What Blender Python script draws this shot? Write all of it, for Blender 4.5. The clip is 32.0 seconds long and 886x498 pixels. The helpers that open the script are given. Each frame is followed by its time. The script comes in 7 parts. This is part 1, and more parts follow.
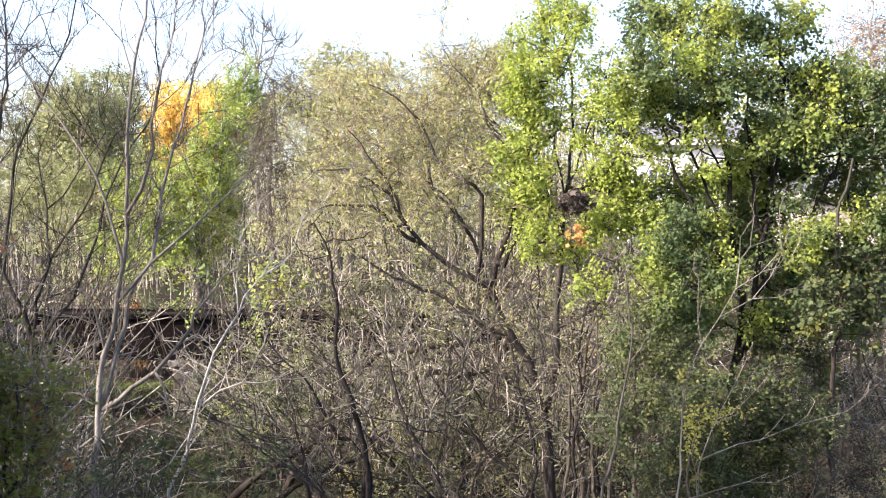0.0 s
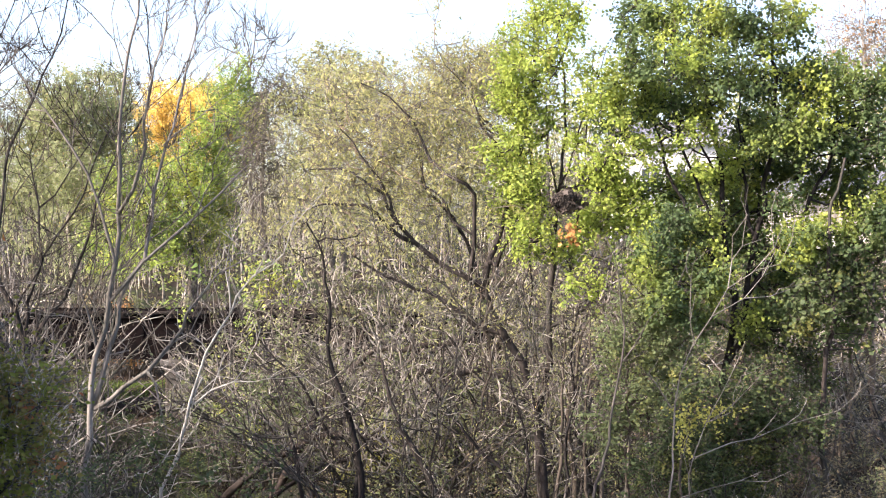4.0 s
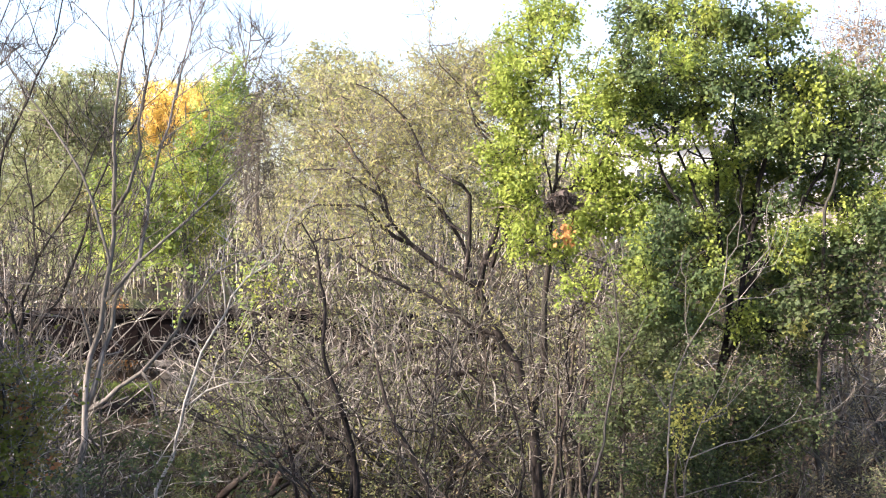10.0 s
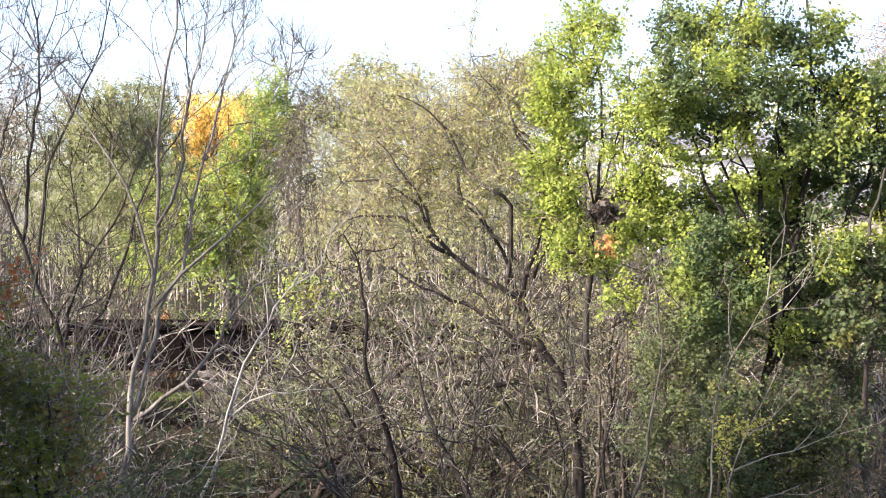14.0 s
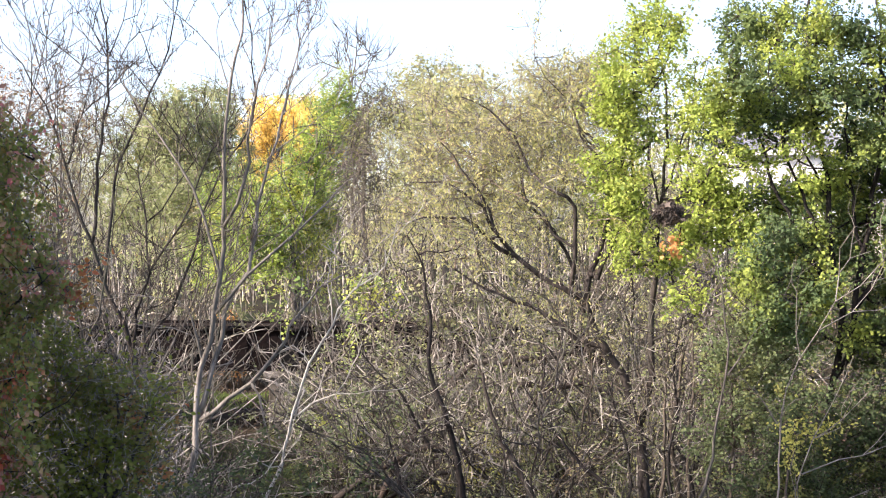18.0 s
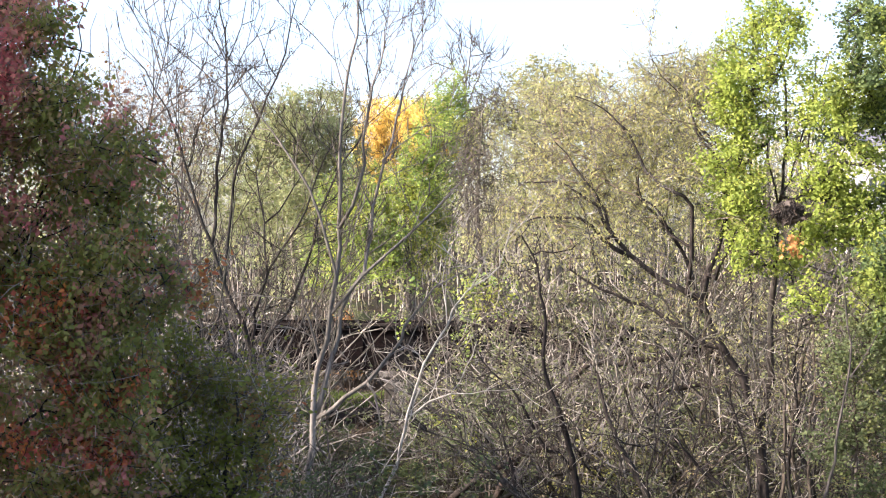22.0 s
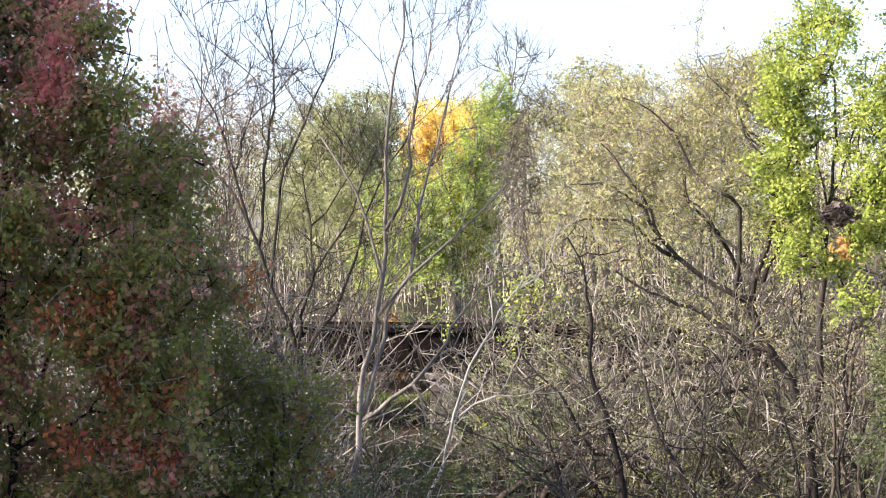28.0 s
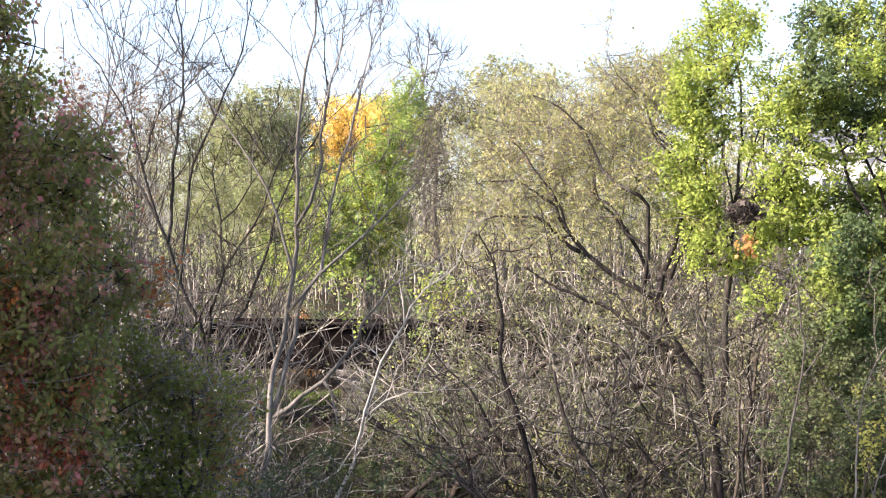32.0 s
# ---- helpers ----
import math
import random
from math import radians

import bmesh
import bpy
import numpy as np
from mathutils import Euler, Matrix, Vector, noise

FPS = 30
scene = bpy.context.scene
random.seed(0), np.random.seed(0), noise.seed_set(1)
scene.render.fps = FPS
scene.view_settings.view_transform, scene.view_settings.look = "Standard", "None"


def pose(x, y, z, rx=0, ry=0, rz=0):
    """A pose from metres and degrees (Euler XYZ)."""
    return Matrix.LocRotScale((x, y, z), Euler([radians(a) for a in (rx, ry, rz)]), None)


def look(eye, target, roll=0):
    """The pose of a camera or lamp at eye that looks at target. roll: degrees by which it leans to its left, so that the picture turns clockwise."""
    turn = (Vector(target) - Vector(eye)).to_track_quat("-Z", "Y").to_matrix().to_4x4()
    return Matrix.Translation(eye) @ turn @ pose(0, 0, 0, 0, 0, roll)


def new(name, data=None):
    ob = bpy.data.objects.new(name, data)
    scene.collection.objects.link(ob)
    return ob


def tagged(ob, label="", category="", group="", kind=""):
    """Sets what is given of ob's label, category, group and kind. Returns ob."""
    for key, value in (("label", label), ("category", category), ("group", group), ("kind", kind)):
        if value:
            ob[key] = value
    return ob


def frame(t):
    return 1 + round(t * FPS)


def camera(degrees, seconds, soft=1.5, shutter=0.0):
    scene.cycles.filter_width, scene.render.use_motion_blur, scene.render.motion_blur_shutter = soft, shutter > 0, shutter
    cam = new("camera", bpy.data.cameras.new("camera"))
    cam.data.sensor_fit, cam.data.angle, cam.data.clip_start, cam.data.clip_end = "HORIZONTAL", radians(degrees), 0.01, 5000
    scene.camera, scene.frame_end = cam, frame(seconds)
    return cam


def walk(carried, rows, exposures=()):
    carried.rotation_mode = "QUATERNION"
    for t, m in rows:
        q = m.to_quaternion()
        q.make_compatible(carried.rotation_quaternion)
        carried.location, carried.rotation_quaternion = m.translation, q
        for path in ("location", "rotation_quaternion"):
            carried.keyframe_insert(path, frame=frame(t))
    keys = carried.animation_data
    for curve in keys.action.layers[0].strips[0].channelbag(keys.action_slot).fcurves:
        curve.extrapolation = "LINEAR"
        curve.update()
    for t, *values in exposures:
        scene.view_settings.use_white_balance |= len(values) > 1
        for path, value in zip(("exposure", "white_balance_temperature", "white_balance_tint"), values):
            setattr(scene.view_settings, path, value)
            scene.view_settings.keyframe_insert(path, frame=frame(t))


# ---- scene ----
# ---------------------------------------------------------------- camera
cam = camera(37.37, 32.0, soft=1.12)
EYE = 9.0
# seconds, turn to the left, look up, roll (degrees); the camera turns on one spot
TURNS = [
    (0.0, 0.0, 0.031, -0.069), (0.5, 0.287, 0.055, -0.063), (1.0, 0.395, 0.079, -0.091), (1.5, -0.367, 0.05, -0.107), (2.0, -0.348, 0.032, -0.101),
    (2.5, -0.317, -0.016, -0.082), (3.0, -0.323, -0.017, -0.084), (3.5, -0.329, -0.004, -0.087), (5.5, -0.299, -0.017, -0.073), (6.0, -0.301, -0.017, -0.074),
    (6.5, -0.3, -0.024, -0.072), (7.0, -0.299, -0.022, -0.071), (7.5, -0.299, -0.022, -0.071), (8.0, -0.301, -0.015, -0.094), (8.5, -0.301, -0.012, -0.105),
    (9.0, -0.303, -0.006, -0.11), (9.5, -0.299, 0.0, -0.071), (10.0, -0.536, 0.021, -0.106), (10.5, 0.05, 0.107, -0.06), (11.0, 0.285, 0.155, -0.047),
    (11.5, 0.309, 0.154, -0.034), (12.0, 0.305, 0.156, -0.041), (12.5, 0.337, 0.224, -0.017), (13.0, 0.385, 0.326, -0.017), (13.5, 0.907, 0.455, -0.013),
    (14.0, 1.279, 0.497, 0.009), (14.5, 1.597, 0.528, 0.035), (15.0, 2.502, 0.539, 0.0), (15.5, 2.945, 0.61, 0.003), (17.5, 3.692, 0.568, 0.002),
    (18.0, 4.066, 0.559, -0.002), (18.5, 4.898, 0.555, 0.013), (19.0, 5.723, 0.59, 0.024), (19.5, 6.213, 0.553, 0.05), (20.0, 7.281, 0.581, 0.041),
    (20.5, 7.304, 0.567, 0.034), (21.0, 8.636, 0.593, 0.044), (21.5, 8.758, 0.578, 0.091), (22.0, 9.064, 0.568, 0.078), (22.5, 9.372, 0.558, 0.072),
    (23.0, 11.177, 0.659, 0.131), (23.5, 11.993, 0.672, 0.128), (24.0, 10.14, 0.609, 0.054), (24.5, 9.792, 0.596, 0.046), (25.0, 9.841, 0.567, 0.056),
    (25.5, 9.931, 0.506, 0.074), (26.0, 9.937, 0.542, 0.072), (26.5, 10.917, 0.658, 0.091), (28.5, 11.109, 0.656, 0.08), (29.0, 11.539, 0.625, 0.112),
    (29.5, 13.162, 0.713, 0.099), (30.0, 13.995, 0.774, 0.121), (30.5, 13.938, 0.77, 0.129), (31.0, 13.916, 0.787, 0.156), (31.5, 10.779, 0.645, 0.002),
    (32.0, 7.197, 0.508, -0.049),
]
walk(cam, [(t, pose(0, 0, EYE, 90 + up, roll, turn)) for t, turn, up, roll in TURNS],
     [(0, 0.67, 6080, 21), (32, 0.67, 6080, 21)])

# ---------------------------------------------------------------- light
SUN_WAY = Vector((-0.80, -0.36, 0.48)).normalized()          # towards the sun
world = bpy.data.worlds.new("sky")
world.use_nodes = True
scene.world = world
wn = world.node_tree.nodes
sky = wn.new("ShaderNodeTexSky")
sky.sky_type = "NISHITA"
sky.sun_disc = False
sky.sun_elevation = math.asin(SUN_WAY.z)
sky.sun_rotation = math.atan2(SUN_WAY.x, SUN_WAY.y)
sky.air_density, sky.dust_density, sky.ozone_density = 1.0, 3.5, 0.6
wn["Background"].inputs["Strength"].default_value = 0.31
world.node_tree.links.new(sky.outputs["Color"], wn["Background"].inputs["Color"])
sun = bpy.data.lights.new("sun", "SUN")
sun.energy, sun.angle, sun.color = 7.5, radians(0.5), (1.0, 0.90, 0.74)
new("sun", sun).matrix_world = look((-60, 20, 60), Vector((-60, 20, 60)) - SUN_WAY)


# ---------------------------------------------------------------- materials
def ramp_node(nt, stops):
    r = nt.nodes.new("ShaderNodeValToRGB")
    el = r.color_ramp.elements
    while len(el) < len(stops):
        el.new(0.5)
    for e, (p, c) in zip(el, stops):
        e.position, e.color = p, (*c, 1)
    return r


def base_material(name):
    m = bpy.data.materials.new(name)
    m.use_nodes = True
    return m, m.node_tree, m.node_tree.nodes["Principled BSDF"]


def leaf_material(name, shades, through_light=0.4, patch=0.6, patch_size=0.7, gloss=0.6, shine=0.2, turned=None):
    """shades: colours from the commonest to the rarest hue; each leaf takes one by chance and by the patch it grows in.
    turned: (height, height) between which the leaves turn from the later shades to the first ones."""
    m, nt, bsdf = base_material(name)
    n, l = nt.nodes, nt.links
    geo = n.new("ShaderNodeNewGeometry")
    tex = n.new("ShaderNodeTexNoise")
    tex.inputs["Scale"].default_value = patch_size
    tex.inputs["Detail"].default_value = 3.0
    l.new(geo.outputs["Position"], tex.inputs["Vector"])
    spread = n.new("ShaderNodeMapRange")
    spread.inputs["From Min"].default_value, spread.inputs["From Max"].default_value = 0.33, 0.67
    l.new(tex.outputs["Fac"], spread.inputs["Value"])
    mix = n.new("ShaderNodeMix")
    mix.inputs[0].default_value = patch
    l.new(geo.outputs["Random Per Island"], mix.inputs[2])
    l.new(spread.outputs["Result"], mix.inputs[3])
    k = len(shades) - 1
    ramp = ramp_node(nt, [(i / k, c) for i, c in enumerate(shades)])
    shade = mix.outputs[0]
    if turned:
        xyz = n.new("ShaderNodeSeparateXYZ")
        l.new(geo.outputs["Position"], xyz.inputs["Vector"])
        rise = n.new("ShaderNodeMapRange")
        rise.inputs["From Min"].default_value, rise.inputs["From Max"].default_value = turned
        rise.inputs["To Min"].default_value, rise.inputs["To Max"].default_value = -0.05, -0.24
        l.new(xyz.outputs["Z"], rise.inputs["Value"])
        add = n.new("ShaderNodeMath")
        add.use_clamp = True
        l.new(shade, add.inputs[0])
        l.new(rise.outputs["Result"], add.inputs[1])
        shade = add.outputs["Value"]
    l.new(shade, ramp.inputs["Fac"])
    hsv = n.new("ShaderNodeHueSaturation")
    val = n.new("ShaderNodeMapRange")
    val.inputs["To Min"].default_value, val.inputs["To Max"].default_value = 0.86, 1.12
    white = n.new("ShaderNodeTexWhiteNoise")
    white.noise_dimensions = "1D"
    l.new(geo.outputs["Random Per Island"], white.inputs["W"])
    l.new(white.outputs["Value"], val.inputs["Value"])
    l.new(val.outputs["Result"], hsv.inputs["Value"])
    l.new(ramp.outputs["Color"], hsv.inputs["Color"])
    l.new(hsv.outputs["Color"], bsdf.inputs["Base Color"])
    bsdf.inputs["Roughness"].default_value = gloss
    bsdf.inputs["Specular IOR Level"].default_value = shine
    tr = n.new("ShaderNodeBsdfTranslucent")
    l.new(hsv.outputs["Color"], tr.inputs["Color"])
    ms = n.new("ShaderNodeMixShader")
    ms.inputs[0].default_value = through_light
    l.new(bsdf.outputs["BSDF"], ms.inputs[1])
    l.new(tr.outputs["BSDF"], ms.inputs[2])
    l.new(ms.outputs["Shader"], n["Material Output"].inputs["Surface"])
    return m


def rough_material(name, dark, light, scale=6.0, bump=0.4, rough=0.9, stretch=(1, 1, 1), stain=None, stain_scale=0.6, per_piece=0.0):
    """A rough surface: grain between two colours, larger stains of a third, and fine relief."""
    m, nt, bsdf = base_material(name)
    n, l = nt.nodes, nt.links
    geo = n.new("ShaderNodeNewGeometry")
    mp = n.new("ShaderNodeMapping")
    mp.inputs["Scale"].default_value = stretch
    l.new(geo.outputs["Position"], mp.inputs["Vector"])
    tex = n.new("ShaderNodeTexNoise")
    tex.inputs["Scale"].default_value = scale
    tex.inputs["Detail"].default_value = 8.0
    tex.inputs["Roughness"].default_value = 0.65
    l.new(mp.outputs["Vector"], tex.inputs["Vector"])
    ramp = ramp_node(nt, [(0.32, dark), (0.7, light)])
    l.new(tex.outputs["Fac"], ramp.inputs["Fac"])
    colour = ramp.outputs["Color"]
    if stain:
        big = n.new("ShaderNodeTexNoise")
        big.inputs["Scale"].default_value = stain_scale
        big.inputs["Detail"].default_value = 5.0
        l.new(geo.outputs["Position"], big.inputs["Vector"])
        fac = ramp_node(nt, [(0.45, (0, 0, 0)), (0.62, (1, 1, 1))])
        l.new(big.outputs["Fac"], fac.inputs["Fac"])
        mix = n.new("ShaderNodeMix")
        mix.data_type = "RGBA"
        l.new(fac.outputs["Color"], mix.inputs[0])
        l.new(colour, mix.inputs[6])
        mix.inputs[7].default_value = (*stain, 1)
        colour = mix.outputs[2]
    if per_piece:
        hsv = n.new("ShaderNodeHueSaturation")
        rng = n.new("ShaderNodeMapRange")
        rng.inputs["To Min"].default_value, rng.inputs["To Max"].default_value = max(0.15, 1 - per_piece), 1 + per_piece
        l.new(geo.outputs["Random Per Island"], rng.inputs["Value"])
        l.new(rng.outputs["Result"], hsv.inputs["Value"])
        l.new(colour, hsv.inputs["Color"])
        colour = hsv.outputs["Color"]
    l.new(colour, bsdf.inputs["Base Color"])
    bsdf.inputs["Roughness"].default_value = rough
    bsdf.inputs["Specular IOR Level"].default_value = 0.08
    if bump:
        b = n.new("ShaderNodeBump")
        b.inputs["Strength"].default_value = bump
        b.inputs["Distance"].default_value = 0.03
        l.new(tex.outputs["Fac"], b.inputs["Height"])
        l.new(b.outputs["Normal"], bsdf.inputs["Normal"])
    return m


BARK_DARK = rough_material("dark_furrowed_bark", (0.018, 0.015, 0.013), (0.085, 0.070, 0.060), 9, 0.8, stretch=(1, 1, 0.25), stain=(0.060, 0.056, 0.046))
BARK_ASH = rough_material("pale_grey_smooth_bark", (0.088, 0.077, 0.063), (0.39, 0.347, 0.295), 6, 0.6, stretch=(1, 1, 0.35), stain=(0.15, 0.135, 0.11), per_piece=0.3)
BARK_TAN = rough_material("tan_bark", (0.09, 0.068, 0.048), (0.34, 0.265, 0.19), 7, 0.6, stretch=(1, 1, 0.3), stain=(0.15, 0.115, 0.085))
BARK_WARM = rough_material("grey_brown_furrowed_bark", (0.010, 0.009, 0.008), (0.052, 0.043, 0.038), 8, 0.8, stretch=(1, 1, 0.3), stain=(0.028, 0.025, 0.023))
BARK_ARCH = rough_material("grey_brown_ridged_bark", (0.015, 0.013, 0.0115), (0.080, 0.067, 0.058), 8, 0.8, stretch=(1, 1, 0.3), per_piece=0.2)
BARK_GREY = rough_material("grey_smooth_bark", (0.030, 0.026, 0.022), (0.20, 0.172, 0.145), 7, 0.6, stretch=(1, 1, 0.35), stain=(0.09, 0.088, 0.065), per_piece=0.3)
BARK_PALE = rough_material("pale_weathered_wood", (0.224, 0.213, 0.187), (0.515, 0.482, 0.418), 8, 0.4, stretch=(1, 1, 0.3), per_piece=0.5)
BARK_BROWN = rough_material("brown_twig_bark", (0.034, 0.0285, 0.022), (0.13, 0.108, 0.083), 7, 0.4, per_piece=0.75)
TWIG_GREY = rough_material("grey_brown_twigs", (0.026, 0.022, 0.018), (0.47, 0.425, 0.355), 3, 0.2, per_piece=0.85)
TWIG_PALE = rough_material("pale_hanging_twigs", (0.10, 0.094, 0.08), (0.30, 0.28, 0.235), 4, 0.2, per_piece=0.65)
LOG = rough_material("fallen_log_bark", (0.016, 0.013, 0.011), (0.075, 0.056, 0.044), 6, 0.8, stretch=(0.3, 1, 1), stain=(0.05, 0.042, 0.035))
LITTER = rough_material("leaf_litter_soil", (0.014, 0.011, 0.008), (0.065, 0.047, 0.031), 5, 0.9, stain=(0.032, 0.038, 0.017), stain_scale=0.25)
MUD = rough_material("wet_creek_mud", (0.016, 0.014, 0.011), (0.05, 0.043, 0.034), 3, 0.7, rough=0.6, stain=(0.035, 0.036, 0.024))
# blackish rust, darkened further in its colour to stand for shade from the trees
RUST_SHADED = rough_material("weathered_shaded_rusty_steel", (0.0036, 0.0031, 0.00306),
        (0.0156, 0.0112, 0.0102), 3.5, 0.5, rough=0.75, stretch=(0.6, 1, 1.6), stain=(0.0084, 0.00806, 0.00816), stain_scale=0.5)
RUST_SHADED.node_tree.nodes["Principled BSDF"].inputs["Specular IOR Level"].default_value = 0.0
STUCCO = rough_material("pale_stucco", (0.50, 0.48, 0.44), (0.62, 0.60, 0.56), 2, 0.2, stain=(0.46, 0.44, 0.40), stain_scale=0.3)
CONCRETE = rough_material("weathered_concrete", (0.078, 0.0715, 0.0618), (0.195, 0.179, 0.156), 4, 0.6, stain=(0.0488, 0.0423, 0.0325), stain_scale=0.9)
TIMBER = rough_material("creosoted_timber", (0.012, 0.010, 0.009), (0.04, 0.033, 0.028), 6, 0.6, stretch=(0.3, 1, 1), per_piece=0.3)
SIDING = rough_material("white_painted_siding", (0.70, 0.69, 0.66), (0.82, 0.81, 0.78), 2, 0.15, rough=0.6, stain=(0.66, 0.64, 0.60), stain_scale=0.4)
TAN_SIDING = rough_material("tan_siding", (0.52, 0.47, 0.40), (0.66, 0.61, 0.53), 2, 0.15, rough=0.7, stain=(0.40, 0.34, 0.27))
SHINGLE = rough_material("grey_roof_shingles", (0.14, 0.14, 0.145), (0.30, 0.30, 0.31), 5, 0.6, per_piece=0.25)
NEST = rough_material("dry_nest_twigs", (0.03, 0.026, 0.023), (0.125, 0.108, 0.092), 12, 0.5, per_piece=0.7)

LEAF_MAPLE = leaf_material("maple_leaves", [(0.155, 0.225, 0.065), (0.245, 0.325, 0.07), (0.36, 0.43, 0.08), (0.27, 0.35, 0.07), (0.42, 0.47, 0.09),
        (0.18, 0.26, 0.065), (0.54, 0.45, 0.12)], 0.42, patch=0.6, patch_size=1.2, gloss=0.7)
# darker maple leaves: crown shade and brighter lit clumps are put into the colour
LEAF_MAPLE_SHADED = leaf_material("shaded_maple_leaves", [(0.078, 0.115, 0.052), (0.090, 0.13, 0.054), (0.10, 0.145, 0.055), (0.14, 0.185, 0.057),
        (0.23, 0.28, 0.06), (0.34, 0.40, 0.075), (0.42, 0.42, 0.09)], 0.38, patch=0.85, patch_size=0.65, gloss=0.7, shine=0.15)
LEAF_VINE = leaf_material("vine_leaves", [(0.20, 0.20, 0.055), (0.10, 0.13, 0.045), (0.06, 0.085, 0.035), (0.08, 0.105, 0.04),
        (0.14, 0.16, 0.045), (0.26, 0.24, 0.065)], 0.3, patch=0.8, patch_size=1.2)
LEAF_FRONT = leaf_material("autumn_pear_leaves", [(0.60, 0.20, 0.19), (0.54, 0.23, 0.19), (0.48, 0.28, 0.18), (0.34, 0.285, 0.11), (0.25, 0.28, 0.075), (0.245, 0.285, 0.075),
        (0.37, 0.29, 0.09), (0.58, 0.17, 0.11), (0.68, 0.33, 0.08)], 0.6, patch=0.62, patch_size=1.1, gloss=0.9, shine=0.05, turned=(9.5, 12.0))
LEAF_FRONT_LOW = leaf_material("dark_low_leaves", [(0.42, 0.14, 0.07), (0.25, 0.20, 0.07), (0.18, 0.205, 0.045), (0.20, 0.225, 0.045), (0.26, 0.225, 0.055),
        (0.44, 0.16, 0.07)], 0.4, patch=0.75, patch_size=0.9, gloss=0.9, shine=0.05)
LEAF_SHRUB = leaf_material("dull_green_shrub_leaves", [(0.26, 0.29, 0.11), (0.18, 0.22, 0.09), (0.14, 0.175, 0.08), (0.22, 0.25, 0.09),
        (0.34, 0.35, 0.12)], 0.4, patch_size=0.9)
LEAF_WILLOW = leaf_material("sparse_willow_leaves", [(0.23, 0.27, 0.12), (0.42, 0.44, 0.17), (0.35, 0.39, 0.14), (0.46, 0.45, 0.18),
        (0.33, 0.29, 0.15), (0.19, 0.20, 0.11)], 0.4, patch_size=0.4)
LEAF_OLIVE = leaf_material("olive_leaves", [(0.52, 0.40, 0.17), (0.40, 0.40, 0.18), (0.34, 0.36, 0.16), (0.44, 0.44, 0.20), (0.27, 0.295, 0.14),
        (0.50, 0.41, 0.18)], 0.5, patch_size=0.25)
LEAF_YELLOW = leaf_material("golden_leaves", [(0.76, 0.42, 0.15), (0.79, 0.56, 0.16), (0.81, 0.64, 0.19), (0.76, 0.56, 0.15), (0.80, 0.70, 0.20),
        (0.60, 0.60, 0.15)], 0.45, patch=0.7, patch_size=0.2)
LEAF_LEMON = leaf_material("clear_yellow_leaves", [(0.34, 0.36, 0.08), (0.46, 0.44, 0.10), (0.42, 0.42, 0.10), (0.28, 0.31, 0.08)], 0.4)
LEAF_RED = leaf_material("red_orange_leaves", [(0.50, 0.26, 0.06), (0.46, 0.14, 0.07), (0.44, 0.28, 0.07), (0.30, 0.24, 0.07)], 0.4, patch_size=3)
LEAF_SPRIG = leaf_material("red_turning_leaves", [(0.62, 0.16, 0.10), (0.66, 0.28, 0.08), (0.50, 0.12, 0.10), (0.40, 0.27, 0.08), (0.60, 0.20, 0.12)], 0.55, patch=0.5, patch_size=2.0, gloss=0.9, shine=0.05)
LEAF_GREEN = leaf_material("bright_green_leaves", [(0.25, 0.35, 0.08), (0.37, 0.455, 0.085), (0.16, 0.25, 0.075), (0.50, 0.52, 0.095),
        (0.10, 0.155, 0.065)], 0.42, patch=0.75, patch_size=0.3)
LEAF_BRUSH = leaf_material("yellow_green_brush_leaves", [(0.24, 0.255, 0.10), (0.155, 0.18, 0.08), (0.25, 0.26, 0.105), (0.135, 0.155, 0.075),
        (0.32, 0.31, 0.125), (0.26, 0.215, 0.115)], 0.4, patch_size=0.5)
LEAF_DEAD = leaf_material("dry_brown_leaves", [(0.28, 0.17, 0.08), (0.36, 0.23, 0.11), (0.20, 0.12, 0.06), (0.42, 0.26, 0.10)], 0.3, patch_size=0.6)
LEAF_TAN = leaf_material("dull_tan_leaves", [(0.30, 0.26, 0.15), (0.40, 0.32, 0.17), (0.24, 0.22, 0.12), (0.34, 0.25, 0.13), (0.45, 0.40, 0.20)], 0.4, patch_size=0.8)
SEED_KEYS = leaf_material("dry_hanging_seed_keys", [(0.13, 0.105, 0.085), (0.20, 0.16, 0.12), (0.09, 0.075, 0.06)], 0.15)
LEAF_CREAM = leaf_material("pale_yellowing_leaves", [(0.42, 0.42, 0.16), (0.31, 0.325, 0.125), (0.51, 0.475, 0.185), (0.25, 0.27, 0.11),
        (0.42, 0.385, 0.165)], 0.45, patch_size=0.6)
LEAF_ASH = leaf_material("olive_ash_leaves", [(0.54, 0.41, 0.15), (0.35, 0.36, 0.165), (0.275, 0.315, 0.155), (0.335, 0.36, 0.17), (0.24, 0.285, 0.145),
        (0.52, 0.42, 0.14)], 0.5, patch_size=0.3)
LEAF_PATCH = leaf_material("sunlit_olive_leaves", [(0.40, 0.40, 0.15), (0.30, 0.33, 0.13), (0.46, 0.44, 0.17), (0.24, 0.28, 0.12),
        (0.38, 0.33, 0.15)], 0.45, patch_size=0.7)
LEAF_LITTER = leaf_material("dull_fallen_leaves", [(0.14, 0.09, 0.055), (0.10, 0.07, 0.045), (0.20, 0.125, 0.07), (0.08, 0.06, 0.04)], 0.1)
LEAF_NEST = leaf_material("old_nest_leaves", [(0.07, 0.055, 0.045), (0.12, 0.095, 0.075), (0.05, 0.042, 0.036)], 0.15)
LEAF_ORANGE = leaf_material("orange_leaves", [(0.50, 0.22, 0.07), (0.55, 0.30, 0.10), (0.42, 0.17, 0.07)], 0.4)
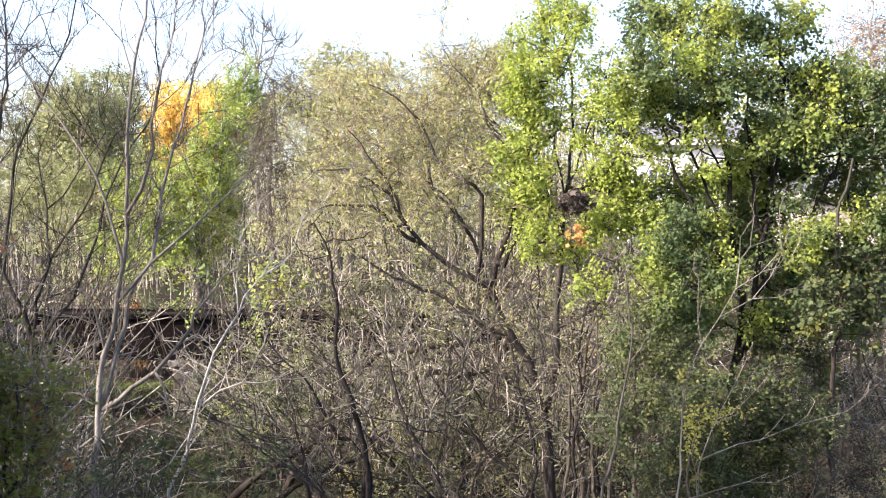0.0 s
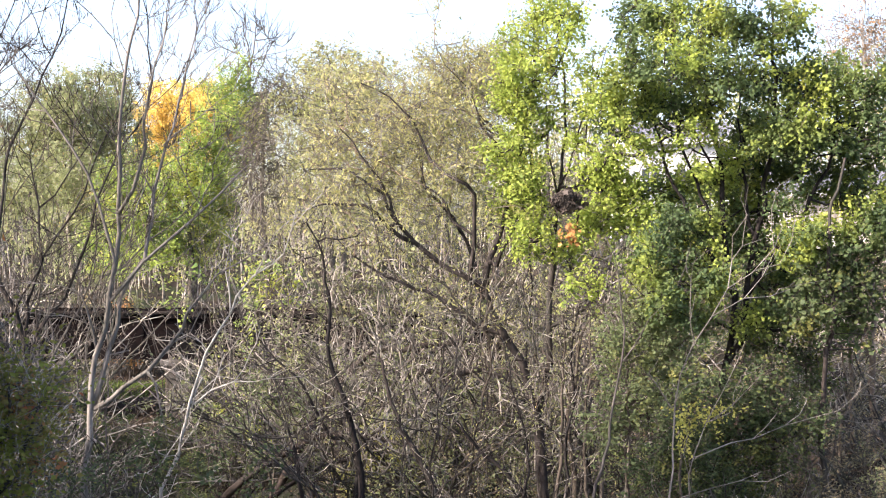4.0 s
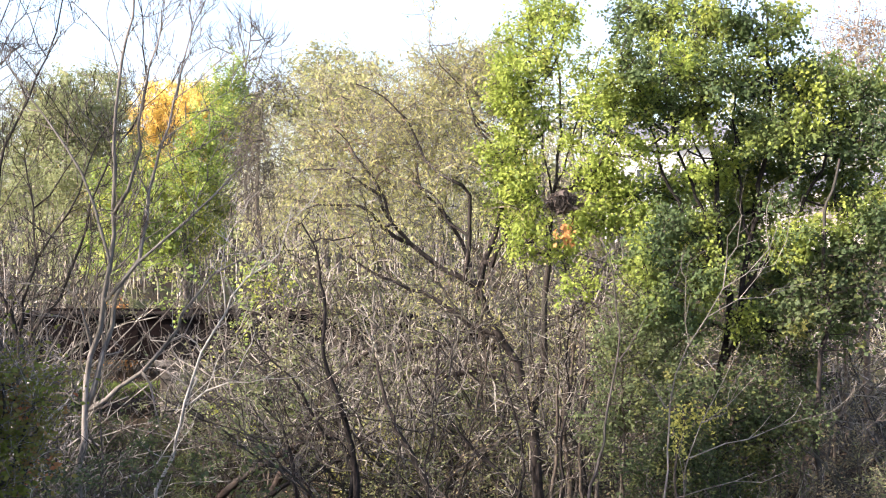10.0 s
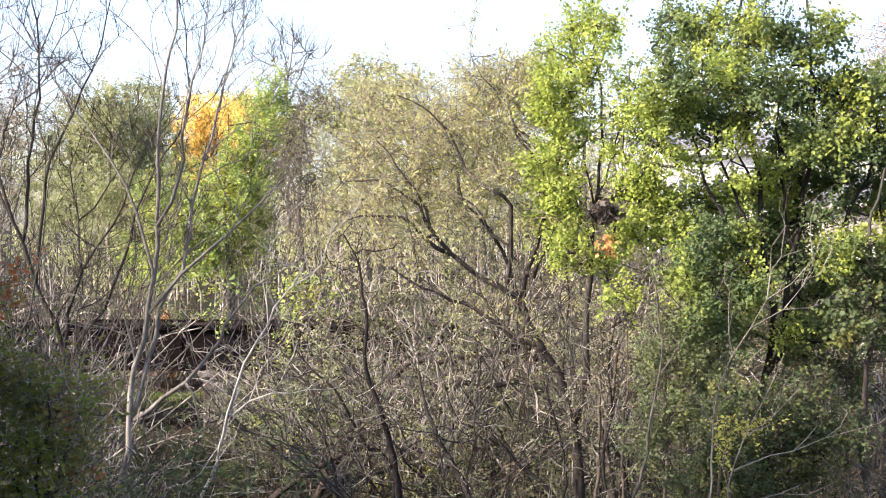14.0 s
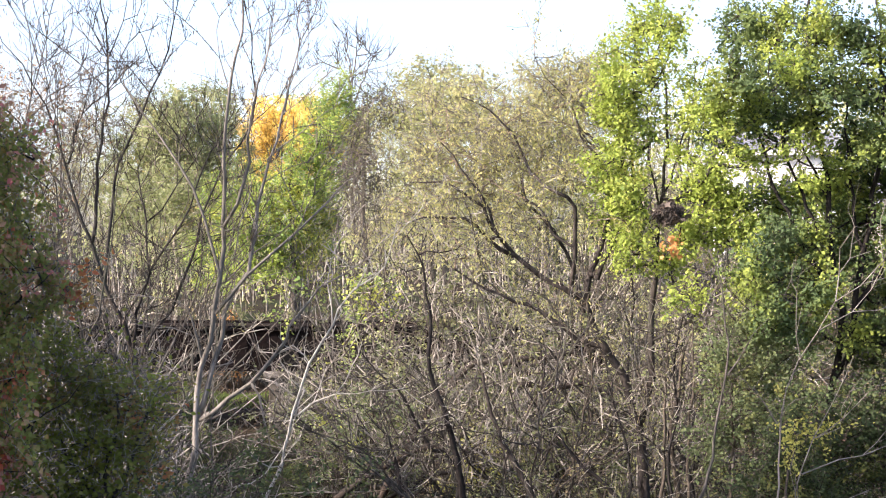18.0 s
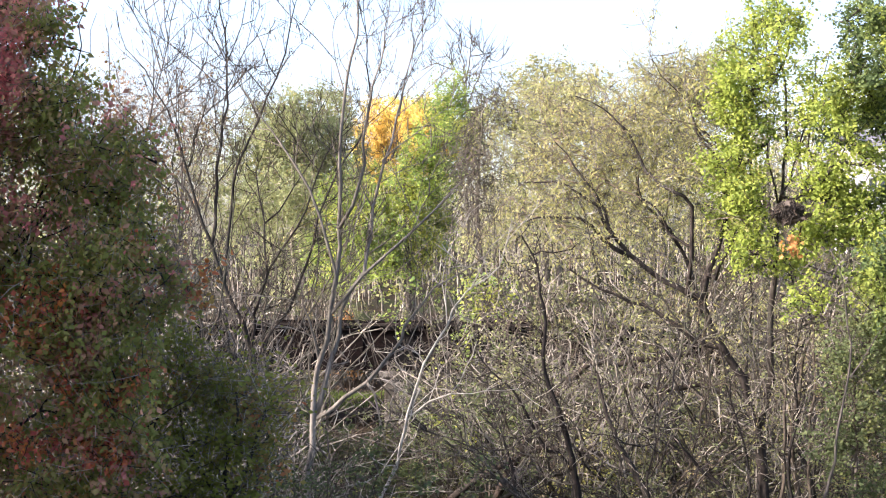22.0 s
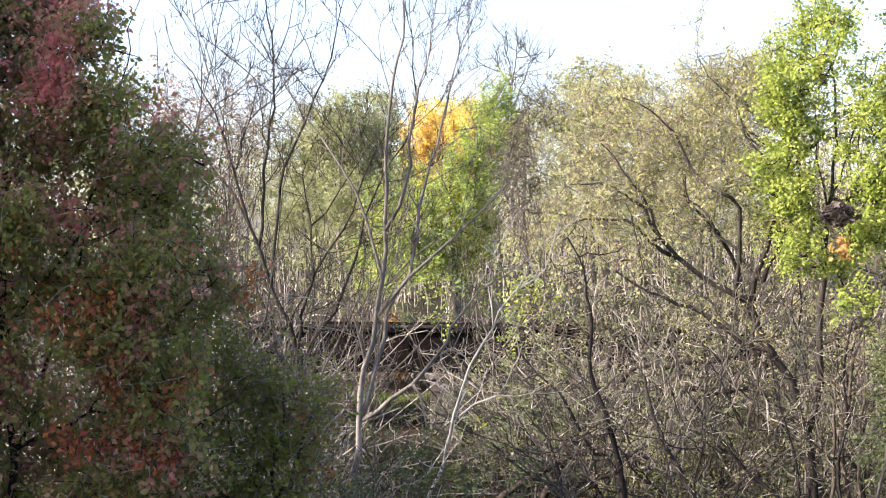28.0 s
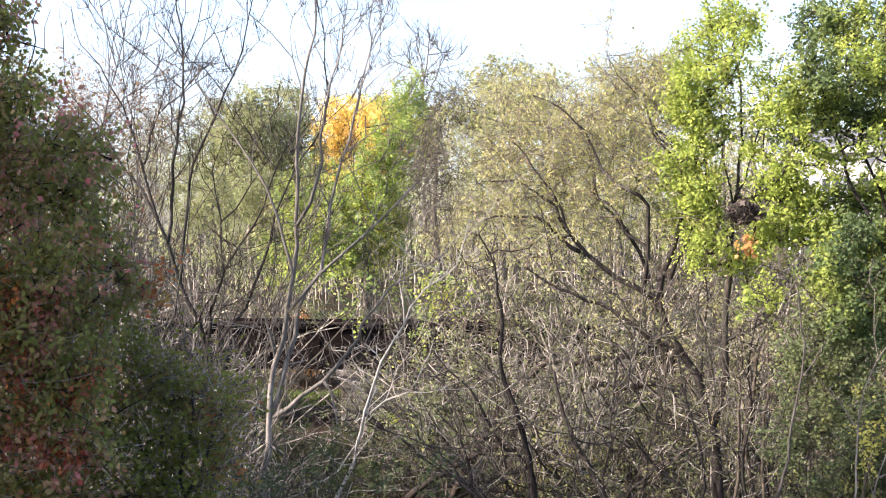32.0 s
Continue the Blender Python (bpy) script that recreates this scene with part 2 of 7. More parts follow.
GRASS = leaf_material("grass_blades", [(0.16, 0.24, 0.05), (0.22, 0.29, 0.06), (0.12, 0.19, 0.04), (0.30, 0.30, 0.09)], 0.3, patch_size=0.4)


def water_material():
    m, nt, bsdf = base_material("still_brown_water")
    n, l = nt.nodes, nt.links
    bsdf.inputs["Base Color"].default_value = (0.035, 0.026, 0.016, 1)
    bsdf.inputs["Roughness"].default_value = 0.07
    geo = n.new("ShaderNodeNewGeometry")
    tex = n.new("ShaderNodeTexNoise")
    tex.inputs["Scale"].default_value = 4.0
    l.new(geo.outputs["Position"], tex.inputs["Vector"])
    b = n.new("ShaderNodeBump")
    b.inputs["Strength"].default_value, b.inputs["Distance"].default_value = 0.15, 0.02
    l.new(tex.outputs["Fac"], b.inputs["Height"])
    l.new(b.outputs["Normal"], bsdf.inputs["Normal"])
    return m


def glass_material():
    m, nt, bsdf = base_material("window_glass")
    bsdf.inputs["Base Color"].default_value = (0.05, 0.06, 0.07, 1)
    bsdf.inputs["Roughness"].default_value = 0.04
    bsdf.inputs["Metallic"].default_value = 0.0
    bsdf.inputs["Specular IOR Level"].default_value = 0.8
    return m


WATER, GLASS = water_material(), glass_material()


# ---------------------------------------------------------------- mesh helpers
def mesh_of(name, verts, faces, material, smooth=False):
    """A mesh from arrays: verts (n, 3), faces (m, 3) or (m, 4), or a list of such face arrays."""
    me = bpy.data.meshes.new(name)
    groups = [np.asarray(f, dtype=np.int32) for f in (faces if isinstance(faces, list) else [faces]) if len(f)]
    verts = np.asarray(verts, dtype=np.float32)
    me.vertices.add(len(verts))
    me.vertices.foreach_set("co", verts.ravel())
    sizes = np.concatenate([np.full(len(g), g.shape[1], dtype=np.int32) for g in groups])
    loops = np.concatenate([g.ravel() for g in groups])
    me.loops.add(len(loops))
    me.loops.foreach_set("vertex_index", loops)
    me.polygons.add(len(sizes))
    me.polygons.foreach_set("loop_start", np.concatenate([[0], np.cumsum(sizes)[:-1]]).astype(np.int32))
    me.polygons.foreach_set("loop_total", sizes)
    if smooth:
        me.polygons.foreach_set("use_smooth", np.ones(len(sizes), dtype=bool))
    me.materials.append(material)
    me.update(calc_edges=True)
    return me


def thing(name, at, label, category, group="", kind=""):
    ob = new(name)
    ob.empty_display_size = 0.3
    ob.location = at
    return tagged(ob, label, category, group, kind)


def hang(name, me, parent, label="", kind=""):
    """A mesh given in world places becomes a part of its thing."""
    ob = new(name, me)
    ob.parent = parent
    up = parent
    off = Vector((0, 0, 0))
    while up:
        off = off + up.location
        up = up.parent
    ob.location = -off
    return tagged(ob, label, kind=kind)


def part(name, bm, material, parent, label="", smooth=False):
    me = bpy.data.meshes.new(name)
    bmesh.ops.recalc_face_normals(bm, faces=bm.faces)
    bm.to_mesh(me)
    bm.free()
    me.materials.append(material)
    if smooth:
        me.polygons.foreach_set("use_smooth", np.ones(len(me.polygons), dtype=bool))
    return hang(name, me, parent, label)


def box(bm, x0, x1, y0, y1, z0, z1, bevel=0.0):
    made = bmesh.ops.create_cube(bm, size=1.0, matrix=Matrix.LocRotScale(((x0 + x1) / 2, (y0 + y1) / 2, (z0 + z1) / 2), None, (x1 - x0, y1 - y0, z1 - z0)))
    if bevel:
        edges = {e for v in made["verts"] for e in v.link_edges}
        bmesh.ops.bevel(bm, geom=list(edges), offset=bevel, segments=1, affect="EDGES", profile=0.7)
    return bm


def boxed(*sizes, bevel=0.0):
    return box(bmesh.new(), *sizes, bevel=bevel)


def tube(points, radii, sides):
    """A tapered tube along points: verts and quad faces."""
    p = np.asarray(points, float)
    r = np.asarray(radii, float)
    t = np.gradient(p, axis=0)
    t /= np.linalg.norm(t, axis=1)[:, None] + 1e-9
    ref = np.array([0.31, 0.95, 0.12]) if abs(t[:, 2]).mean() > 0.5 else np.array([0.1, 0.2, 0.97])
    a = np.cross(t, ref)
    a /= np.linalg.norm(a, axis=1)[:, None] + 1e-9
    b = np.cross(t, a)
    ang = np.arange(sides) * 2 * np.pi / sides
    v = p[:, None] + r[:, None, None] * (np.cos(ang)[None, :, None] * a[:, None] + np.sin(ang)[None, :, None] * b[:, None])
    k = len(p)
    i = np.arange(k - 1)[:, None] * sides
    j = np.arange(sides)[None]
    q = np.stack([i + j, i + (j + 1) % sides, i + sides + (j + 1) % sides, i + sides + j], -1).reshape(-1, 4)
    return v.reshape(-1, 3), q


def joined(pieces):
    vs, fs, n = [], [], 0
    for v, f in pieces:
        vs.append(v)
        fs.append(f + n)
        n += len(v)
    return np.concatenate(vs), np.concatenate(fs)


def many_tubes(paths, r0, r1, sides=3):
    """paths (n, k, 3): thin tapered twigs in one go."""
    n, k, _ = paths.shape
    t = np.gradient(paths, axis=1)
    t /= np.linalg.norm(t, axis=2)[..., None] + 1e-9
    ref = np.array([0.45, 0.80, 0.40])
    a = np.cross(t, ref)
    a /= np.linalg.norm(a, axis=2)[..., None] + 1e-9
    b = np.cross(t, a)
    ang = np.arange(sides) * 2 * np.pi / sides
    s = np.linspace(0, 1, k)
    r = (np.asarray(r0)[:, None] * (1 - s) + np.asarray(r1)[:, None] * s)
    v = paths[:, :, None] + r[:, :, None, None] * (np.cos(ang)[:, None] * a[:, :, None] + np.sin(ang)[:, None] * b[:, :, None])
    base = (np.arange(n) * k * sides)[:, None, None]
    i = (np.arange(k - 1) * sides)[None, :, None]
    j = np.arange(sides)[None, None]
    q = np.stack([base + i + j, base + i + (j + 1) % sides, base + i + sides + (j + 1) % sides, base + i + sides + j], -1).reshape(-1, 4)
    return v.reshape(-1, 3), q


def unit(v):
    return v / (np.linalg.norm(v, axis=-1)[..., None] + 1e-9)


def wander(start, way, length, k, rng, crook, pull=(0, 0, 0)):
    """Crooked lines (n, k, 3) from start along way."""
    n = len(start)
    d = way[:, None] + np.cumsum(rng.normal(0, crook, (n, k - 1, 3)), axis=1) + np.array(pull) * np.linspace(0, 1, k - 1)[None, :, None]
    d /= np.linalg.norm(d, axis=2)[..., None] + 1e-9
    steps = d * (length / (k - 1))[:, None, None]
    return np.concatenate([start[:, None], start[:, None] + np.cumsum(steps, axis=1)], axis=1)


def along(paths, idx, t):
    k = paths.shape[1]
    s = t * (k - 1)
    lo = np.minimum(s.astype(int), k - 2)
    fr = (s - lo)[:, None]
    return paths[idx, lo] * (1 - fr) + paths[idx, lo + 1] * fr, paths[idx, lo + 1] - paths[idx, lo]


# leaf outlines: x along the leaf from its stalk, y across, z the fold
def outline(points):
    v = np.array(points, float)
    f = np.array([(0, i, i + 1) for i in range(1, len(v) - 1)])
    return v, f


LEAVES = {
    "diamond": (np.array([(0, 0, 0), (0.5, -0.34, 0.06), (1, 0, -0.08), (0.5, 0.34, 0.06)]), np.array([(0, 1, 2), (0, 2, 3)])),
    "narrow": (np.array([(0, 0, 0), (0.45, -0.17, 0.03), (1, 0, -0.1), (0.45, 0.17, 0.03)]), np.array([(0, 1, 2), (0, 2, 3)])),
    "key": (np.array([(0, 0, 0), (0.5, -0.075, 0.03), (1, 0, -0.08), (0.5, 0.075, 0.03)]), np.array([(0, 1, 2), (0, 2, 3)])),
    "oval": (np.array([(0, 0, 0), (0.3, -0.28, 0.07), (0.7, -0.24, 0.05), (1, 0, -0.1), (0.7, 0.24, 0.05), (0.3, 0.28, 0.07)]),
             np.array([(0, 1, 2), (0, 2, 3), (0, 3, 4), (0, 4, 5)])),
    "broad": (np.array([(0, 0, 0), (0.25, -0.42, 0.07), (0.65, -0.36, 0.03), (1, 0, -0.12), (0.65, 0.36, 0.03), (0.25, 0.42, 0.07)]),
              np.array([(0, 1, 2), (0, 2, 3), (0, 3, 4), (0, 4, 5)])),
    "lobed": (np.array([(0, 0, 0), (0.12, -0.52, 0.08), (0.48, -0.24, 0.02), (1, 0, -0.14), (0.48, 0.24, 0.02), (0.12, 0.52, 0.08)]),
              np.array([(0, 1, 2), (0, 2, 3), (0, 3, 4), (0, 4, 5)])),
}
LEAVES["maple"] = outline([(0, 0, 0), (0.02, -0.36, 0.05), (0.30, -0.26, 0.03), (0.52, -0.50, 0.02), (0.58, -0.18, 0.0), (1.0, 0, -0.12), (0.58, 0.18, 0.0),
        (0.52, 0.50, 0.02),
                      (0.30, 0.26, 0.03), (0.02, 0.36, 0.05)])


def leaves_at(points, size, shape, rng, up=0.25, droop=0.3, spread=0.4, lean=None):
    """Leaves of one outline at many points, turned by chance, faces mostly up, tips a little down."""
    tv, tf = LEAVES[shape]
    n = len(points)
    yaw = rng.uniform(0, 2 * np.pi, n)
    x = np.stack([np.cos(yaw), np.sin(yaw), rng.normal(-droop, 0.45, n)], -1)
    x /= np.linalg.norm(x, axis=1)[:, None]
    nrm = rng.normal(0, 0.45, (n, 3)) if lean is None else rng.normal(0, 0.2, (n, 3)) + lean     # leaves of one twig face one way
    nrm = nrm + np.array([-0.55, -0.30, 0.25 + up])                                              # and turn to the light
    y = np.cross(nrm, x)
    y /= np.linalg.norm(y, axis=1)[:, None] + 1e-9
    z = np.cross(x, y)
    s = size * rng.uniform(1 - spread, 1 + spread, n)
    v = points[:, None] + s[:, None, None] * (tv[None, :, 0:1] * x[:, None] + tv[None, :, 1:2] * y[:, None] + tv[None, :, 2:3] * z[:, None])
    f = (tf[None] + (np.arange(n) * len(tv))[:, None, None]).reshape(-1, 3)
    return v.reshape(-1, 3), f


# ---------------------------------------------------------------- the ground
def bump(a, b, x):
    s = np.clip((x - a) / (b - a), 0, 1)
    return s * s * (3 - 2 * s)


def ground_height(x, y):
    x, y = np.asarray(x, float), np.asarray(y, float)
    z = 7.3 - 6.2 * bump(3, 26, y)                                   # the bluff on which the camera stands
    z = z + 2.9 * bump(3, 13, x) * bump(20, 36, y)                   # bank on one side
    z = z + 5.5 * bump(5, 14, x) * bump(44, 70, y)
    z = z + 1.0 * bump(56, 75, y) + 10 * bump(85, 190, y) + 6 * bump(190, 420, y)
    centre = -8.8 + 0.10 * (y - 45)
    bed = np.exp(-(((x - centre) / (3.2 + 0.03 * y)) ** 2)) * bump(24, 34, y) * (1 - bump(58, 76, y))
    z = z - 1.5 * bed
    z = z + 0.16 * np.sin(x * 0.9 + 1.3 * np.sin(y * 0.31)) * bump(14, 30, y) + 0.10 * np.sin(y * 1.4 + x * 0.4)
    return z


def gz(x, y):
    return float(ground_height(x, y))


def make_ground():
    xs = np.unique(np.concatenate([np.linspace(-600, -60, 28), np.linspace(-60, 60, 121), np.linspace(60, 600, 28)]))
    ys = np.unique(np.concatenate([np.linspace(-400, 0, 24), np.linspace(0, 110, 111), np.linspace(110, 900, 40)]))
    gx, gy = np.meshgrid(xs, ys)
    v = np.stack([gx, gy, ground_height(gx, gy)], -1).reshape(-1, 3)
    w = len(xs)
    i = np.arange(len(ys) - 1)[:, None] * w + np.arange(w - 1)[None]
    f = np.stack([i, i + 1, i + w + 1, i + w], -1).reshape(-1, 4)
    tagged(new("ground", mesh_of("ground", v, f, LITTER, True)), "sloping wooded ground under brown leaf litter", "ground", kind="structure")
    # still water in the creek bed
    bm = bmesh.new()
    rim = []
    for k in range(17):
        y = 30 + k * 2.4
        c, half = -8.8 + 0.10 * (y - 45), 2.0 + 0.5 * math.sin(k * 0.9)
        rim.append((bm.verts.new((c - half, y, WATER_LEVEL)), bm.verts.new((c + half, y, WATER_LEVEL))))
    for (a, b), (c, d) in zip(rim, rim[1:]):
        bm.faces.new((a, b, d, c))
    me = bpy.data.meshes.new("water")
    bm.to_mesh(me)
    bm.free()
    me.materials.append(WATER)
    tagged(new("water", me), "still brown creek water between muddy banks", "water", kind="structure")


WATER_LEVEL = 0.0
make_ground()


# ---------------------------------------------------------------- trees
def smooth_path(points, step):
    """A rounded line through points, in steps of about that length."""
    p = [Vector(a) for a in points]
    p = [p[0] * 2 - p[1]] + p + [p[-1] * 2 - p[-2]]
    out = []
    for a, b, c, d in zip(p, p[1:], p[2:], p[3:]):
        k = max(1, int((c - b).length / step))
        for i in range(k):
            t = i / k
            out.append(0.5 * (2 * b + (c - a) * t + (2 * a - 5 * b + 4 * c - d) * t * t + (3 * b - a - 3 * c + d) * t ** 3))
    out.append(p[-2])
    return np.array([tuple(v) for v in out])


class Skeleton:
    def __init__(self, seed):
        self.rng = np.random.default_rng(seed)
        self.pos, self.parent, self.low = [], [], []      # low: the least radius
        self.limbs = []

    def add_limb(self, points, r0, r1, step=0.35, attach=True, wobble=0.045):
        path = smooth_path(points, step)
        if len(path) > 3:
            k = np.arange(len(path))[:, None]
            a, b = self.rng.uniform(0, 6.28, 3), self.rng.uniform(0, 6.28, 3)
            path[1:-1] += (wobble * (np.sin(k * self.rng.uniform(0.35, 0.6) + a) + 0.6 * np.sin(k * self.rng.uniform(0.9, 1.5) + b)) + self.rng.normal(0, wobble * 0.45, path.shape))[1:-1]
        last = -1
        if self.pos and attach:
            d = np.linalg.norm(np.array(self.pos) - path[0], axis=1)
            if d.min() < 1.2:
                last = int(d.argmin())
        ids = []
        for k, q in enumerate(path):
            self.pos.append(q)
            self.parent.append(last)
            self.low.append(r0 + (r1 - r0) * k / max(1, len(path) - 1))
            last = len(self.pos) - 1
            ids.append(last)
        self.limbs.append(ids)

    def reach(self, targets, step=0.3, rise=0.25, wobble=0.06, tip=0.006, no_root=2):
        """Grow a branch to each target from the best place of what stands already."""
        rng = self.rng
        cap = len(self.pos) + int(len(targets) * 14) + 10
        pos = np.zeros((cap, 3))
        pos[:len(self.pos)] = self.pos
        n = len(self.pos)
        first = np.array(self.pos)
        near = [np.linalg.norm(first - a, axis=1).min() for a in targets]
        self.tips = []
        for a in np.asarray(targets)[np.argsort(near)]:
            d = pos[:n] - a
            dist = np.linalg.norm(d, axis=1)
            cost = dist + 0.7 * np.maximum(0, d[:, 2])
            cost[:no_root] += 3
            i = int(cost.argmin())
            length = dist[i]
            k = max(1, min(12, int(length / step)))
            if n + k >= cap:
                break
            s = np.linspace(0, 1, k + 1)[1:, None]
            line = pos[i] + (a - pos[i]) * s
            bend = np.array([0, 0, 1.0]) * rise * length
            side = rng.normal(0, 1, 3) * wobble * length
            line += (bend * -1 + side) * (4 * s * (1 - s)) * 0.5 + rng.normal(0, wobble * step, line.shape) * (s < 1)
            last = i
            for q in line:
                pos[n] = q
                self.pos.append(q)
                self.parent.append(last)
                self.low.append(tip)
                last = n
                n += 1
            self.tips.append(n - 1)

    def shoots(self, rate, length, tip, rising=0.3, crook=0.28, low=0.2, spread=0.45, again=0.5):
        """Side shoots all along the limbs, and shorter ones on those."""
        rng = self.rng
        starts = []
        for ids in self.limbs:
            for k in range(int(len(ids) * low), len(ids) - 1):
                run = self.pos[ids[k + 1]] - self.pos[ids[k]]
                if rng.random() < rate * np.linalg.norm(run):
                    starts.append((ids[k + 1], run, length * rng.uniform(0.4, 1.4) * (1.15 - 0.5 * k / len(ids))))
        for start, run, size in starts:
            self.one_shoot(start, run, size, tip, rising, crook, spread, again)

    def one_shoot(self, start, run, size, tip, rising, crook, spread, again):
        rng = self.rng
        way = unit(unit(np.asarray(run)) * 0.75 + rng.normal(0, spread, 3) + np.array([0, 0, 0.12]))
        k = max(3, int(size / 0.25))
        line = wander(np.asarray(self.pos[start])[None], way[None], np.array([size]), k, rng, crook, (0, 0, rising))[0]
        last = start
        for j, q in enumerate(line[1:]):
            self.pos.append(q)
            self.parent.append(last)
            self.low.append(tip)
            last = len(self.pos) - 1
            if again > 0.1 and j > 0 and rng.random() < again:
                self.one_shoot(last, line[j + 1] - line[j], size * rng.uniform(0.3, 0.55), tip, rising, crook, spread, 0)

    def finish(self, tip=0.006, power=2.5):
        n = len(self.pos)
        P = np.array(self.pos)
        par = np.array(self.parent)
        acc = np.zeros(n)
        kids = np.zeros(n, int)
        for i in range(n - 1, -1, -1):
            if kids[i] == 0:
                acc[i] = tip ** power
            if par[i] >= 0:
                acc[par[i]] += acc[i]
                kids[par[i]] += 1
        r = acc ** (1 / power)
        low = np.array(self.low)
        on_limb = np.zeros(n, bool)
        for ids in self.limbs:
            on_limb[ids] = True
        r = np.where(on_limb, low, np.minimum(r, 0.5 * low.max()))
        self.r, self.P, self.par, self.on_limb, self.kids = r, P, par, on_limb, kids
        return self

    def limb_tubes(self):
        out = []
        for ids in self.limbs:
            chain = list(ids)
            if self.par[ids[0]] >= 0:
                chain = [self.par[ids[0]]] + chain
            rr = self.r[chain].copy()
            rr[0] = min(rr[0], rr[min(1, len(rr) - 1)] * 1.15)
            big = rr.max()
            out.append(tube(self.P[chain], rr, 10 if big > 0.09 else 7 if big > 0.04 else 5))
        return out

    def branch_tubes(self):
        """The branches, gathered by the place at which they leave a limb."""
        seen = self.on_limb.copy()
        head = np.arange(len(self.P))
        for i in range(len(self.P)):
            j = self.par[i]
            if not seen[i] and j >= 0 and not seen[j]:
                head[i] = head[j]
        out = {}
        for i in range(len(self.P) - 1, -1, -1):
            if seen[i]:
                continue
            chain = [i]
            seen[i] = True
            j = self.par[i]
            while j >= 0 and not seen[j]:
                seen[j] = True
                chain.append(j)
                j = self.par[j]
            rr = list(self.r[chain])
            if j >= 0:
                chain.append(j)
                rr.append(min(self.r[j], rr[-1] * 1.2))
            if len(chain) > 1:
                out.setdefault(int(head[i]), []).append(tube(self.P[chain][::-1], rr[::-1], 5 if max(rr) > 0.02 else 3))
        return list(out.values())

    def twigs(self, per_node, length, bias, spread=0.7, k=4, skip_limbs=True, bend=0.25):
        """Fine twigs from the branch nodes, (n, k, 3). bias: the way they tend, (x, y, z)."""
        rng = self.rng
        pick = np.where(~self.on_limb)[0] if skip_limbs else np.arange(len(self.P))
        count = rng.poisson(per_node, len(pick))
        idx = np.repeat(pick, count)
        n = len(idx)
        start = self.P[idx]
        along = start - self.P[np.maximum(self.par[idx], 0)]
        along /= np.linalg.norm(along, axis=1)[:, None] + 1e-6
        way = along * 0.6 + rng.normal(0, spread, (n, 3)) + np.array(bias)
        way /= np.linalg.norm(way, axis=1)[:, None] + 1e-6
        ln = length * rng.uniform(0.45, 1.35, n)
        curl = rng.normal(0, bend, (n, 3)) + np.array(bias) * 0.5
        s = np.linspace(0, 1, k)[None, :, None]
        kink = rng.normal(0, 0.05, (n, k, 3)) * (s > 0)
        return start[:, None] + ln[:, None, None] * (way[:, None] * s + curl[:, None] * s * s + kink)


def in_clumps(clumps, rng, scale=1.0, flat=1.0, most=None):
    """Points by chance in rounded clumps (x, y, z, half width, half height, number), denser near their skin."""
    out = []
    for x, y, z, rx, rz, n in clumps:
        n = max(1, int(n * scale))
        d = rng.normal(0, 1, (n, 3))
        d /= np.linalg.norm(d, axis=1)[:, None]
        d *= rng.uniform(0.05, 1.22, (n, 1)) ** 0.6
        deep = min(rx, rz) * 0.5 + max(rx, rz) * 0.5
        out.append(np.array([x, y, z]) + d * np.array([rx, deep * flat, rz]))
    return np.concatenate(out)


def deepen(clumps, spread, seed):
    """The same crown with its clumps set nearer and farther, larger where they are farther."""
    r = np.random.default_rng(seed + 5000)
    out = []
    for x, y, z, rx, rz, n in clumps:
        k = 1 + r.uniform(-spread, spread) / y
        out.append((x * k, y * k, EYE + (z - EYE) * k, rx * k, rz * k, n))
    return out


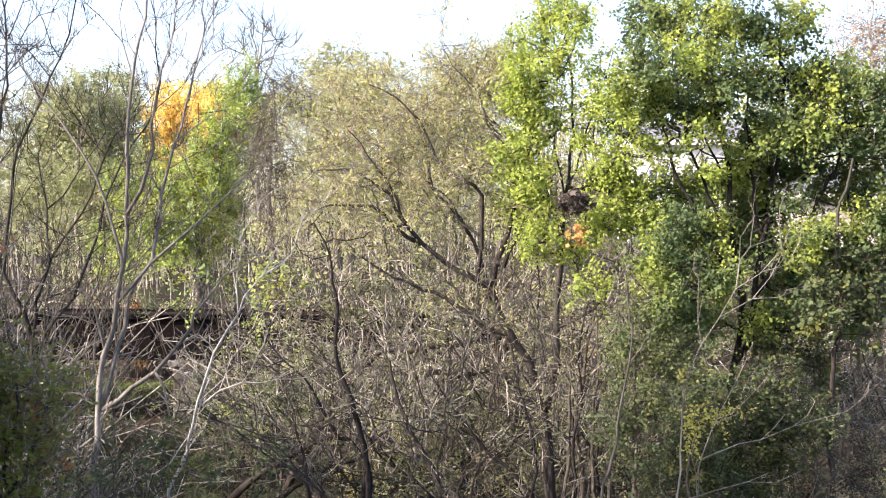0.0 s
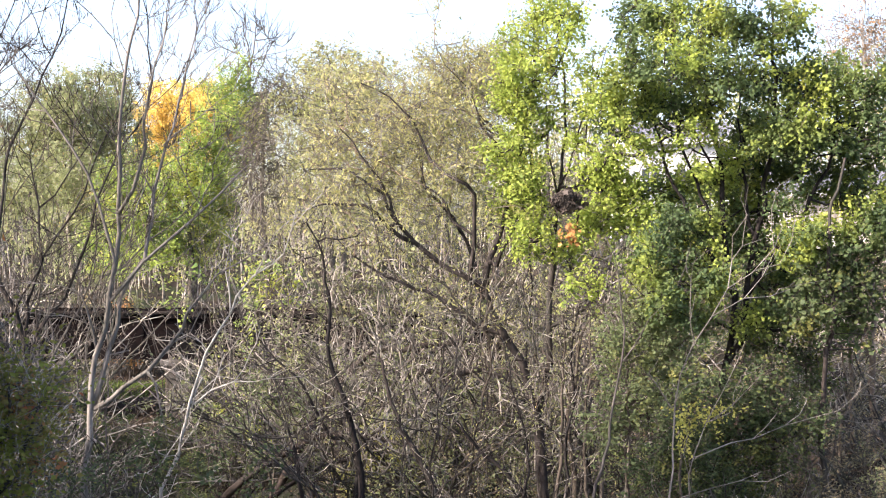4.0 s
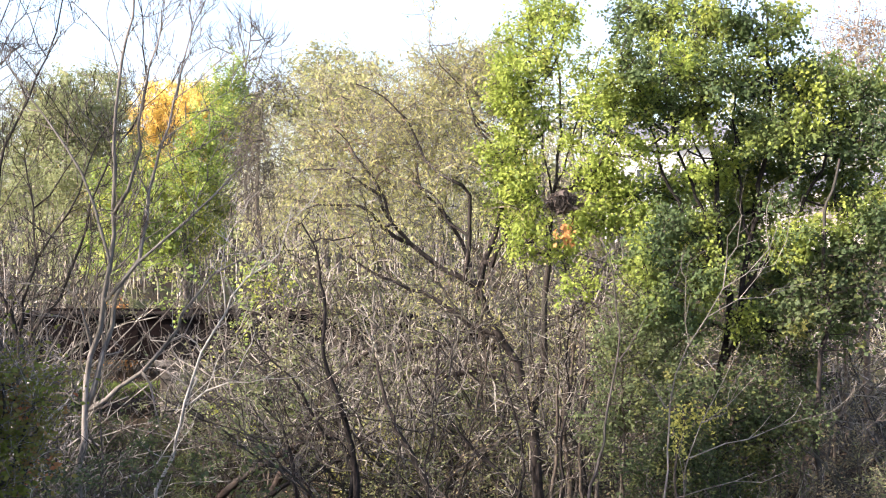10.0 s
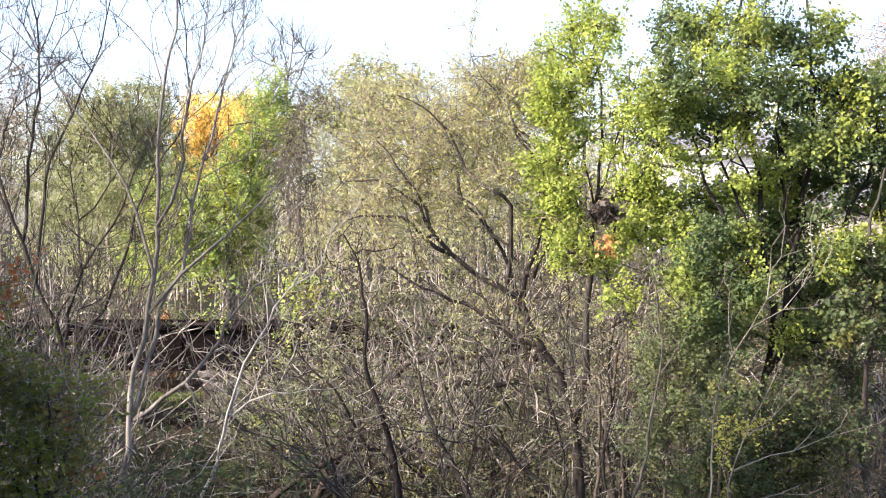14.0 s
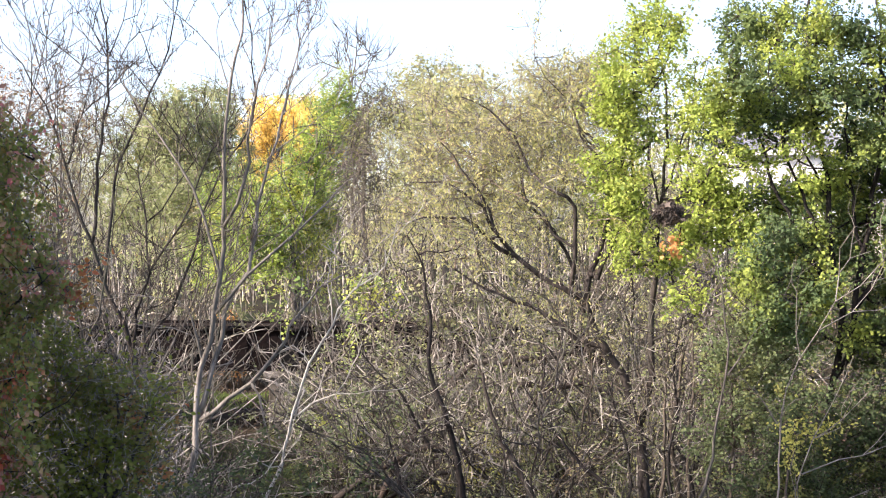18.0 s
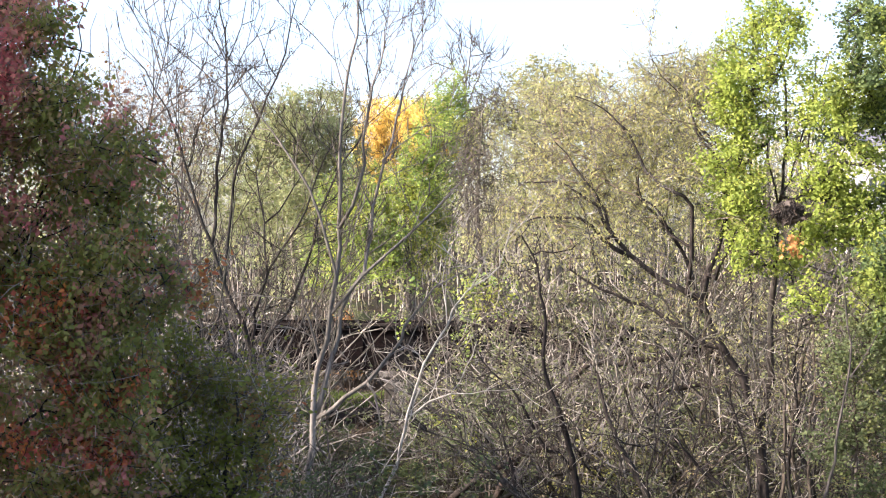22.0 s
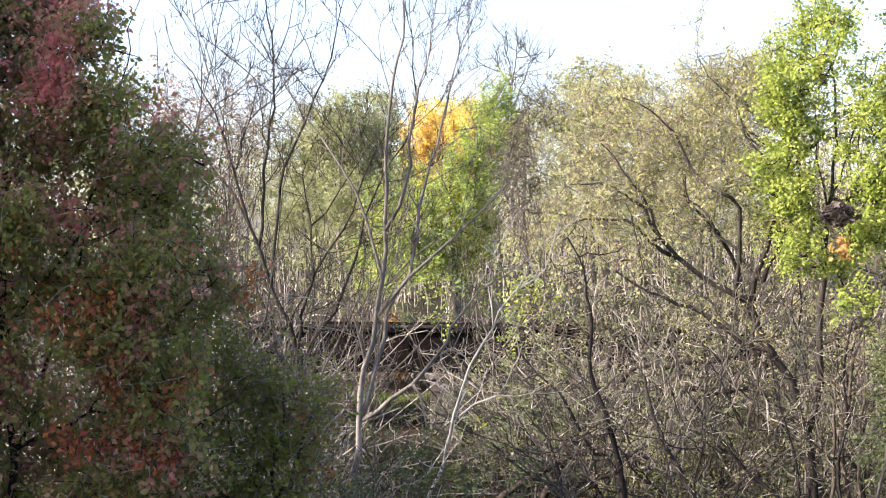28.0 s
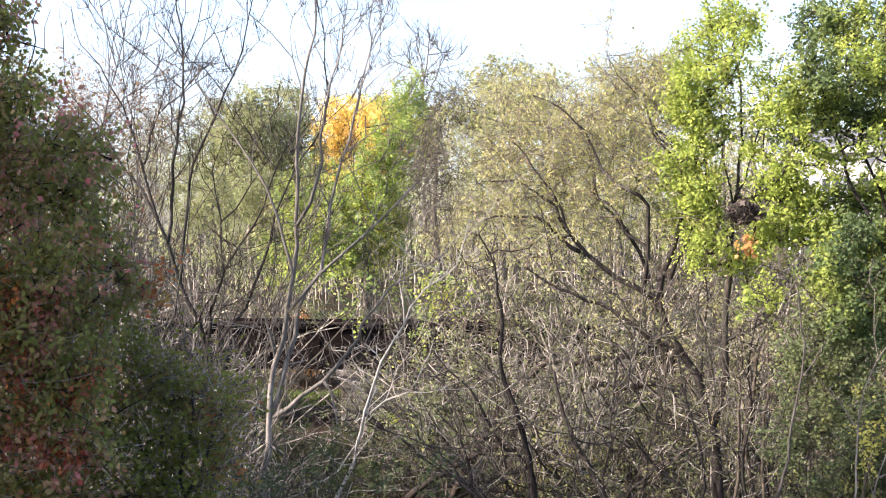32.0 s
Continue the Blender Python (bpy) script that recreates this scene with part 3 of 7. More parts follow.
def make_tree(name, label, category, limbs, clumps, seed, bark, twig_mat=None, leaf_mat=None, leaf=("diamond", 0.1), targets=0.12, twig=(2.0, 0.5, (0, 0, 0.2)),
              leaves_per_twig=6, twig_r=(0.006, 0.003), tip=0.008, step=0.3, rise=0.25, wobble=0.08, flat=1.0, group="", scatter=0.07, up=0.25, twig_label="", foliage_label="",
              spread=0.7, twig_points=3, droop=0.3, single_leaves=0, bend=0.25, thin=1.0, split=40, side=0.0, side_reach=0.8, rising=0.3, rooted=True, bare_below=0.2, branch_mat=None, depth=0.0):
    """A tree: a trunk, limbs given as lines with radii (points, r0, r1), branches that reach into the crown's clumps, twigs and leaves."""
    sk = Skeleton(seed)
    if depth:
        clumps = deepen(clumps, depth, seed)
    foot = Vector(limbs[0][0][0])
    low = gz(foot.x, foot.y) - 0.15
    if rooted and foot.z > low + 0.05:                       # the trunk goes on down to the ground
        limbs = [([(foot.x, foot.y, low)] + list(limbs[0][0]), limbs[0][1], limbs[0][2])] + list(limbs[1:])
    for points, r0, r1 in limbs:
        sk.add_limb(points, r0 * thin, r1 * thin, step)
    goals = [in_clumps(clumps, sk.rng, targets, flat)] if clumps else []
    if goals:
        sk.reach(np.concatenate(goals), step, rise, wobble, tip)
    if side:
        sk.shoots(side, side_reach, tip, rising, low=bare_below)
    sk.finish(tip)
    at = sk.P[0]
    tree = thing(name, at, label, category, group)
    for k, (v, f) in enumerate(sk.limb_tubes()):
        hang("trunk" if k == 0 else "limb", mesh_of("limb", v, f, bark, True), tree)
    pieces = sk.branch_tubes()
    pieces.sort(key=len, reverse=True)
    for some in pieces[:split]:
        hang("branch", mesh_of("branch", *joined(some), branch_mat or bark, True), tree)
    rest = [p for some in pieces[split:] for p in some]
    if rest:
        hang("branchwork", mesh_of("branchwork", *joined(rest), branch_mat or bark, True), tree, kind="stuff")
    tw = None
    if twig[0]:
        tw = sk.twigs(twig[0], twig[1], twig[2], spread, twig_points, skip_limbs=bool(goals) or side > 0, bend=bend)
        n = len(tw)
        v, f = many_tubes(tw, np.full(n, twig_r[0]) * sk.rng.uniform(0.6, 1.3, n), np.full(n, twig_r[1]))
        hang("twig_mass", mesh_of("twig_mass", v, f, twig_mat or bark), tree, twig_label, kind="stuff")
    if leaf_mat and leaves_per_twig:
        n = len(tw)
        count = sk.rng.poisson(leaves_per_twig, n)
        idx = np.repeat(np.arange(n), count)
        s = sk.rng.uniform(0.15, 1.0, len(idx)) * (tw.shape[1] - 1)
        lo = np.minimum(s.astype(int), tw.shape[1] - 2)
        fr = (s - lo)[:, None]
        pts = tw[idx, lo] * (1 - fr) + tw[idx, lo + 1] * fr + sk.rng.normal(0, scatter, (len(idx), 3))
        lean = sk.rng.normal(0, 0.5, (n, 3))[idx]
        if single_leaves:
            order = np.argsort(pts[:, 1])
            near, pts, lean = pts[order[:single_leaves * 3:3]], np.delete(pts, order[:single_leaves * 3:3], axis=0), np.delete(lean, order[:single_leaves * 3:3], axis=0)
            kinds = [mesh_of("leaf", *leaves_at(np.zeros((1, 3)), leaf[1], leaf[0], sk.rng, up, droop), leaf_mat) for _ in range(12)]
            for k, q in enumerate(near):
                ob = new("leaf", kinds[k % 12])
                ob.parent = tree
                ob.location = Vector(q) - tree.location
        v, f = leaves_at(pts, leaf[1], leaf[0], sk.rng, up, droop, lean=lean)
        hang("foliage", mesh_of("foliage", v, f, leaf_mat), tree, foliage_label, kind="stuff")
    return tree


def make_shrub(name, label, x, y, height, width, stems, seed, bark, twig_mat, leaf_mat=None, leaf=("diamond", 0.06), leaves=4, twigs=10, twig_len=1.2, lean=(0, 0), thick=0.03,
               category="shrub", group="", crook=0.16, twig_r=0.01, base=None, single=True):
    """Crooked stems from one foot, each with side branches and twigs, some with tufts of leaves."""
    rng = np.random.default_rng(seed)
    z = gz(x, y) - 0.1 if base is None else base
    at = np.array([x, y, z])
    shrub = thing(name, at, label, category, group)
    ang = rng.uniform(0, 2 * np.pi, stems)
    out = rng.uniform(0.1, 1, stems) ** 0.7 * width / 2
    h = height * rng.uniform(0.55, 1.1, stems)
    root = at + np.stack([np.cos(ang) * out * 0.45, np.sin(ang) * out * 0.45, np.zeros(stems)], -1)
    way = unit(np.stack([np.cos(ang) * out * 0.7 + lean[0] * h, np.sin(ang) * out * 0.7 + lean[1] * h, h], -1))
    path = wander(root, way, h * 1.12, 10, rng, crook, (lean[0], 0, -0.2))
    r0 = thick * rng.uniform(0.45, 1.3, stems)
    if single:
        for i in range(stems):
            v, f = many_tubes(path[i:i + 1], r0[i:i + 1], np.full(1, twig_r * 0.8), 5)
            hang("stem", mesh_of("stem", v, f, bark), shrub)
    else:
        v, f = many_tubes(path, r0, np.full(stems, twig_r * 0.8), 4)
        hang("stem_tangle", mesh_of("stem_tangle", v, f, bark), shrub, kind="stuff")
    n = stems * twigs
    idx = np.repeat(np.arange(stems), twigs)
    start, run = along(path, idx, rng.uniform(0.2, 1.0, n))
    way = unit(unit(run) * 0.5 + rng.normal(0, 0.6, (n, 3)) + np.array([0, 0, 0.15]))
    tw = wander(start, way, twig_len * rng.uniform(0.35, 1.5, n), 4, rng, crook * 2.0, (0, 0, 0.05))
    r = twig_r * rng.uniform(0.7, 1.5, n)
    v1, f1 = many_tubes(tw, r, r * 0.4)
    m = n * 2
    idx2 = np.repeat(np.arange(n), 2)
    start, run = along(tw, idx2, rng.uniform(0.25, 1.0, m))
    way = unit(unit(run) * 0.6 + rng.normal(0, 0.6, (m, 3)) + np.array([0, 0, 0.2]))
    small = wander(start, way, 0.4 * twig_len * rng.uniform(0.4, 1.5, m), 3 if y < 42 else 2, rng, crook * 2, (0, 0, 0.1))
    v2, f2 = many_tubes(small, np.full(m, twig_r * 0.6), np.full(m, twig_r * 0.3))
    hang("twig_mass", mesh_of("twig_mass", *joined([(v1, f1), (v2, f2)]), twig_mat), shrub, kind="stuff")
    if leaf_mat:
        keeps = rng.random(stems) < 0.5
        keeps[0] = True
        leafy = keeps[idx2 // twigs]                # some stems keep their leaves
        count = rng.poisson(leaves * 2.8, m) * (leafy & (rng.random(m) < 0.72))
        idx = np.repeat(np.arange(m), count)
        pts, _ = along(small, idx, rng.uniform(0.1, 1, len(idx)))
        pts = pts + rng.normal(0, 0.10, (len(idx), 3))
        v, f = leaves_at(pts, leaf[1], leaf[0], rng)
        hang("foliage", mesh_of("foliage", v, f, leaf_mat), shrub, kind="stuff")
    return shrub


# ---------------------------------------------------------------- the creek's muddy banks
def mud_bank(side, name):
    ys = np.linspace(27, 62, 50)
    us = np.linspace(0, 1, 9)
    c = -8.8 + 0.10 * (ys - 45)
    edge = 3.6 + 0.7 * np.sin(ys * 0.7 + side) + 0.4 * np.sin(ys * 1.9)
    gx = c[:, None] + side * us[None] * edge[:, None]
    gy = np.repeat(ys[:, None], 9, axis=1)
    g = ground_height(gx, gy) + 0.05 - 0.14 * us[None] ** 4
    i = np.arange(49)[:, None] * 9 + np.arange(8)[None]
    f = np.stack([i, i + 1, i + 10, i + 9], -1).reshape(-1, 4)
    tagged(new(name, mesh_of(name, np.stack([gx, gy, g], -1).reshape(-1, 3), f, MUD, True)), "dark wet mud bank of the creek", "bank", kind="structure")


mud_bank(-1, "bank_west")
mud_bank(1, "bank_east")

# ---------------------------------------------------------------- the bridge
BRIDGE_Y = 60.0


def make_bridge():
    x0, x1 = -31.0, 3.0
    top, bottom = 5.80, 4.0
    y = BRIDGE_Y
    br = thing("railway_bridge", (-12, y, 1.0), "rusty steel girder bridge, darkened for shade, on concrete piers", "bridge")
    for face in (y, y + 4.2):
        web = part("girder", boxed(x0, x1, face, face + 0.03, bottom, top), RUST_SHADED, br, "riveted steel plate girder")
        part("flange", boxed(x0, x1, face - 0.2, face + 0.2, top + 0.002, top + 0.06, bevel=0.01), RUST_SHADED, web)
        part("flange", boxed(x0, x1, face - 0.2, face + 0.2, bottom - 0.06, bottom - 0.002, bevel=0.01), RUST_SHADED, web)
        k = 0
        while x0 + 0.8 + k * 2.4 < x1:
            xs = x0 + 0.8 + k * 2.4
            part("stiffener", boxed(xs - 0.05, xs + 0.05, face - 0.07, face - 0.002, bottom, top - 0.005, bevel=0.008), RUST_SHADED, web)
            k += 1
    part("deck", boxed(x0, x1, y + 0.15, y + 4.1, top - 0.75, top - 0.5), TIMBER, br, "timber deck between the girders")
    k = 0
    while x0 + k * 1.1 < x1:
        xs = x0 + k * 1.1
        part("tie", boxed(xs, xs + 0.24, y - 0.12, y + 4.3, top + 0.065, top + 0.2, bevel=0.012), TIMBER, br)
        k += 1
    for yy in (y + 1.3, y + 2.75):
        part("rail", boxed(x0, x1, yy, yy + 0.07, top + 0.205, top + 0.36, bevel=0.01), RUST_SHADED, br)
    part("guard_timber", boxed(x0, x1, y + 0.02, y + 0.2, top + 0.205, top + 0.33, bevel=0.015), TIMBER, br)
    for xc, w in ((-11.7, 1.25), (-18.6, 1.0), (-27.5, 1.9)):
        b = -0.8
        pier = part("pier", boxed(xc - w / 2, xc + w / 2, y - 0.2, y + 4.4, b, bottom - 0.36, bevel=0.08), CONCRETE, br, "stained concrete pier")
        part("cap", boxed(xc - w / 2 - 0.2, xc + w / 2 + 0.2, y - 0.4, y + 4.6, bottom - 0.355, bottom - 0.065, bevel=0.03), CONCRETE, pier)
    part("abutment", boxed(1.0, 4.0, y - 1.0, y + 5.2, -0.8, bottom - 0.065, bevel=0.06), CONCRETE, br)


make_bridge()


# plain wall blocks out of view, added so their shadow falls on the near slope
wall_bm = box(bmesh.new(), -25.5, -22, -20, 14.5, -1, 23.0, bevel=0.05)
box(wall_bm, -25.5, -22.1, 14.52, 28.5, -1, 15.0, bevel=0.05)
wall_me = bpy.data.meshes.new("shade_wall")
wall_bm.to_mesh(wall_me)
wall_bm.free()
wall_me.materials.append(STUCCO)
tagged(new("shade_wall", wall_me), "plain pale wall, out of view, added to shade the near slope", "wall", kind="structure")


# ---------------------------------------------------------------- the house behind the trees
def make_house(name, label, x0, x1, y0, y1, z0, z1, ridge, wall_mat, windows, boards):
    h = thing(name, ((x0 + x1) / 2, (y0 + y1) / 2, z0), label, "house")
    w = part("wall", boxed(x0, x1, y0, y1, z0, z1), wall_mat, h)
    k = 0
    while z0 + 0.3 + k * boards < z1:
        zz = z0 + 0.3 + k * boards
        part("siding_board", boxed(x0 - 0.02, x1 + 0.02, y0 - 0.03, y0 - 0.002, zz, zz + boards - 0.02), wall_mat, w)
        k += 1
    bm = bmesh.new()
    xm, e = (y0 + y1) / 2, 0.45
    a = [bm.verts.new(p) for p in ((x0 - e, y0 - e, z1), (x1 + e, y0 - e, z1), (x1 + e, xm, ridge), (x0 - e, xm, ridge), (x0 - e, y1 + e, z1), (x1 + e, y1 + e, z1))]
    b = [bm.verts.new(v.co + Vector((0, 0, 0.16))) for v in a]
    for s in (a, b):
        bm.faces.new((s[0], s[1], s[2], s[3]))
        bm.faces.new((s[3], s[2], s[5], s[4]))
    for i, j in ((0, 1), (1, 2), (2, 5), (5, 4), (4, 3), (3, 0)):
        bm.faces.new((a[i], a[j], b[j], b[i]))
    roof = part("roof", bm, SHINGLE, h)
    for k in range(9):
        t0, t1 = k / 9, (k + 1) / 9
        ya, yb = y0 - e + (xm - y0 + e) * t0, y0 - e + (xm - y0 + e) * t1
        za, zb = z1 + (ridge - z1) * t0, z1 + (ridge - z1) * t1
        bm = bmesh.new()
        q = [bm.verts.new(p) for p in ((x0 - e, ya, za + 0.2), (x1 + e, ya, za + 0.2), (x1 + e, yb, zb + 0.17), (x0 - e, yb, zb + 0.17))]
        u = [bm.verts.new(v.co - Vector((0, 0, 0.03))) for v in q]
        bm.faces.new(q)
        for i in range(4):
            bm.faces.new((q[i], q[(i + 1) % 4], u[(i + 1) % 4], u[i]))
        part("shingle_course", bm, SHINGLE, roof)
    part("fascia", boxed(x0 - e, x1 + e, y0 - e - 0.03, y0 - e - 0.003, z1 - 0.12, z1 + 0.16), wall_mat, roof, "painted fascia board")
    for end in (x0, x1):
        bm = bmesh.new()
        t = [bm.verts.new(p) for p in ((end, y0, z1), (end, y1, z1), (end, xm, ridge))]
        u = [bm.verts.new(v.co + Vector((0.06 if end == x0 else -0.06, 0, 0))) for v in t]
        bm.faces.new(t)
        bm.faces.new(u)
        for i in range(3):
            bm.faces.new((t[i], t[(i + 1) % 3], u[(i + 1) % 3], u[i]))
        part("gable", bm, wall_mat, h)
    for wx, wz, ww, wh in windows:
        win = part("window", boxed(wx, wx + ww, y0 - 0.06, y0 - 0.035, wz, wz + wh), SIDING, h, "white framed window")
        for i in range(2):
            for j in range(2):
                part("pane", boxed(wx + 0.06 + i * ww / 2, wx + (i + 1) * ww / 2 - 0.06, y0 - 0.07, y0 - 0.062, wz + 0.06 + j * wh / 2, wz + (j + 1) * wh / 2 - 0.06), GLASS, win)


make_house("house", "white house with a grey shingle roof behind trees", 11.2, 17.4, 76, 84, gz(15, 76) - 1.0, 15.2, 16.6, SIDING,
           [(11.9, 12.2, 1.1, 1.5), (14.0, 12.2, 1.1, 1.5), (15.9, 12.2, 1.1, 1.5)], 0.22)
make_house("garage", "low tan outbuilding with a grey roof behind trees", 16.6, 22.4, 64, 69, gz(19, 64) - 0.8, 11.6, 13.0, TAN_SIDING, [(18.0, 9.2, 1.0, 1.0)], 0.2)


# ---------------------------------------------------------------- the arching bare tree in the middle
make_tree("arching_tree", "dark-barked arching tree with sparse yellowing leaves", "tree",
          [([(2.84, 34.00, 1.85), (2.80, 34.00, 2.87), (2.73, 34.00, 3.75), (2.65, 34.00, 4.78), (2.36, 34.00, 5.73), (1.77, 34.00, 6.80), (1.29, 34.00, 7.71),
        (0.89, 34.00, 8.20), (0.09, 34.00, 8.71), (-0.57, 34.00, 9.15), (-1.11, 34.00, 9.84), (-1.32, 34.00, 10.43), (-1.83, 35.00, 11.33)], 0.175, 0.030),
           ([(1.29, 34.00, 7.71), (1.23, 34.00, 8.30), (1.53, 34.00, 9.03), (1.77, 34.00, 9.77), (1.97, 34.00, 10.65), (1.77, 34.00, 11.09),
        (1.69, 34.00, 11.64)], 0.100, 0.030)]
           + [([(0.89, 33.80, 8.20), (0.95, 33.50, 9.03), (1.02, 33.20, 10.45), (0.16, 33.00, 10.91), (-0.32, 34.00, 11.54), (-0.57, 34.00, 12.35),
        (-1.22, 34.00, 12.99), (-1.94, 34.00, 13.29)], 0.065, 0.018),
           ([(1.29, 34.00, 7.71), (1.00, 35.00, 8.58), (0.34, 35.50, 10.08), (-0.31, 35.50, 10.78), (-0.37, 35.50, 11.56), (-0.82, 35.00, 12.66)], 0.071, 0.018),
           ([(-0.57, 34.00, 9.15), (-1.23, 34.00, 9.62), (-1.82, 34.00, 10.03), (-2.55, 34.00, 10.13), (-3.29, 34.00, 10.03)], 0.071, 0.018),
           ([(-1.32, 34.00, 10.43), (-2.11, 34.00, 10.87), (-2.85, 34.00, 11.09), (-3.29, 34.00, 11.06)], 0.053, 0.014)]
           + [([(1.69, 34.00, 11.64), (1.13, 34.00, 12.26), (0.82, 34.00, 13.14), (0.23, 34.00, 13.87), (-0.02, 34.00, 14.30)], 0.038, 0.008),
           ([(1.77, 34.00, 11.09), (2.07, 34.00, 11.56), (1.33, 35.00, 12.28), (1.00, 35.00, 12.96)], 0.059, 0.018),
           ([(1.78, 34.10, 6.80), (0.97, 34.00, 7.05), (-0.21, 34.00, 7.86), (-1.23, 34.00, 8.30), (-2.11, 34.00, 8.81)], 0.071, 0.024)]
           + [([(0.87, 33.60, 9.42), (0.41, 33.60, 9.71), (0.04, 33.60, 10.29), (-0.29, 33.60, 10.60), (-0.35, 33.60, 11.26)], 0.041, 0.017), ([(-0.97, 33.60, 9.66), (-1.19, 33.60, 10.31), (-1.36, 33.60, 10.78), (-1.70, 33.60, 11.18), (-2.20, 33.60, 11.69), (-2.45, 33.60, 12.08)], 0.047, 0.014), ([(2.44, 33.60, 10.78), (2.23, 33.60, 11.33), (1.88, 33.60, 11.77), (1.45, 33.60, 12.12), (1.13, 33.60, 12.43)], 0.071, 0.036), ([(2.84, 33.60, 11.97), (2.51, 33.60, 11.90), (2.17, 33.60, 11.94), (1.93, 33.60, 12.29)], 0.047, 0.018), ([(1.57, 33.60, 8.58), (1.79, 33.60, 9.30), (2.03, 33.60, 9.67), (2.32, 33.60, 10.00)], 0.071, 0.036)],
          [(-2.79, 35.09, 10.70, 1.06, 1.21, 150), (-1.42, 35.09, 11.91, 1.36, 1.36, 330), (0.09, 35.09, 12.82, 1.06, 1.21, 300),
        (1.00, 35.09, 13.73, 0.91, 0.91, 240), (-2.18, 35.09, 12.66, 1.21, 0.91, 260), (-0.36, 35.09, 10.70, 1.21, 1.06, 260),
        (0.85, 35.09, 11.61, 0.91, 1.06, 200), (-3.24, 35.09, 9.64, 0.91, 0.91, 40), (-1.58, 35.09, 9.34, 1.21, 0.75, 40), (0.24, 35.09, 9.64, 0.91, 0.75, 70),
        (-2.94, 35.09, 11.91, 0.91, 0.91, 180)],
          11, BARK_ARCH, TWIG_PALE, LEAF_CREAM, ("narrow", 0.11), targets=0.36, twig=(3.0, 0.6, (-0.1, 0, -0.2)), leaves_per_twig=4.4, twig_r=(0.008, 0.004), tip=0.009, wobble=0.07, thin=0.95, side=1.7, side_reach=1.3,
          twig_label="thin grey-brown twigs", foliage_label="small sparse yellow-green leaves", droop=0.9, branch_mat=BARK_TAN, depth=1.0)

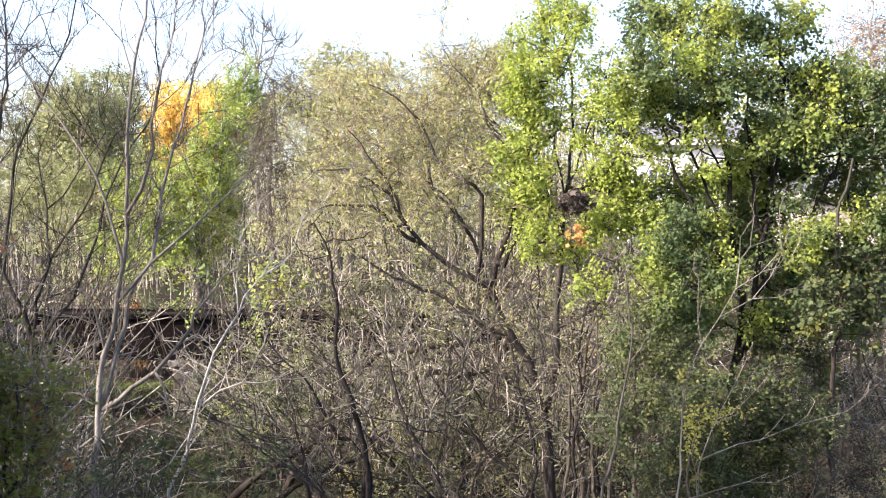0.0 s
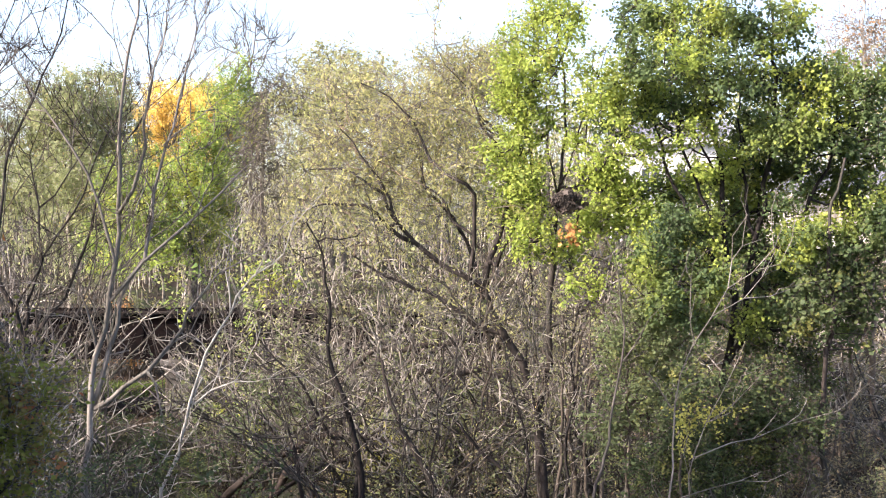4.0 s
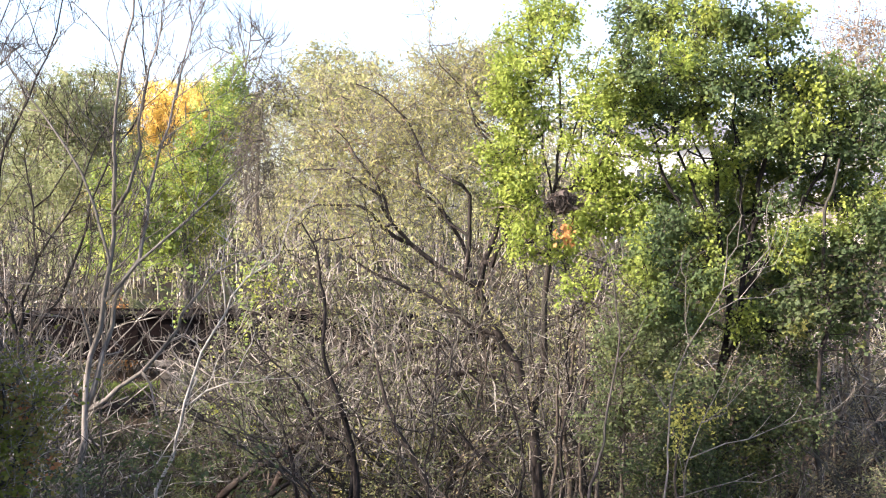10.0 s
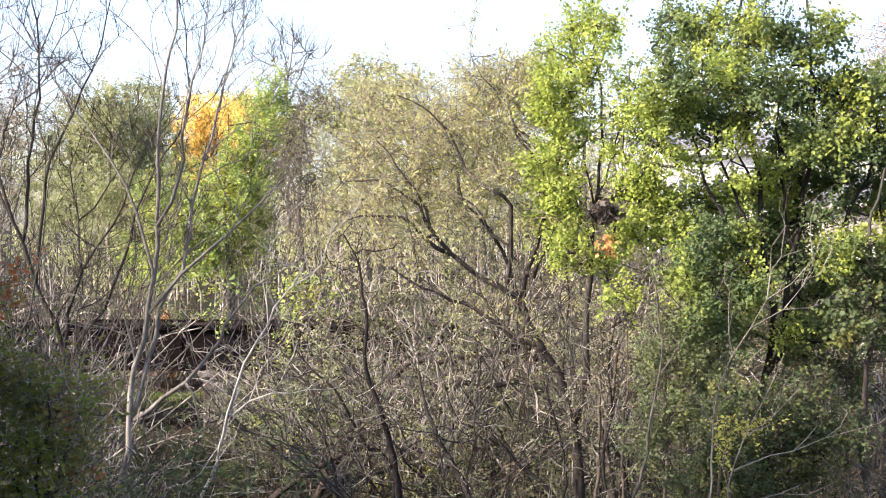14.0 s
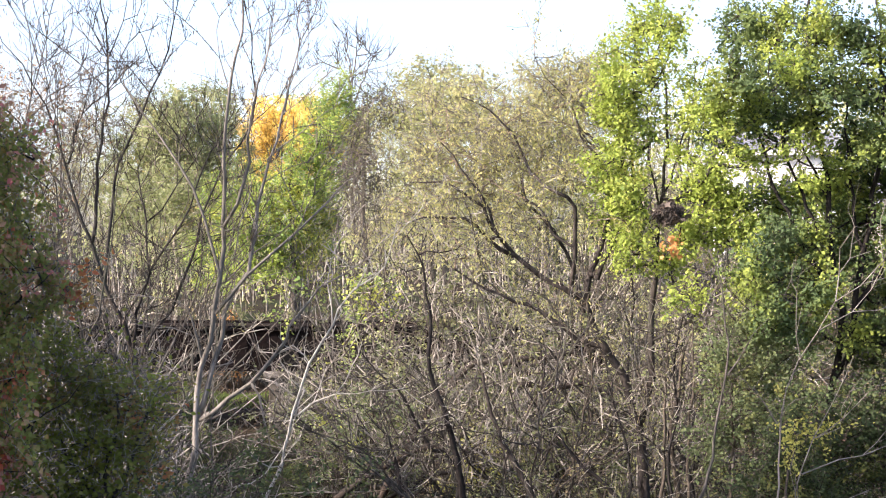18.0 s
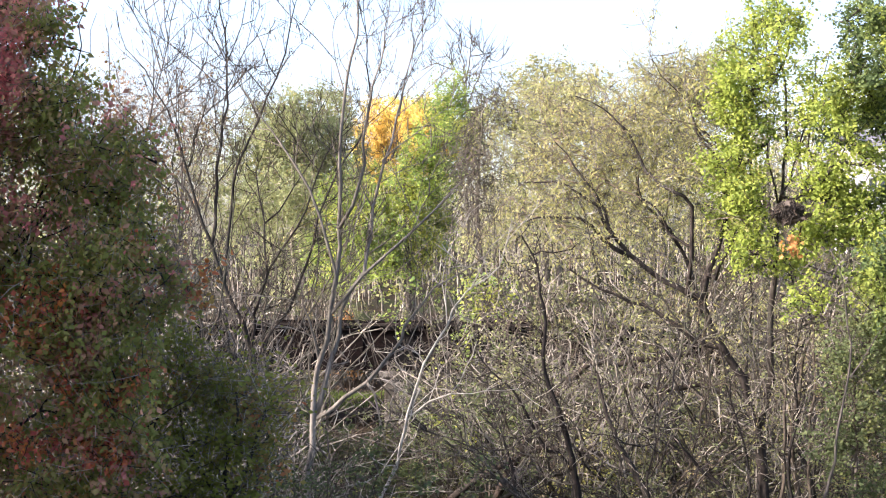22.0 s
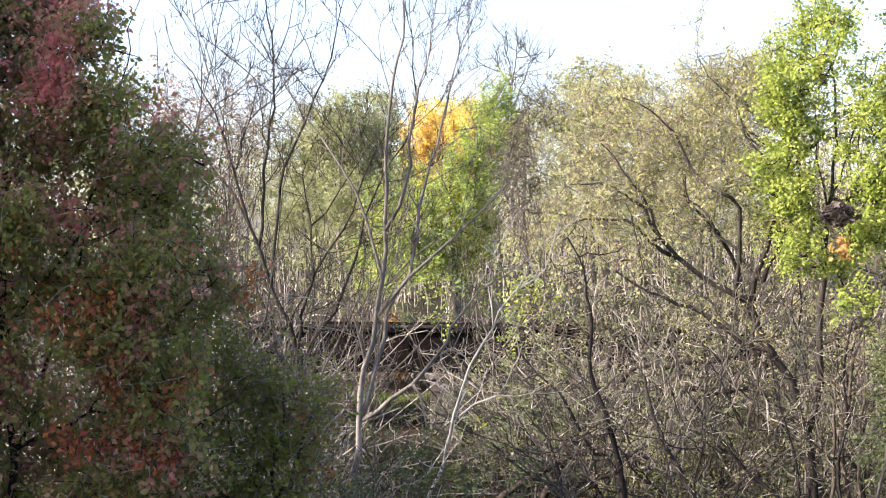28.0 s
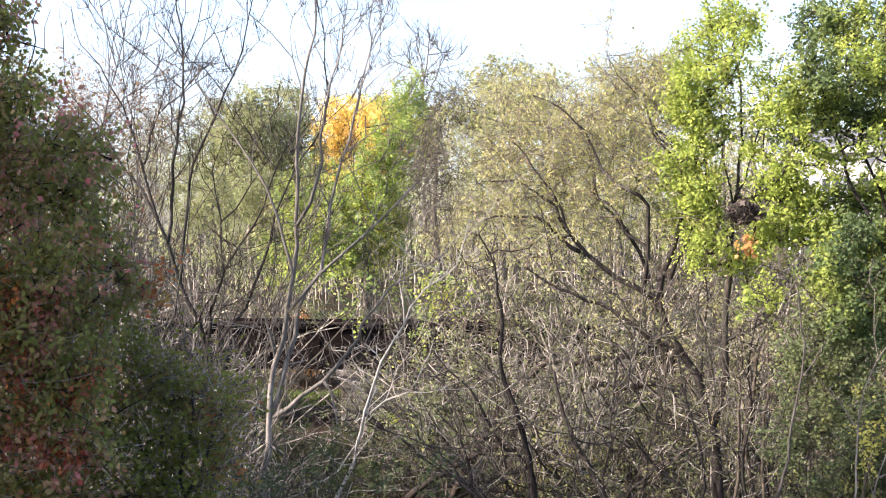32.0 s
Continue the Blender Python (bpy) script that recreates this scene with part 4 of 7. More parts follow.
# the green maple column with the nest
make_tree("maple_tree", "tall slim maple with bright yellow-green leaves", "tree",
          [([(2.87, 34.35, 1.70), (2.83, 34.35, 2.81), (2.75, 34.30, 3.71), (2.68, 34.10, 4.89), (2.92, 33.80, 5.97), (2.94, 33.60, 7.00), (2.99, 33.60, 8.60),
        (3.01, 33.60, 9.61), (3.13, 33.60, 10.34)], 0.12, 0.06),
           ([(3.13, 33.60, 10.34), (3.30, 33.60, 11.93), (3.36, 33.60, 13.24), (3.13, 33.60, 14.54), (3.06, 33.60, 16.28)], 0.045, 0.012),
           ([(3.01, 33.60, 9.61), (2.55, 33.60, 10.63), (2.41, 33.60, 11.79), (2.26, 33.60, 12.80), (2.48, 33.60, 13.96)], 0.05, 0.015),
           ([(3.13, 33.60, 10.34), (3.71, 33.60, 10.63), (4.29, 33.60, 11.06), (4.73, 33.60, 11.79)], 0.05, 0.015)]
           + [([(2.93, 33.60, 7.00), (3.57, 33.60, 7.29), (4.15, 33.60, 7.80), (4.00, 33.60, 8.60)], 0.05, 0.015), ([(3.09, 33.20, 10.32), (3.52, 33.20, 11.61),
        (3.74, 33.20, 12.61), (4.17, 33.20, 13.47), (4.31, 33.20, 14.05)], 0.03, 0.01),
           ([(3.52, 33.20, 11.61), (3.81, 33.20, 12.04), (3.95, 33.20, 12.76)], 0.02, 0.008), ([(3.09, 33.20, 10.32), (2.88, 33.20, 11.61),
        (3.02, 33.20, 12.61)], 0.03, 0.01)],
          [(2.86, 33.00, 14.87, 0.64, 0.64, 260), (2.29, 33.00, 14.01, 0.71, 0.64, 260), (2.86, 33.00, 13.73, 0.43, 0.64, 120),
        (2.08, 33.00, 13.16, 0.64, 0.57, 220), (2.51, 33.00, 12.45, 0.64, 0.64, 200), (1.77, 33.00, 12.59, 0.34, 0.28, 50), (2.08, 33.00, 11.45, 0.57, 0.57, 160),
        (2.36, 33.00, 10.74, 0.64, 0.50, 240), (2.11, 33.00, 10.03, 0.51, 0.71, 260), (2.39, 33.00, 9.32, 0.46, 0.51, 130), (1.82, 33.00, 10.74, 0.34, 0.43, 70)]
          + [(4.09, 32.60, 11.14, 0.56, 0.49, 160), (3.74, 32.60, 13.67, 0.42, 0.56, 60), (3.88, 32.60, 12.69, 0.42, 0.49, 60),
        (3.32, 32.60, 14.52, 0.49, 0.56, 110), (3.53, 32.60, 11.70, 0.35, 0.49, 50), (1.56, 32.60, 11.42, 0.25, 0.35, 30), (4.30, 32.60, 10.44, 0.84, 0.63, 280),
        (3.88, 32.60, 9.59, 0.49, 0.42, 120), (3.18, 32.60, 8.89, 0.49, 0.42, 90), (3.67, 32.60, 8.19, 0.42, 0.42, 70), (4.73, 32.60, 9.88, 0.84, 0.49, 220),
        (5.57, 32.60, 10.16, 0.84, 0.56, 240), (6.41, 32.60, 10.58, 0.84, 0.42, 200),
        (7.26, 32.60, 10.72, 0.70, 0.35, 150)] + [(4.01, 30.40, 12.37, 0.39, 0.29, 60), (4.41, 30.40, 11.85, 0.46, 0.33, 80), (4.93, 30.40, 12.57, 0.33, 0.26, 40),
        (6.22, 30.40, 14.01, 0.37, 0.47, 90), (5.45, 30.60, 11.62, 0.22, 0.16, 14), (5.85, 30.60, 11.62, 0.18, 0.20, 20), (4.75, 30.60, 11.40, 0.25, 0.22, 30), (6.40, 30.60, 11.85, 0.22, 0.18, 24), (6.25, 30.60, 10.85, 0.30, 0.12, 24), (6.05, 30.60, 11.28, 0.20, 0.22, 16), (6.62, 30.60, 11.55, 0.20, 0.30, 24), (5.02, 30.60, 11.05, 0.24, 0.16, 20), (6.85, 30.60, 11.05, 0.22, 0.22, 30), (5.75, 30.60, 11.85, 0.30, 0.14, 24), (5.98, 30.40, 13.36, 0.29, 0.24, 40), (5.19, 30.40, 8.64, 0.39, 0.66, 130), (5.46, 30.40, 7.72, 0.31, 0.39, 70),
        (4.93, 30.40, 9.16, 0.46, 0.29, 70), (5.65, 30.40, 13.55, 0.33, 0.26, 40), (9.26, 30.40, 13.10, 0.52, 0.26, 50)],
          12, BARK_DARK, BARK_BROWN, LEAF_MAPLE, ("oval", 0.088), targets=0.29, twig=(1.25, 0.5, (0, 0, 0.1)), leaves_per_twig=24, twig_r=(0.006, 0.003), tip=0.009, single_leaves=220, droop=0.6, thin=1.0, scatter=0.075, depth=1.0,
          foliage_label="bright yellow-green maple leaves")

# the big maple on the bank
make_tree("broad_maple_tree", "broad green maple on the bank, its leaves coloured darker for shade", "tree",
          [([(6.70, 31.00, 2.48), (6.74, 31.00, 3.41), (6.77, 31.00, 4.62), (6.85, 31.00, 6.22), (7.03, 31.00, 7.02), (7.06, 31.00, 7.96), (6.90, 31.00, 9.16),
        (6.77, 31.00, 10.50), (6.50, 31.00, 11.97), (6.37, 31.00, 13.58), (6.23, 31.00, 15.45)], 0.13, 0.04),
           ([(6.85, 31.00, 6.22), (7.37, 31.00, 6.89), (7.41, 31.00, 7.96), (7.57, 31.00, 9.30), (7.84, 31.00, 10.90), (8.10, 31.00, 12.51), (7.97, 31.00, 14.11),
        (7.84, 31.00, 15.72)], 0.10, 0.03),
           ([(7.06, 31.00, 7.96), (6.37, 31.00, 9.03), (5.70, 31.00, 10.50), (5.30, 31.00, 11.70), (4.89, 31.00, 12.91)], 0.09, 0.02)]
           + [([(7.41, 31.00, 7.96), (8.24, 31.00, 9.16), (8.91, 31.00, 10.23), (9.44, 31.00, 11.57), (9.58, 31.00, 12.64)], 0.09, 0.02),
           ([(6.90, 31.00, 9.16), (5.96, 31.00, 11.04), (5.70, 31.00, 11.97), (5.43, 31.00, 13.71)], 0.06, 0.02),
           ([(6.77, 31.00, 10.50), (6.23, 31.00, 11.44), (6.03, 31.00, 12.24)], 0.05, 0.02),
           ([(7.57, 31.00, 9.30), (7.30, 31.00, 10.50), (7.17, 31.00, 11.70), (7.30, 31.00, 13.04)], 0.06, 0.02)],
          [(4.78, 32.00, 14.69, 0.69, 0.55, 200), (5.56, 31.00, 14.38, 0.80, 0.67, 330), (6.77, 31.00, 14.38, 0.94, 0.80, 420),
        (7.84, 31.00, 14.11, 0.67, 0.80, 280), (8.51, 31.00, 14.38, 0.40, 0.53, 120), (4.63, 31.00, 13.31, 0.67, 0.60, 240), (5.70, 31.00, 13.18, 0.80, 0.67, 330),
        (6.90, 31.00, 13.04, 0.94, 0.67, 420), (8.10, 31.00, 12.91, 0.94, 0.60, 400), (9.17, 31.00, 12.91, 0.80, 0.53, 300),
        (10.11, 31.00, 12.77, 0.67, 0.53, 240), (4.16, 31.00, 12.11, 0.67, 0.53, 240), (5.03, 31.00, 12.37, 0.67, 0.47, 200)]
          + [(5.96, 31.00, 12.11, 0.53, 0.40, 140), (7.97, 31.00, 10.50, 0.67, 0.32, 60), (10.38, 31.00, 9.57, 0.80, 0.80, 220), (8.91, 31.00, 9.43, 0.67, 0.32, 60), (5.30, 31.00, 10.50, 0.53, 0.40, 80),
        (7.97, 31.00, 11.57, 0.80, 0.53, 160)] + [(8.51, 31.00, 11.84, 0.94, 0.67, 400), (7.45, 31.00, 11.97, 0.60, 0.60, 240), (6.30, 31.20, 12.30, 0.50, 0.28, 110), (5.60, 31.20, 12.45, 0.45, 0.22, 80), (9.00, 31.00, 10.35, 0.50, 0.20, 50), (9.75, 31.00, 10.05, 0.60, 0.28, 90), (8.35, 31.00, 10.05, 0.35, 0.28, 60), (9.71, 31.00, 11.70, 0.94, 0.67, 380),
        (10.64, 31.00, 11.84, 0.80, 0.80, 280), (7.57, 31.00, 11.04, 0.67, 0.53, 240), (8.51, 31.00, 10.90, 0.80, 0.47, 240),
        (9.98, 31.00, 10.77, 0.80, 0.53, 260), (7.70, 31.00, 9.97, 0.67, 0.53, 240), (6.90, 31.00, 9.83, 0.94, 0.53, 320), (5.96, 31.00, 9.57, 0.94, 0.53, 300)]
          + [(6.63, 31.00, 8.16, 0.80, 0.47, 200), (6.23, 31.00, 7.43, 0.53, 0.40, 110), (8.24, 31.00, 7.83, 0.80, 0.47, 200), (9.31, 31.00, 7.49, 0.80, 0.53, 200), (7.57, 31.00, 7.29, 0.67, 0.40, 140), (5.43, 31.00, 7.02, 0.67, 0.53, 160),
        (7.30, 31.00, 9.03, 1.07, 0.53, 320), (8.64, 31.00, 9.16, 0.94, 0.53, 280), (6.10, 31.00, 8.76, 0.80, 0.53, 240), (9.84, 31.00, 9.30, 0.80, 0.67, 220),
        (8.24, 31.00, 8.36, 0.94, 0.53, 220), (5.16, 31.00, 8.63, 0.60, 0.67, 220)] + [(5.56, 31.00, 7.69, 0.67, 0.53, 180), (9.57, 31.00, 8.23, 0.80, 0.53, 160),
        (10.91, 31.00, 10.23, 0.80, 1.07, 240)],
          13, BARK_WARM, BARK_BROWN, LEAF_MAPLE_SHADED, ("diamond", 0.098), targets=0.21, twig=(1.35, 0.5, (0, 0, 0.1)), leaves_per_twig=24, twig_r=(0.006, 0.003), tip=0.009, single_leaves=220, droop=0.6, scatter=0.075, thin=0.8, depth=1.9,
          foliage_label="green maple leaves with shade put in their colour, some turning yellow")

# slender trees on the bank
make_tree("bank_tree", "slender dark tree with green leaves on the bank", "tree",
          [([(8.58, 29.00, 3.02), (8.59, 29.00, 4.61), (8.66, 29.00, 6.40), (8.76, 29.00, 7.78), (8.71, 29.00, 8.60), (8.83, 29.00, 9.78),
        (9.08, 29.00, 11.03)], 0.08, 0.03),
           ([(8.76, 29.00, 7.78), (9.33, 29.00, 8.78), (9.71, 29.00, 9.53)], 0.03, 0.01)],
          [(8.83, 29.00, 8.28, 0.75, 0.63, 180), (9.46, 29.00, 7.53, 0.63, 0.75, 180), (8.33, 29.00, 7.53, 0.63, 0.50, 100),
        (9.71, 29.00, 8.53, 0.50, 0.75, 120)], 14, BARK_DARK, BARK_BROWN, LEAF_VINE, ("broad", 0.10), targets=0.3,
          twig=(1.6, 0.4, (0, 0, 0.1)), leaves_per_twig=8)
make_tree("bare_trunk_tree", "pale bare trunk rising through the thicket", "tree",
          [([(9.72, 36.00, 1.58), (9.69, 36.00, 2.70), (9.60, 36.00, 5.00), (9.57, 36.00, 6.55), (9.49, 36.00, 8.10)], 0.09, 0.05), ([(9.60, 36.00, 5.00),
        (9.95, 36.00, 5.93), (10.19, 36.00, 6.86)], 0.03, 0.01)], [], 15, BARK_TAN, twig=(1.5, 0.5, (0, 0, 0.2)))
make_tree("bare_trunk_tree", "grey trunk at the edge of the thicket", "tree",
          [([(12.08, 36.00, 1.58), (12.05, 36.00, 3.44), (12.03, 36.00, 5.93), (11.99, 36.00, 7.79), (12.13, 36.00, 9.97)], 0.12, 0.06), ([(12.03, 36.00, 5.93),
        (11.58, 36.00, 7.17), (11.43, 36.00, 8.41)], 0.04, 0.012)], [], 16, BARK_TAN, twig=(1.5, 0.6, (0, 0, 0.2)))
for k, (pts, r0) in enumerate([([(10.82, 34.00, 1.99), (10.87, 34.00, 4.05), (10.76, 34.00, 6.10), (10.88, 34.00, 7.86), (10.79, 34.00, 9.18)], 0.07),
        ([(9.62, 34.00, 2.29), (9.80, 34.00, 4.34), (9.71, 34.00, 6.39), (9.89, 34.00, 8.15), (9.77, 34.00, 9.18)], 0.06), ([(10.13, 33.00, 2.20),
        (10.19, 33.00, 3.91), (10.36, 33.00, 5.33), (10.31, 33.00, 6.75)], 0.045),
                               ([(7.91, 33.00, 2.20), (7.99, 33.00, 3.91), (7.77, 33.00, 5.47), (7.94, 33.00, 6.75)], 0.06), ([(4.50, 32.00, 2.41),
        (4.78, 32.00, 4.06), (4.64, 32.00, 5.44), (5.05, 32.00, 6.82), (4.98, 32.00, 7.93)], 0.05), ([(4.28, 33.00, 2.20), (4.21, 33.00, 4.05),
        (4.50, 33.00, 5.47), (4.43, 33.00, 6.75)], 0.06)]):
    make_tree("bare_trunk_tree", "slim tan trunk among the brush on the bank", "tree", [(pts, r0, r0 * 0.5)], [], 160 + k, BARK_TAN if k < 3 else BARK_GREY, TWIG_PALE, twig=(0.6, 0.5, (0, 0, 0.2)), side=1.0, side_reach=0.9, group="slim trunks on the bank")
make_tree("birch_tree", "pale tree with a few orange leaves", "tree",
          [([(21.15, 62.00, 2.11), (21.02, 62.00, 7.46), (20.75, 62.00, 12.80), (20.35, 62.00, 16.82), (20.22, 62.00, 21.36)], 0.2, 0.05), ([(20.75, 62.00, 12.80),
        (19.15, 62.00, 16.82), (18.35, 62.00, 19.76)], 0.08, 0.02), ([(20.35, 62.00, 16.82), (21.56, 62.00, 19.22), (21.83, 62.00, 21.90)], 0.06, 0.02)],
          [(20.35, 62.00, 18.42, 1.07, 2.41, 260), (19.15, 62.00, 18.69, 1.07, 1.60, 120),
        (21.56, 62.00, 17.62, 1.07, 2.67, 200)], 17, BARK_PALE, TWIG_PALE, LEAF_DEAD, ("diamond", 0.13), targets=0.35, twig=(4, 0.9, (0, 0, 0.2)), leaves_per_twig=1.8,
          twig_r=(0.012, 0.006), tip=0.015)

# ---------------------------------------------------------------- bare young trees on the near slope
make_tree("bare_tree", "bare young tree with pale sunlit stems", "tree",
          [
           ([(-6.40, 24.00, 4.56), (-6.28, 23.97, 5.54), (-6.25, 23.95, 6.18), (-6.19, 23.92, 7.03), (-6.06, 23.89, 7.56), (-6.00, 23.87, 8.11), (-5.88, 23.84, 8.62), (-5.78, 23.81, 9.26), (-5.74, 23.78, 9.68), (-5.72, 23.76, 10.20), (-5.69, 23.73, 10.83), (-5.65, 23.70, 11.46), (-5.60, 23.68, 11.98), (-5.53, 23.65, 12.50), (-5.43, 23.62, 13.12), (-5.42, 23.60, 13.85), (-5.44, 23.57, 14.57)], 0.072, 0.012),
           ([(-6.17, 23.92, 7.12), (-6.29, 23.85, 7.56), (-6.35, 23.78, 7.94), (-6.43, 23.71, 8.20)], 0.026, 0.01),
           ([(-6.23, 23.95, 6.13), (-6.08, 24.00, 6.60), (-5.97, 24.04, 7.05), (-5.80, 24.09, 7.55), (-5.78, 24.14, 7.98), (-5.69, 24.19, 8.38), (-5.43, 24.24, 8.81), (-5.40, 24.29, 9.15), (-5.32, 24.34, 9.58), (-5.24, 24.39, 10.03), (-5.16, 24.44, 10.50), (-5.08, 24.48, 10.93), (-4.94, 24.53, 11.37), (-4.77, 24.58, 11.80), (-4.60, 24.63, 12.40), (-4.46, 24.68, 12.94), (-4.31, 24.73, 13.54)], 0.045, 0.007),
           ([(-5.97, 24.04, 7.05), (-6.04, 24.07, 7.43), (-5.98, 24.09, 7.82), (-6.01, 24.11, 8.24)], 0.02, 0.008),
           ([(-6.23, 23.95, 6.07), (-5.68, 23.81, 6.50), (-5.22, 23.68, 6.80), (-4.74, 23.55, 7.23), (-4.49, 23.42, 7.52), (-4.34, 23.29, 7.84), (-3.84, 23.15, 8.51), (-3.41, 23.02, 8.82), (-2.91, 22.89, 9.10)], 0.042, 0.01),
           ([(-5.22, 23.68, 6.80), (-5.00, 23.66, 6.50), (-4.90, 23.64, 6.08), (-4.80, 23.62, 5.52)], 0.024, 0.008),
           ([(-5.97, 23.87, 7.99), (-5.64, 23.86, 8.36), (-5.34, 23.85, 8.73), (-4.91, 23.84, 9.13), (-4.48, 23.83, 9.52), (-3.95, 23.82, 9.96), (-3.31, 23.81, 10.60)], 0.03, 0.008),
           ([(-5.74, 23.78, 9.65), (-5.49, 23.68, 9.99), (-5.33, 23.57, 10.40), (-5.24, 23.46, 10.80), (-5.16, 23.35, 11.21), (-5.05, 23.24, 11.71), (-4.95, 23.13, 12.21), (-4.82, 23.03, 12.61), (-4.69, 22.92, 12.96)], 0.032, 0.008),
           ([(-5.84, 23.84, 8.83), (-6.03, 23.93, 9.36), (-6.22, 24.01, 9.84), (-6.43, 24.10, 10.35), (-6.78, 24.19, 10.79), (-7.21, 24.27, 11.48), (-7.57, 24.36, 12.05), (-7.88, 24.45, 12.56)], 0.028, 0.007),
           ([(-5.24, 24.39, 10.01), (-5.37, 24.31, 10.28), (-5.47, 24.23, 10.54)], 0.014, 0.006),
           ([(-4.77, 24.58, 11.80), (-4.70, 24.54, 12.28), (-4.51, 24.50, 12.70), (-4.43, 24.46, 13.34)], 0.014, 0.006),
           ([(-5.08, 24.48, 10.93), (-4.82, 24.49, 11.18), (-4.38, 24.50, 11.49), (-4.03, 24.50, 11.78)], 0.015, 0.006),
           ([(-5.60, 23.68, 11.98), (-5.72, 23.66, 12.29), (-5.80, 23.63, 12.71), (-5.84, 23.61, 13.23)], 0.013, 0.005),
           ([(-5.62, 24.04, 7.13), (-5.79, 24.06, 7.32)], 0.01, 0.006)],
          [], 21, BARK_ASH, BARK_BROWN, thin=1.2, side=4.2, side_reach=1.4, bare_below=0.25, twig=(1.6, 0.32, (0.05, 0, 0.35)), spread=0.42,
          twig_r=(0.0055, 0.0035), tip=0.007, wobble=0.014, rise=0.1, leaf_mat=SEED_KEYS, leaf=("key", 0.10), leaves_per_twig=2.6, droop=2.0, scatter=0.09)
